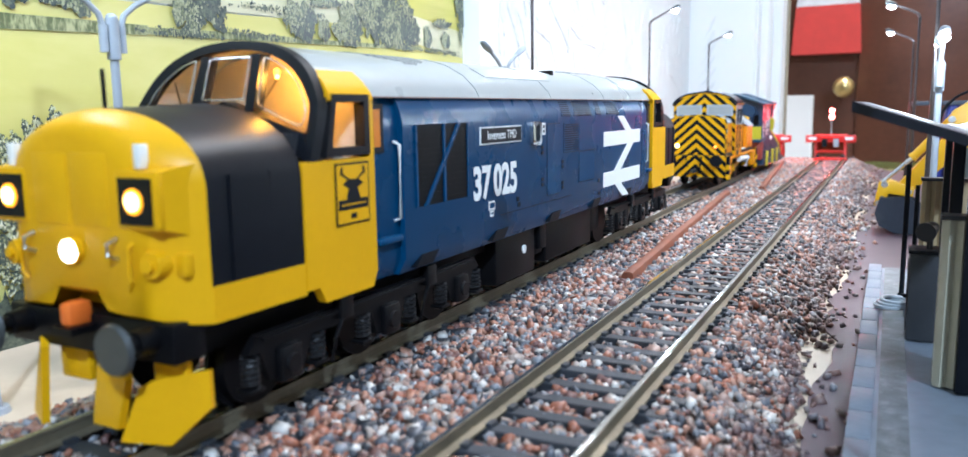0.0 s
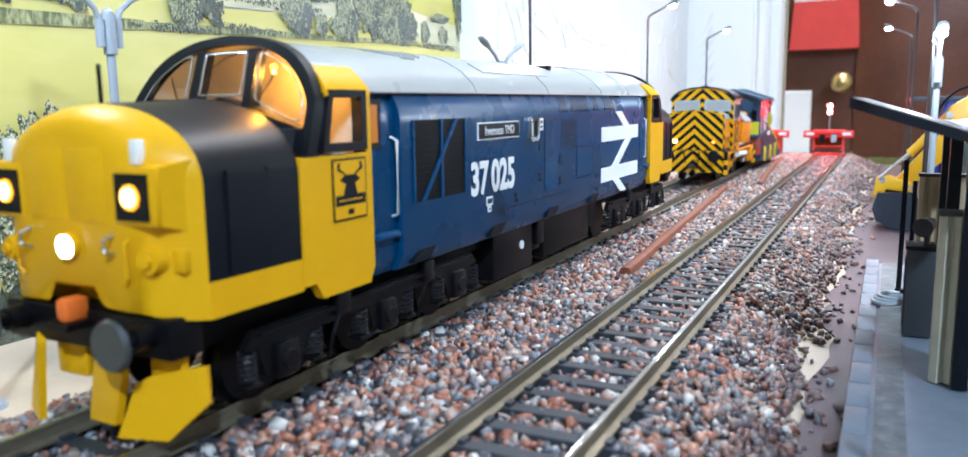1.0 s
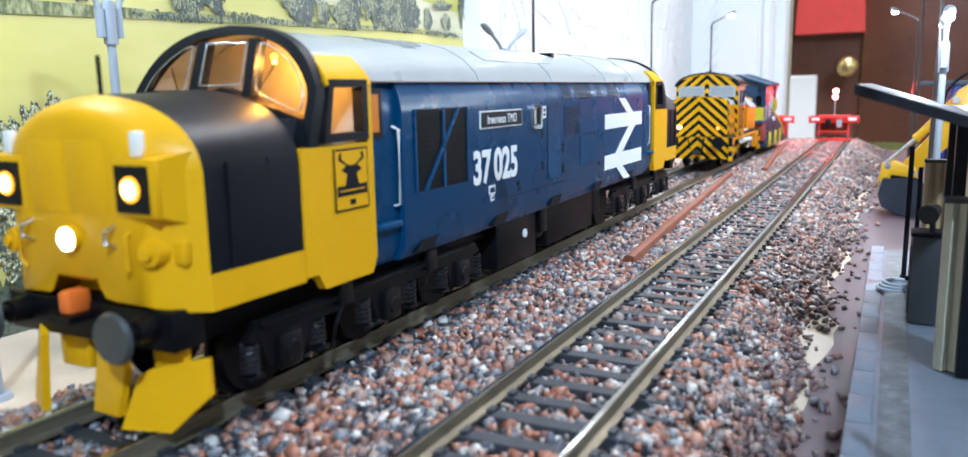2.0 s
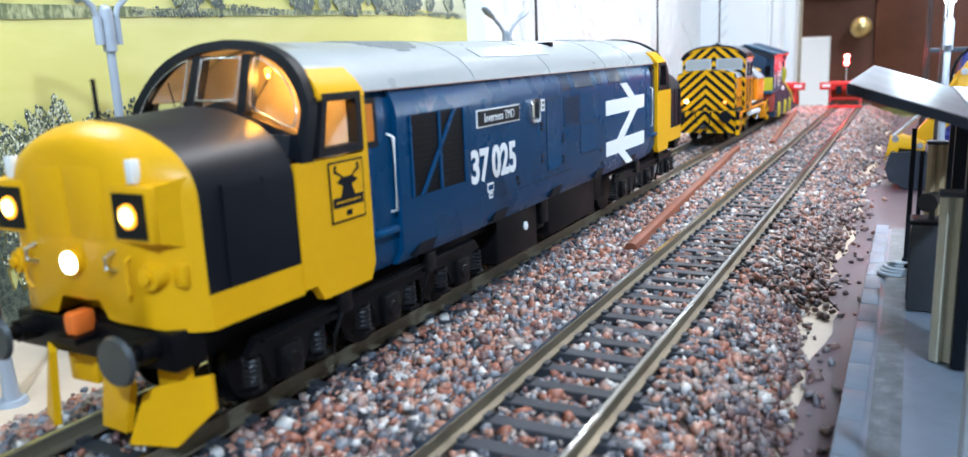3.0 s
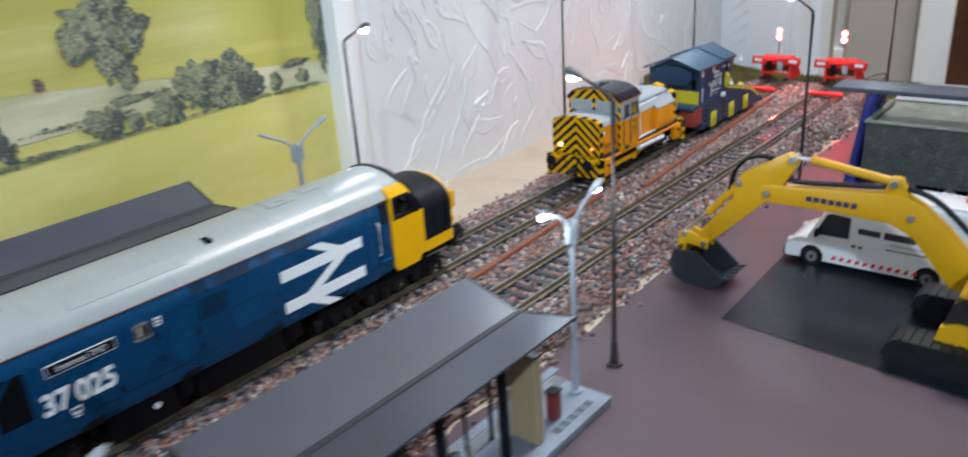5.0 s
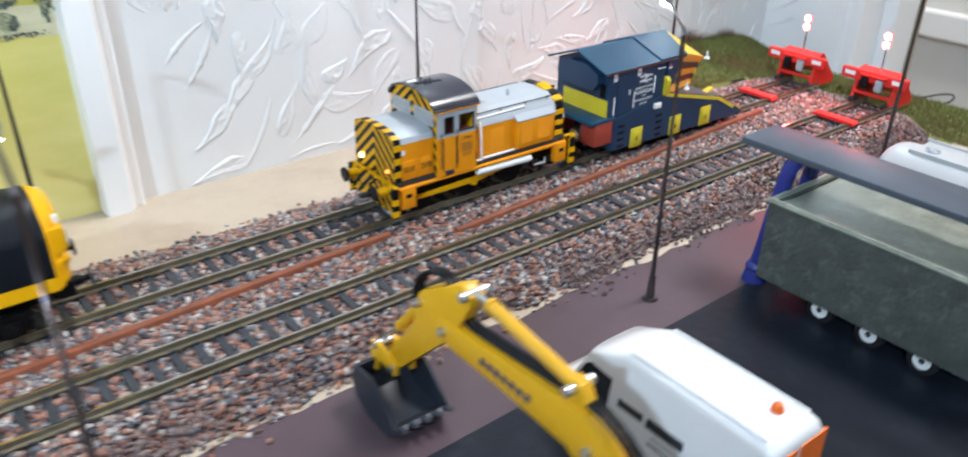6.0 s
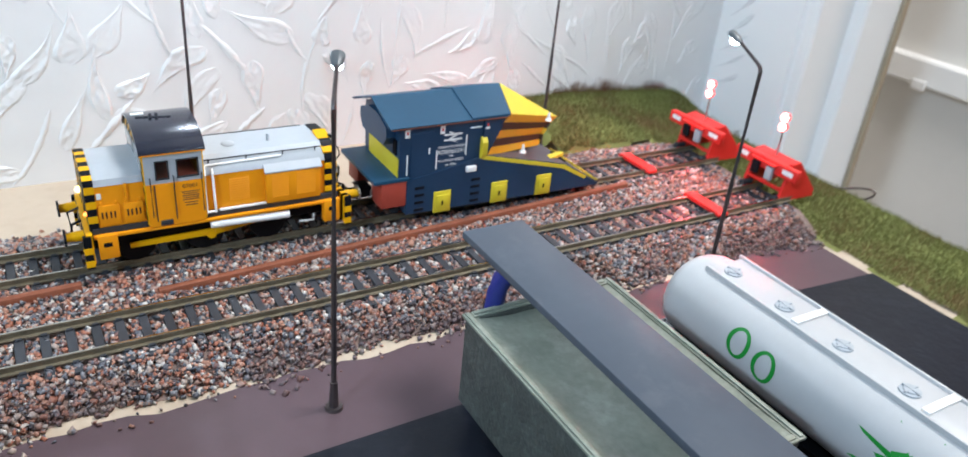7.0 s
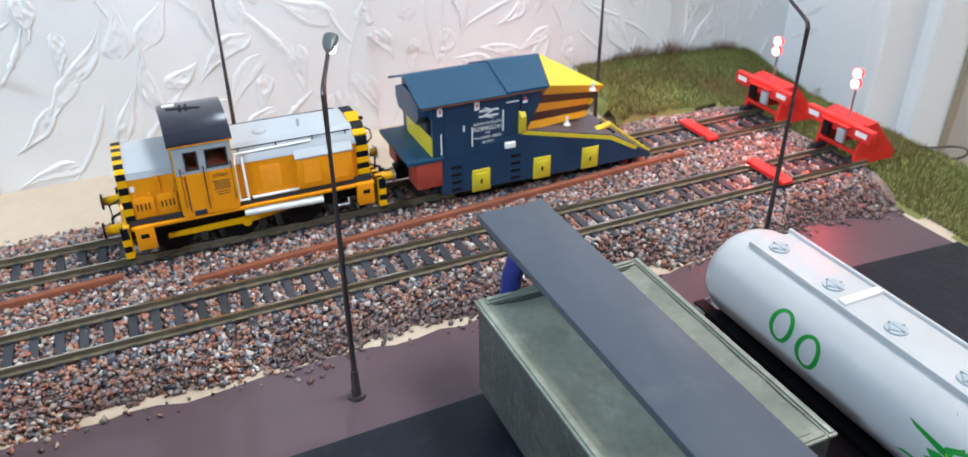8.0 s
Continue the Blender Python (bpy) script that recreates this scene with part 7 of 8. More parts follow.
b = B(); cyl(b, (-0.1, -0.2, 0.36), (0.05, 0.2, 0.42), 0.2, 0.12, 16); part("horn", b, M_DARKGREY, ob)
ob = thing("hose_coil", "coiled grey hose lying on the platform", "hose", (4.15, 16.1, PZ))
b = B(); tube(b, [(0.32 * math.cos(a) + 0.003 * i, 0.4 * math.sin(a), 0.06 + 0.0035 * i) for i, a in enumerate([i * 2 * math.pi / 20 for i in range(62)])], 0.05, 7)
part("coil", b, M_GREY, ob)
ob = thing("postbox", "small dark red box standing on the platform", "box", (5.35, 19.6, PZ))
b = B(); box(b, -0.16, 0.16, -0.2, 0.2, 0, 0.95, 0.04); part("body", b, mat("dark_red_paint", (0.16, 0.015, 0.015), 0.4), ob)
b = B(); box(b, -0.18, 0.18, -0.22, 0.22, 0.95, 1.02, 0.02); part("lid", b, M_BLK, ob)

# ---- buffer stops ----
STOPY = 65.25
def buffer_stop(x):
    ob = thing("buffer_stop", "bright red buffer stop with two lit red lamps", "buffer stop", (x - 0.3, STOPY, 0), 0, "buffer stops")
    b = B(); box(b, -1.85, 1.85, -0.25, 0.1, 1.05, 1.62, 0.04)
    beam = part("beam", b, M_RED, ob, "red beam")
    for s in (-1, 1):
        b = B(); box(b, min(s * 1.05, s * 1.65), max(s * 1.05, s * 1.65), -0.265, -0.24, 1.25, 1.48)
        part("white_mark", b, M_WHITE, beam)
        b = B(); prism(b, [(-0.1, -0.2), (0.25, 1.6), (0.8, 1.68), (2.3, 0.1), (2.3, -0.25)], "x", min(s * 1.0, s * 1.15), max(s * 1.0, s * 1.15))
        part("side_plate", b, M_RED, ob, "red sloping side plate")
        b = B(); box(b, s * 0.95 - 0.14, s * 0.95 + 0.14, -0.35, 0.3, -0.22, 0.06, 0.04)
        part("foot_clamp", b, M_DARKGREY, ob)
        b = B(); box(b, min(s * 0.22, s * 0.62), max(s * 0.22, s * 0.62), -0.42, -0.24, 0.7, 1.32, 0.03)
        part("buffer_pad", b, M_BLK if s < 0 else M_GREY, ob)
    b = B(); box(b, -0.75, 0.75, -0.45, 0.2, 1.4, 1.5, 0.02); box(b, -1.05, 1.05, -0.02, 0.1, 0.25, 0.42, 0.02); box(b, -1.1, 1.1, 0.7, 0.95, 1.42, 1.62, 0.03)
    part("cross_member", b, M_RED, ob)
    b = B(); prism(b, [(0.1, 1.6), (0.8, 1.66), (2.2, 0.2), (2.2, 0.05), (0.1, 1.45)], "x", -1.0, 1.0)
    part("back_plate", b, M_RED, ob)
    b = B(); cyl(b, (0, 0.4, 1.6), (0, 0.4, 3.1), 0.045, 0.045, 10)
    post = part("lamp_post", b, M_SILVER, ob, "thin grey lamp post")
    for z in (3.08, 3.54):
        # Case glows and both pieces are enlarged to imitate the red halo.
        b = B(); cyl(b, (0, 0.28, z), (0, 0.46, z), 0.23, 0.19, 16)
        part("lamp_case", b, M_REDGLOW, post, "red lamp case, glowing in place of the lamp's halo")
        b = B(); ball(b, (0, 0.27, z), 0.2, 14, 8, (1, 0.7, 1))
        part("red_lamp", b, M_LEDR, post, "lit red lamp")
    red = lamp("red_lamp_light", "SPOT", (x - 0.3, STOPY - 0.1, 3.35), 0.17, (1.0, 0.03, 0.025), 0.002, (x, 58.0, -0.5))
    red.data.spot_size, red.data.spot_blend = radians(145), 0.8
    return ob

buffer_stop(TRACK1)
buffer_stop(0.0)
for x in (TRACK1, 0.0):
    b = B(); prism(b, [(-1.15, 0.0), (-1.0, 0.05), (1.0, 0.05), (1.15, 0.0), (1.15, -0.12), (-1.15, -0.12)], "y", -0.28, 0.28)
    ob = thing("red_crossing_strip", "flat red plastic strip laid across the rails", "marker strip", (x, 61.3, 0.02), 0, "red strips")
    part("strip", b, M_RED, ob)

# ---- van ----
def wheel_at(parent, x, y, z, r_, w, axis="y", rim=M_SILVER):
    d = {"y": Vector((0, w, 0)), "x": Vector((w, 0, 0))}[axis]
    c = Vector((x, y, z))
    b = B(); cyl(b, c - d / 2, c + d / 2, r_, r_, 24)
    wh = part("wheel", b, M_TYRE, parent)
    b = B(); cyl(b, c - d * 0.53, c + d * 0.53, r_ * 0.6, r_ * 0.6, 18)
    part("rim", b, rim, wh)
    b = B(); cyl(b, c - d * 0.56, c + d * 0.56, r_ * 0.2, r_ * 0.2, 10)
    part("hub", b, M_DARKGREY, wh)

van = thing("panel_van", "white model panel van with red sill stripes parked on the yard", "van", (6.2, 36.3, FZ), 0)
W = 1.22
def vsec(x, zt, wt, zb=0.28):
    # the side leans in from the waist and turns over into the roof in a rounded edge
    low, d = min(zt - 0.03, 1.2), 0.3 if zt > 1.6 else 0.02
    edge = W - (W - wt) * (zt - d - low) / (zt - low)
    half = [(W, zb), (W, low), (edge, zt - d), (edge - d * 0.1, zt - d * 0.55), (edge - d * 0.4, zt - d * 0.2), (edge - d, zt), (0.3, zt + d * 0.12)]
    return [(x, -y, z) for y, z in half] + [(x, y, z) for y, z in reversed(half)]
b = B()
loft(b, [vsec(0.05, 0.75, 0.95, 0.3), vsec(0.15, 0.95, 1.0), vsec(0.6, 1.22, 1.02), vsec(1.0, 1.34, 1.02), vsec(1.75, 2.72, 0.98), vsec(2.3, 2.95, 0.98), vsec(3.0, 3.26, 0.96), vsec(4.5, 3.3, 0.96), vsec(7.45, 3.28, 0.96), vsec(7.62, 3.22, 0.95), vsec(7.75, 3.05, 0.94)])
vb = part("body", b, M_VANWHITE, van, "glossy white van body", smooth=40)
b = B(); loft(b, [[(x, y, z) for y, z in ((-w, z0), (w, z0))] + [(x + 0.02, y, z) for y, z in ((w, z0 + 0.02), (-w, z0 + 0.02))] for x, w, z0 in ((1.08, 0.92, 1.5), (1.68, 0.9, 2.6))])
part("windscreen", b, M_DARKGLASS, van, "dark windscreen")
for s in (-1, 1):
    b = B(); prism(b, [(1.3, 1.45), (2.75, 1.45), (2.75, 2.35), (1.9, 2.4), (1.72, 2.3)], "y", min(s * 1.06, s * 1.235), max(s * 1.06, s * 1.235))
    bmesh.ops.rotate(b, cent=(2, s * 1.2, 1.3), matrix=Matrix.Rotation(radians(s * 8.0), 3, "X"), verts=b.verts)
    part("side_window", b, M_DARKGLASS, van, "dark cab side window")
    b = B()
    prism(b, rect(1.95, 7.5, 0.3, 0.31), "y", min(s * 1.2, s * 1.23), max(s * 1.2, s * 1.23))
    part("sill", b, M_VANWHITE, van)
    for i in range(11):
        x = 2.1 + i * 0.33
        b = B(); prism(b, [(x, 0.42), (x + 0.16, 0.42), (x + 0.24, 0.6), (x + 0.08, 0.6)], "y", min(s * 1.2, s * 1.232), max(s * 1.2, s * 1.232))
        part("sill_stripe", b, M_RED, van)
    for x0, x1, z0, z1, m in ((3.1, 4.0, 1.75, 1.98, M_DARKGREY), (4.15, 5.4, 1.72, 2.0, M_DARKGREY), (4.4, 5.9, 1.5, 1.56, M_GREY), (4.3, 6.2, 1.3, 1.34, M_BLK)):
        b = B(); prism(b, rect(x0, x1, z0, z1), "y", min(s * 1.2, s * 1.236), max(s * 1.2, s * 1.236))
        bmesh.ops.rotate(b, cent=(2, s * 1.22, 1.2), matrix=Matrix.Rotation(radians(s * 7.0), 3, "X"), verts=b.verts)
        part("print_bar", b, m, van, "plain dark print bar")
    b = B(); box(b, 2.9, 3.05, min(s * 1.2, s * 1.24), max(s * 1.2, s * 1.24), 1.15, 1.25); box(b, 3.2, 3.35, min(s * 1.2, s * 1.24), max(s * 1.2, s * 1.24), 1.15, 1.25)
    part("door_handle", b, M_DARKGREY, van)
    b = B(); box(b, 1.35, 1.5, min(s * 1.2, s * 1.5), max(s * 1.2, s * 1.5), 1.4, 1.75, 0.04)
    part("mirror", b, M_BLK, van)
    b = B(); box(b, 0.06, 0.3, s * 0.95 - 0.2, s * 0.95 + 0.2, 0.75, 1.0, 0.05)
    part("headlight", b, M_SILVER, van)
    for x in (1.25, 6.0):
        wheel_at(van, x, s * 1.05, 0.4, 0.4, 0.36)
        b = B(); cyl(b, (x, s * 1.15, 0.42), (x, s * 1.228, 0.42), 0.5, 0.5, 24)
        part("wheel_arch", b, M_BLK, van)
b = B(); box(b, -0.08, 0.25, -1.15, 1.15, 0.2, 0.62, 0.08)
part("bumper", b, M_DARKGREY, van, "dark grey bumper")
b = B()
for i in range(5):
    box(b, 3.1, 7.4, -0.8 + i * 0.4 - 0.03, -0.8 + i * 0.4 + 0.03, 3.27, 3.32)
part("roof_rib", b, M_VANWHITE, van)
for s in (-1, 1):
    b = B(); box(b, 7.7, 7.79, min(s * 0.1, s * 1.1), max(s * 0.1, s * 1.1), 0.5, 2.9)
    part("rear_panel", b, M_ORANGEHOOK, van, "orange rear door panel")
b = B(); cyl(b, (6.9, 0.2, 3.28), (6.9, 0.2, 3.4), 0.16, 0.16, 16); ball(b, (6.9, 0.2, 3.42), 0.14, 14, 8)
part("beacon", b, M_ORANGEHOOK, van, "orange roof beacon")
for o in van.children_recursive:
    if o.type == "MESH":
        for v in o.data.vertices:
            v.co.x = 7.5 * U + (v.co.x - 7.5 * U) * 0.93

# ---- excavator ----
ex = thing("excavator", "yellow model excavator with its bucket resting on the yard", "excavator", (0, 31.65, FZ))
def exz(z):
    return z - FZ
def plate(name, pts, y0, y1, m, label="", chamfer=0.05):
    b = B(); prism(b, [(x, exz(z)) for x, z in pts], "y", y0, y1)
    bmesh.ops.recalc_face_normals(b, faces=b.faces)
    bmesh.ops.bevel(b, geom=list(b.edges), offset=chamfer, segments=2, affect="EDGES", profile=0.5, clamp_overlap=True)
    return part(name, b, m, ex, label)
M_BUCKET = mat("blue_grey_bucket_paint", (0.022, 0.026, 0.036), 0.42, vary=0.25, spec=0.35, wear=(0.1, 0.1, 0.1), wear_amount=0.25)
outer = [(3.72, 0.35), (3.55, -0.3), (3.72, -0.78), (4.3, -1.06), (5.35, -1.1), (5.95, -0.62)]
inner = [(5.8, -0.56), (5.25, -0.95), (4.35, -0.92), (3.86, -0.7), (3.7, -0.28), (3.86, 0.35)]
b = B(); prism(b, [(x, exz(z)) for x, z in outer + inner], "y", -0.95, 0.8)
bucket = part("bucket", b, M_BUCKET, ex, "blue grey digging bucket")
for s in (-0.97, 0.74):
    b = B(); prism(b, [(x, exz(z)) for x, z in outer + [(5.1, 0.1), (4.7, 0.42)]], "y", s, s + 0.08)
    part("cheek_plate", b, M_BUCKET, bucket)
for i in range(5):
    b = B(); prism(b, [(5.75, exz(-0.74)), (5.86, exz(-0.5)), (6.25, exz(-0.42))], "y", -0.92 + i * 0.38, -0.76 + i * 0.38)
    part("bucket_tooth", b, M_BUCKET, bucket)
for y0 in (-0.34, 0.2):
    plate("bucket_link", [(3.5, -0.05), (3.9, -0.05), (4.0, 0.45), (4.9, 0.35), (4.9, 0.72), (4.1, 0.98), (3.65, 0.9)], y0, y0 + 0.14, M_DIGGER, "yellow bucket link", 0.02)
stick = plate("stick", [(4.3, 0.8), (4.45, 0.5), (4.8, 0.48), (7.1, 2.75), (7.45, 2.95), (7.75, 3.6), (8.15, 4.3), (8.22, 4.6), (7.85, 4.8), (6.5, 4.02), (6.1, 3.75), (5.85, 3.3), (5.8, 2.7)], -0.22, 0.22, M_DIGGER, "yellow dipper arm")
plate("boom", [(6.85, 3.3), (6.95, 2.85), (7.4, 2.78), (9.6, 2.82), (11.5, 2.75), (12.3, 2.35), (13.0, 1.5), (13.6, 0.8), (14.3, 0.7), (14.65, 1.15), (14.15, 2.0), (13.28, 2.9), (12.5, 3.55), (11.9, 3.86), (10.6, 3.78), (8.2, 3.55), (7.1, 3.5)], -0.26, 0.26, M_DIGGER, "yellow boom")
for k in range(7):
    b = B(); box(b, 8.62 + k * 0.26, 8.82 + k * 0.26, -0.268, -0.25, exz(3.2) - 0.1, exz(3.2) + 0.1)
    part("print_bar", b, mat("dark_blue_print", (0.02, 0.03, 0.1), 0.5), ex, "plain dark blue print bar")
def ram(p, q, rod, r_=0.15):
    """A hydraulic ram: yellow cylinder from p to q with a bright rod on to rod."""
    P, Q, E = [Vector((x, 0, exz(z))) for x, z in (p, q, rod)]
    b = B(); cyl(b, P, Q, r_, r_, 16); cyl(b, Q, Q + (E - Q).normalized() * 0.12, r_ * 1.12, r_ * 1.12, 16)
    body_ = part("ram", b, M_DIGGER, ex)
    b = B(); cyl(b, Q, E, r_ * 0.5, r_ * 0.5, 12)
    part("ram_rod", b, M_SILVER, body_, "bright ram rod")
ram((6.1, 3.45), (4.85, 1.95), (3.75, 0.85), 0.16)
ram((11.45, 4.22), (8.75, 4.6), (8.05, 4.62), 0.16)
plate("ram_lug", [(11.15, 3.8), (12.0, 3.85), (11.7, 4.4), (11.35, 4.42)], -0.16, 0.16, M_DIGGER, "", 0.03)
for x, z in ((3.68, 0.05), (3.85, 0.82), (4.72, 0.55), (7.15, 3.15), (8.02, 4.58), (12.15, 3.1), (6.05, 3.4), (11.5, 4.22)):
    b = B(); cyl(b, (x, -0.36, exz(z)), (x, 0.36, exz(z)), 0.13, 0.13, 14); cyl(b, (x, -0.39, exz(z)), (x, 0.39, exz(z)), 0.07, 0.07, 10)
    part("pivot_pin", b, M_SILVER, ex)
for k in (0.0, 0.13, 0.26):
    b = B(); tube(b, [(x, -0.1 + k, exz(z)) for x, z in smooth_line([(5.6, 2.9), (5.75, 3.75), (6.3, 4.35), (7.0, 4.5), (7.5, 4.15), (7.8, 3.75), (8.6, 3.72), (10.6, 3.92), (11.9, 4.03), (12.8, 3.75), (13.7, 3.0), (14.6, 2.1)], 3)], 0.055, 6)
    part("hydraulic_hose", b, M_BLK, ex)
for s in (-1, 1):
    yb = s * 1.95 - 0.7
    n = 26
    b = B()
    def loop(r_):
        pts = []
        for i in range(n):
            a = math.pi / 2 + math.pi * i / (n - 1)
            pts.append((12.95 + r_ * math.cos(a), 0.55 + r_ * math.sin(a)))
        for i in range(n):
            a = -math.pi / 2 + math.pi * i / (n - 1)
            pts.append((19.2 + r_ * math.cos(a), 0.55 + r_ * math.sin(a)))
        return pts
    prism(b, loop(0.5), "y", yb - 0.5, yb + 0.5)
    trk = part("crawler_track", b, M_TYRE, ex, "black crawler track")
    b = B(); box(b, -0.13, 0.13, -0.56, 0.56, 0, 0.07)
    sh_ = part("track_shoe", b, M_TYRE, trk)
    sh_.matrix_basis = pose(13.0 * U, yb * U, 1.04 * U)
    for i in range(1, 21):
        copy_part(sh_, trk, pose((13.0 + i * 0.31) * U, yb * U, 1.04 * U))
    for i in range(5):
        a = math.pi / 2 + math.pi * (i + 0.5) / 5
        copy_part(sh_, trk, pose((12.95 + 0.5 * math.cos(a)) * U, yb * U, (0.55 + 0.5 * math.sin(a)) * U, 0, 90 - math.degrees(a), 0))
    for x in (13.2, 14.4, 15.6, 16.8, 18.0, 19.2):
        b = B(); cyl(b, (x, yb - 0.56, 0.5), (x, yb + 0.56, 0.5), 0.3, 0.3, 16)
        part("track_roller", b, M_TYRE, trk)
b = B(); box(b, 14.0, 18.4, -2.2, 0.8, 0.4, 0.95, 0.1); cyl(b, (16, -0.7, 0.9), (16, -0.7, 1.2), 1.4, 1.4, 28)
part("undercarriage", b, M_TYRE, ex)
b = B(); prism(b, [(13.75, 1.15), (13.95, 0.98), (20.2, 0.98), (20.2, 1.75), (14.3, 1.75), (13.85, 1.6)], "y", -2.62, -2.3)
deck_ = part("deck_skirt", b, M_DIGGER, ex, "yellow skirt of the slewing deck")
b = B(); box(b, 13.95, 20.2, -2.3, 1.2, 1.2, 1.6, 0.08)
part("slewing_deck", b, M_DARKGREY, ex, "dark grey slewing deck")
b = B(); prism(b, [(13.9, 1.6), (20.1, 1.6), (20.1, 2.7), (14.5, 2.7), (14.1, 2.4)], "y", -2.42, 1.1)
part("engine_side", b, mat("dark_brown_engine_side", (0.02, 0.016, 0.015), 0.45, vary=0.3), ex, "dark brown grey engine side")
for k in range(4):
    b = B(); box(b, 15.0 + k * 1.2, 15.9 + k * 1.2, -2.45, -2.42, 1.8, 2.5, 0.01)
    part("side_panel", b, M_DARKGREY, ex)
b = B(); prism(b, [(14.15, 2.66), (20.2, 2.66), (20.2, 3.25), (14.9, 3.25), (14.4, 3.05)], "y", -2.5, 1.2)
bmesh.ops.recalc_face_normals(b, faces=b.faces)
bmesh.ops.bevel(b, geom=list(b.edges), offset=0.12, segments=2, affect="EDGES", profile=0.5, clamp_overlap=True)
part("engine_hood", b, M_DIGGER, ex, "yellow engine hood")
b = B(); box(b, 17.4, 19.4, -2.3, -0.9, 3.1, 5.0, 0.15)
part("operator_cab", b, M_DARKGLASS, ex, "dark glazed operator cab")

# ---- fuel yard: roof on navy posts, tipper trailer, tanker ----
fc = thing("yard_canopy", "slate grey flat canopy roof on navy blue posts", "canopy", (7.0, 46.75, FZ))
b = B(); box(b, -2.05, 14, -1.03, 1.03, 5.02, 5.25, 0.03)
part("roof_board", b, M_PLANK, fc, "flat slate grey roof board")
for x, y, lean in ((-0.65, -0.85, 0.5), (-0.65, 0.75, 0.5), (13.0, -0.85, 0.0)):
    b = B(); tube(b, [(x, y, 0.0), (x, y, 0.5), (x + lean * 0.9, y, 4.2), (x + lean, y + 0.1, 4.7), (x + lean + 0.2, y + 0.2, 5.03)], 0.28, 14)
    cyl(b, (x, y, 0), (x, y, 0.5), 0.45, 0.36, 18); ball(b, (x, y, 0.6), 0.4, 16, 8, (1, 1, 0.6))
    part("post", b, M_NAVY, fc, "navy blue post with a swollen foot")
ct = thing("tipper_trailer", "grey green weathered open-topped trailer body under the canopy", "trailer", (10.72, 47.3, FZ))
cx, cyy, TOP = 3.7, 2.47, 3.92
bodyc = tagged(new("body"), "weathered grey green trailer body")
bodyc.parent = ct
for o in ((-cx, cx, -cyy, -cyy + 0.22), (-cx, cx, cyy - 0.22, cyy), (-cx, -cx + 0.22, -cyy + 0.22, cyy - 0.22), (cx - 0.22, cx, -cyy + 0.22, cyy - 0.22)):
    b = B(); box(b, *o, 0.9, TOP - 0.12)
    part("side_board", b, M_CONT, bodyc)
M_RIM = mat("pale_grey_green_rim", (0.2, 0.225, 0.185), 0.45, vary=0.35, wear=(0.4, 0.42, 0.36), wear_amount=0.5, bump=0.3)
for o in ((-cx - 0.09, cx + 0.09, -cyy - 0.09, -cyy + 0.16), (-cx - 0.09, cx + 0.09, cyy - 0.16, cyy + 0.09), (-cx - 0.09, -cx + 0.16, -cyy + 0.16, cyy - 0.16), (cx - 0.16, cx + 0.09, -cyy + 0.16, cyy - 0.16)):
    b = B(); box(b, o[0], o[1], o[2], o[3], TOP - 0.14, TOP - 0.05, 0.03); box(b, o[0] + 0.06, o[1] - 0.06, o[2] + 0.06, o[3] - 0.06, TOP - 0.05, TOP, 0.015)
    part("rim", b, M_RIM, bodyc)
# the load cover: a shallow sheet that sags towards the middle
b = B()
ny = 14
cover = []
for i in range(25):
    x = -cx + 0.16 + (2 * cx - 0.32) * i / 24
    cover.append([(x, -cyy + 0.16 + (2 * cyy - 0.32) * k / ny, TOP - 0.1 - 0.16 * min(1, 4 * min(k, ny - k) / ny) + 0.025 * noise.noise((x * 1.3, k * 0.4, 5.0))) for k in range(ny + 1)])
loft(b, cover, closed=False)
part("load_cover", b, M_RIM, bodyc, "pale grey green sagging load cover", smooth=60)
b = B(); box(b, -cx - 0.05, -cx, -1.9, 1.9, 1.1, TOP - 0.25, 0.02)
part("tail_door", b, M_CONT, bodyc, "dark grey green tail door")
b = B(); box(b, -cx + 0.3, cx, -1.4, 1.4, 0.5, 0.9); part("chassis", b, M_BLK, ct)
for x in (-1.4, 0.35, 2.1):
    for s in (-1, 1):
        wheel_at(ct, x, s * 1.75, 0.48, 0.48, 0.5, rim=M_WHITE)

tk = thing("fuel_tanker", "white model fuel tanker trailer with green marks", "tanker", (6.45, 54.2, FZ))
R, ZC = 1.45, 2.13
b = B()
rings = []
# Far half of each ring is stretched to fit the outline from the camera.
for x, k in ((-0.3, 0.3), (-0.24, 0.6), (-0.12, 0.8), (0.06, 0.92), (0.28, 0.98), (0.5, 1.0), (11.6, 1.0)):
    rings.append([(x, R * k * math.cos(a) * (1.26 if math.cos(a) > 0 else 1), ZC + R * k * math.sin(a)) for a in [2 * math.pi * i / 48 for i in range(48)]])
loft(b, rings)
tank = part("tank", b, M_TANK, tk, "glossy white rounded tank", smooth=60)
b = B(); box(b, 0.9, 11.5, -0.45, 0.95, ZC + R - 0.4, ZC + R + 0.03, 0.03)
walk_ = part("top_walkway", b, M_TANK, tk, "white top walkway")
for y, h_ in ((-0.5, 0.05), (1.0, 0.12)):
    b = B(); box(b, 0.8, 11.5, y - 0.05, y + 0.05, ZC + R - 0.4, ZC + R + h_, 0.02)
    part("walkway_edge", b, M_TANK, walk_)
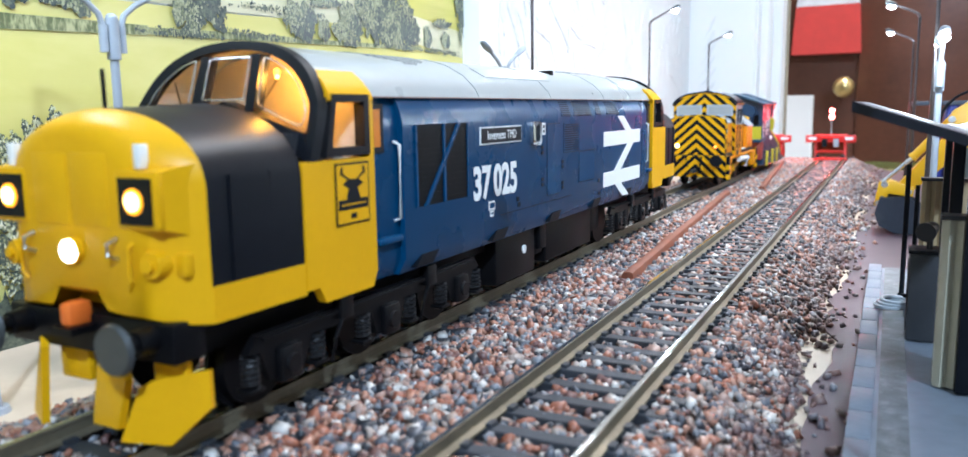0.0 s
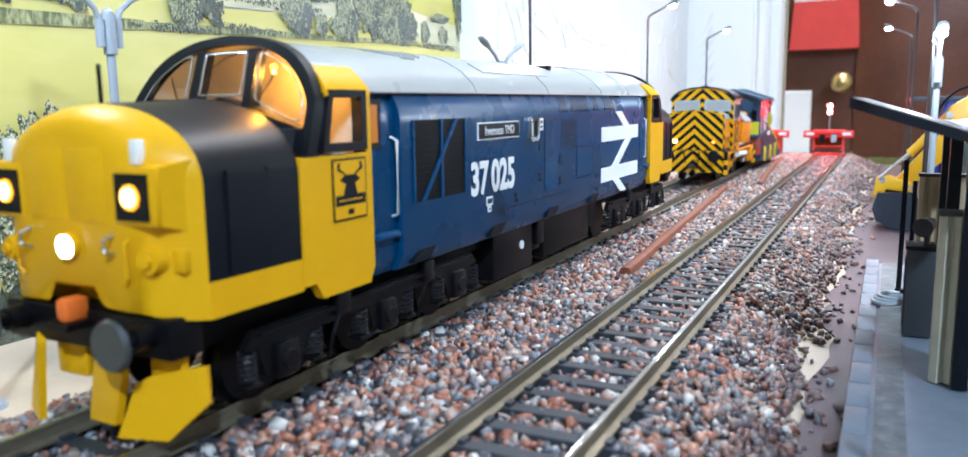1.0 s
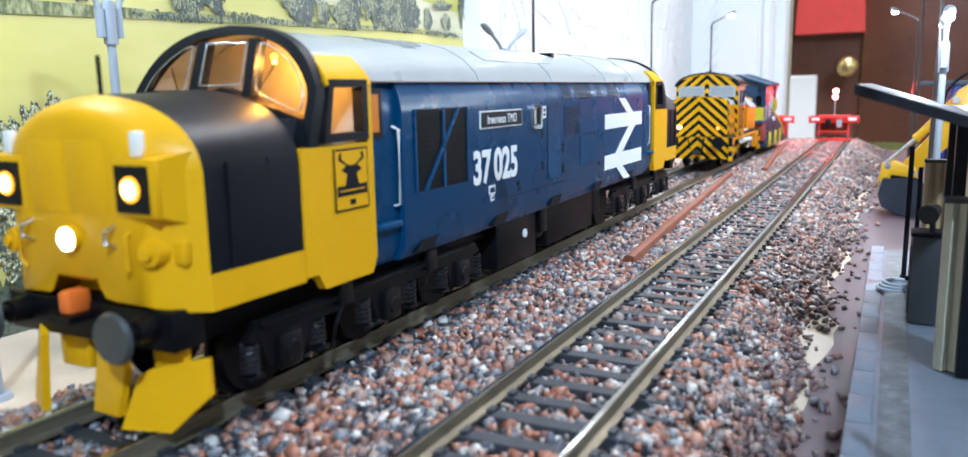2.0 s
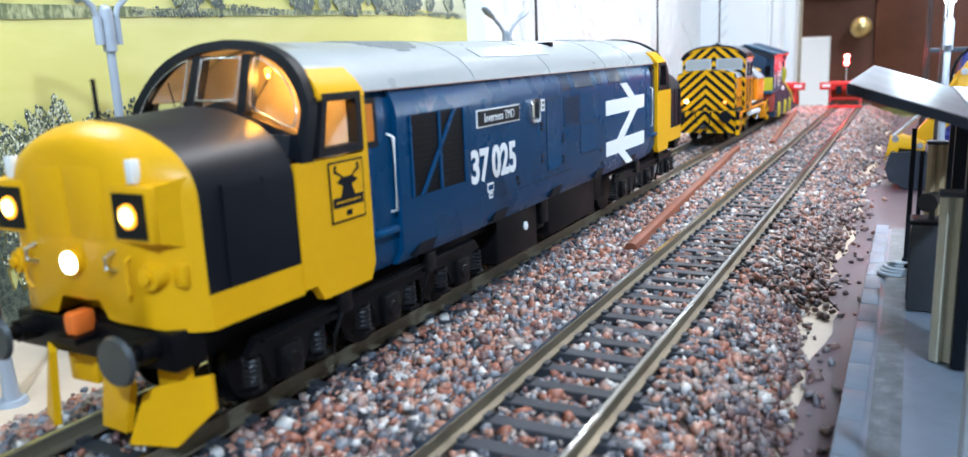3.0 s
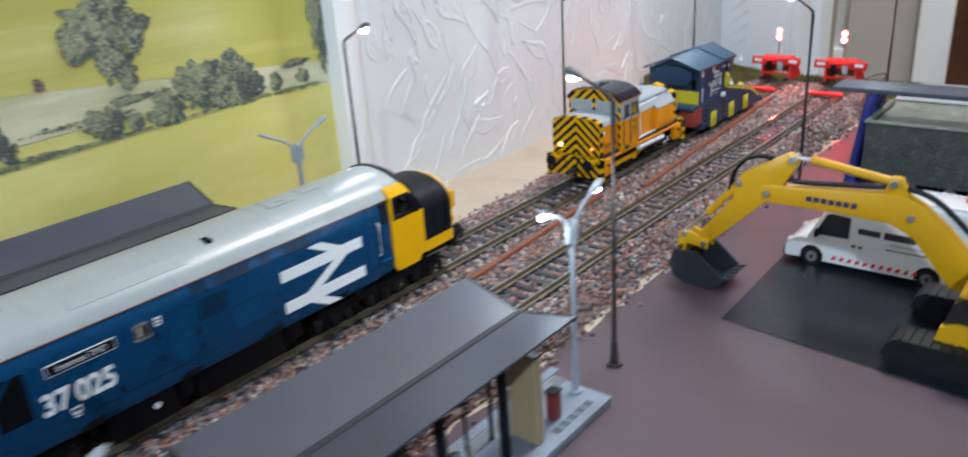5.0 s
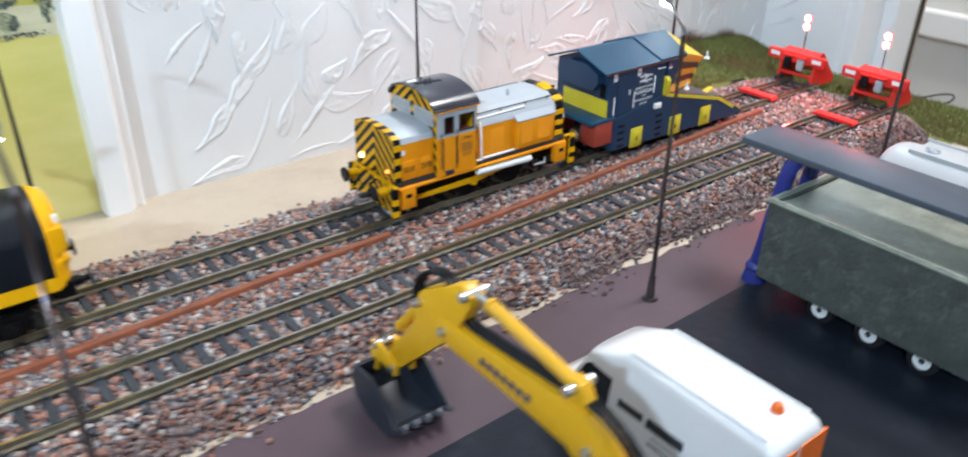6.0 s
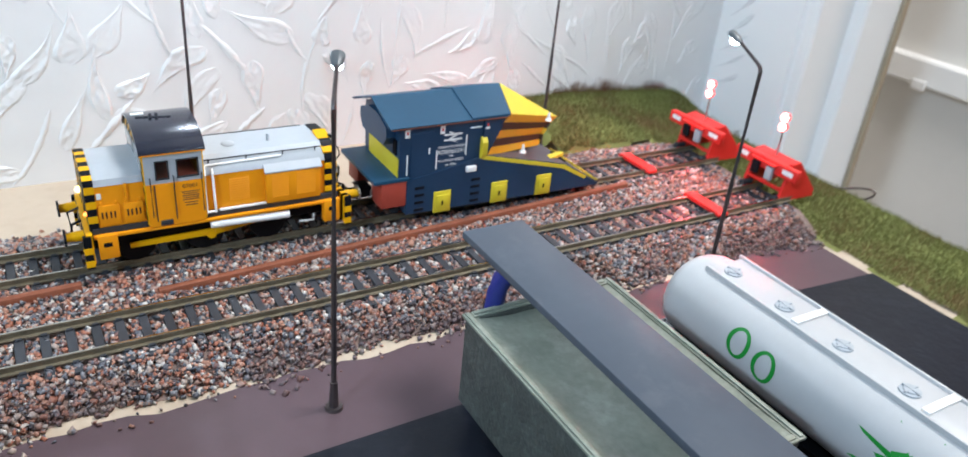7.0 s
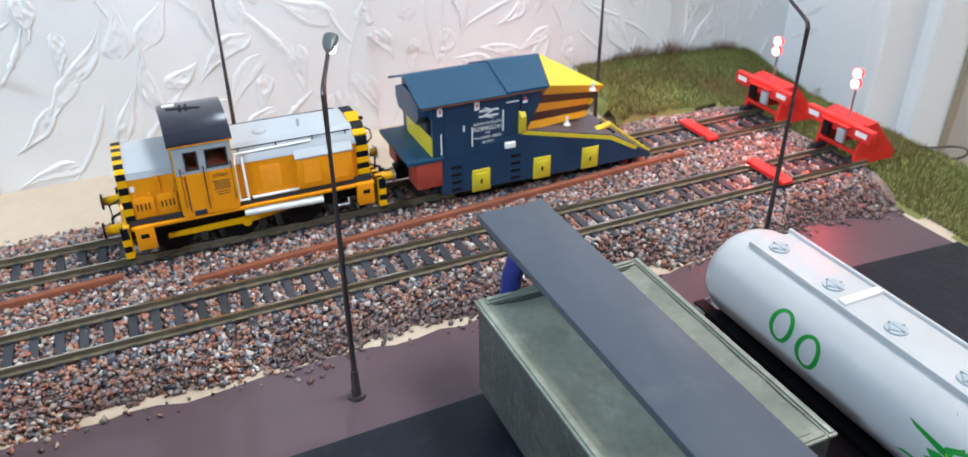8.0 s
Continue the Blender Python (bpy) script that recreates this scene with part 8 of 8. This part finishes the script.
for i in range(5):
    x = 1.48 + i * 2.13
    b = B(); cyl(b, (x, 0, ZC + R + 0.03), (x, 0, ZC + R + 0.08), 0.3, 0.29, 24)
    hb = part("hatch", b, M_GREY, walk_, "round grey hatch")
    b = B(); cyl(b, (x, 0, ZC + R + 0.08), (x, 0, ZC + R + 0.12), 0.2, 0.18, 20); box(b, x - 0.26, x + 0.26, -0.03, 0.03, ZC + R + 0.08, ZC + R + 0.14); box(b, x - 0.03, x + 0.03, -0.26, 0.26, ZC + R + 0.08, ZC + R + 0.13)
    part("hatch_lid", b, M_GREY, hb)
    if i % 2 == 1:
        b = B(); box(b, x + 0.6, x + 0.85, -0.44, 0.94, ZC + R + 0.03, ZC + R + 0.13, 0.02)
        part("walkway_rib", b, M_GLOSSWHITE, walk_)

def on_tank(name, pts, m, label, lift=0.012):
    """A thin shape wrapped on the tank side that faces -y: pts of (x, angle from the top in degrees)."""
    b = B()
    r_ = R + lift
    vs = [b.verts.new((x, -r_ * math.sin(radians(a)), ZC + r_ * math.cos(radians(a)))) for x, a in pts]
    f = b.faces.new(vs)
    bmesh.ops.triangulate(b, faces=[f])
    part(name, b, m, tank, label)

def ring_on_tank(xc, ac, rx, ra, w):
    b = B()
    n = 28
    r_ = R + 0.012
    def pt(k, i):
        t_ = 2 * math.pi * i / n
        x, a = xc + (rx - k) * math.cos(t_), ac + (ra - k * 28) * math.sin(t_)
        return b.verts.new((x, -r_ * math.sin(radians(a)), ZC + r_ * math.cos(radians(a))))
    o, q = [pt(0, i) for i in range(n)], [pt(w, i) for i in range(n)]
    for i in range(n):
        b.faces.new((o[i], o[(i + 1) % n], q[(i + 1) % n], q[i]))
    part("green_ring", b, M_GREEN, tank, "plain green ring mark")

ring_on_tank(3.4, 74, 0.42, 20, 0.15)
ring_on_tank(4.46, 80, 0.42, 20, 0.15)
for k in range(9):
    a0 = 2 * math.pi * k / 9
    pts = []
    for j, rr in ((-0.35, 0.7), (0, 1.65), (0.35, 0.7)):
        t_ = a0 + j
        pts.append((9.15 + rr * math.cos(t_), 84 + rr * 34 * math.sin(t_)))
    on_tank("green_ray", [(9.15, 84)] + pts, M_GREEN, "plain green ray mark")
for k in range(9):
    a0 = 2 * math.pi * (k + 0.5) / 9
    pts = [(9.15 + rr * math.cos(a0 + j), 84 + rr * 34 * math.sin(a0 + j)) for j, rr in ((-0.35, 0.3), (0, 0.6), (0.35, 0.3))]
    on_tank("lime_ray", [(9.15, 84)] + pts, M_LIME, "plain lime ray mark", 0.03)
b = B(); box(b, 0.3, 11, -1.1, 1.1, 0.5, 0.85, 0.03); box(b, 0.3, 11, -1.35, -1.25, 0.75, 0.85); box(b, -0.1, 11, -1.5, -1.1, 1.02, 1.08)
part("chassis", b, M_BLK, tk, "black chassis")
b = B(); box(b, -0.25, 0.25, -1.3, 1.3, 0.62, 0.72); tube(b, [(-0.3, -1.3, 0.8), (-0.3, 0.2, 0.8)], 0.06, 8)
part("rear_bar", b, M_GREY, tk)
for x in (1.4, 2.9, 8.5):
    for s in (-1, 1):
        wheel_at(tk, x, s * 1.1, 0.48, 0.48, 0.45)

# a loop of cable that hangs over the end of the board
ob = thing("electric_cable", "thin dark brown cable loop at the end of the board", "cable", (0, 0, GZ))
b = B(); tube(b, smooth_line([(-0.5, 71.2, 0.12), (-0.1, 71.5, 0.2), (0.5, 71.8, 0.45), (1.15, 71.9, 0.62), (1.35, 71.9, 0.42), (1.0, 71.8, 0.05), (0.5, 71.6, -0.1), (0.2, 71.42, -0.06)], 4), 0.06, 8)
part("loop", b, mat("dark_brown_cable", (0.09, 0.07, 0.06), 0.5), ob)
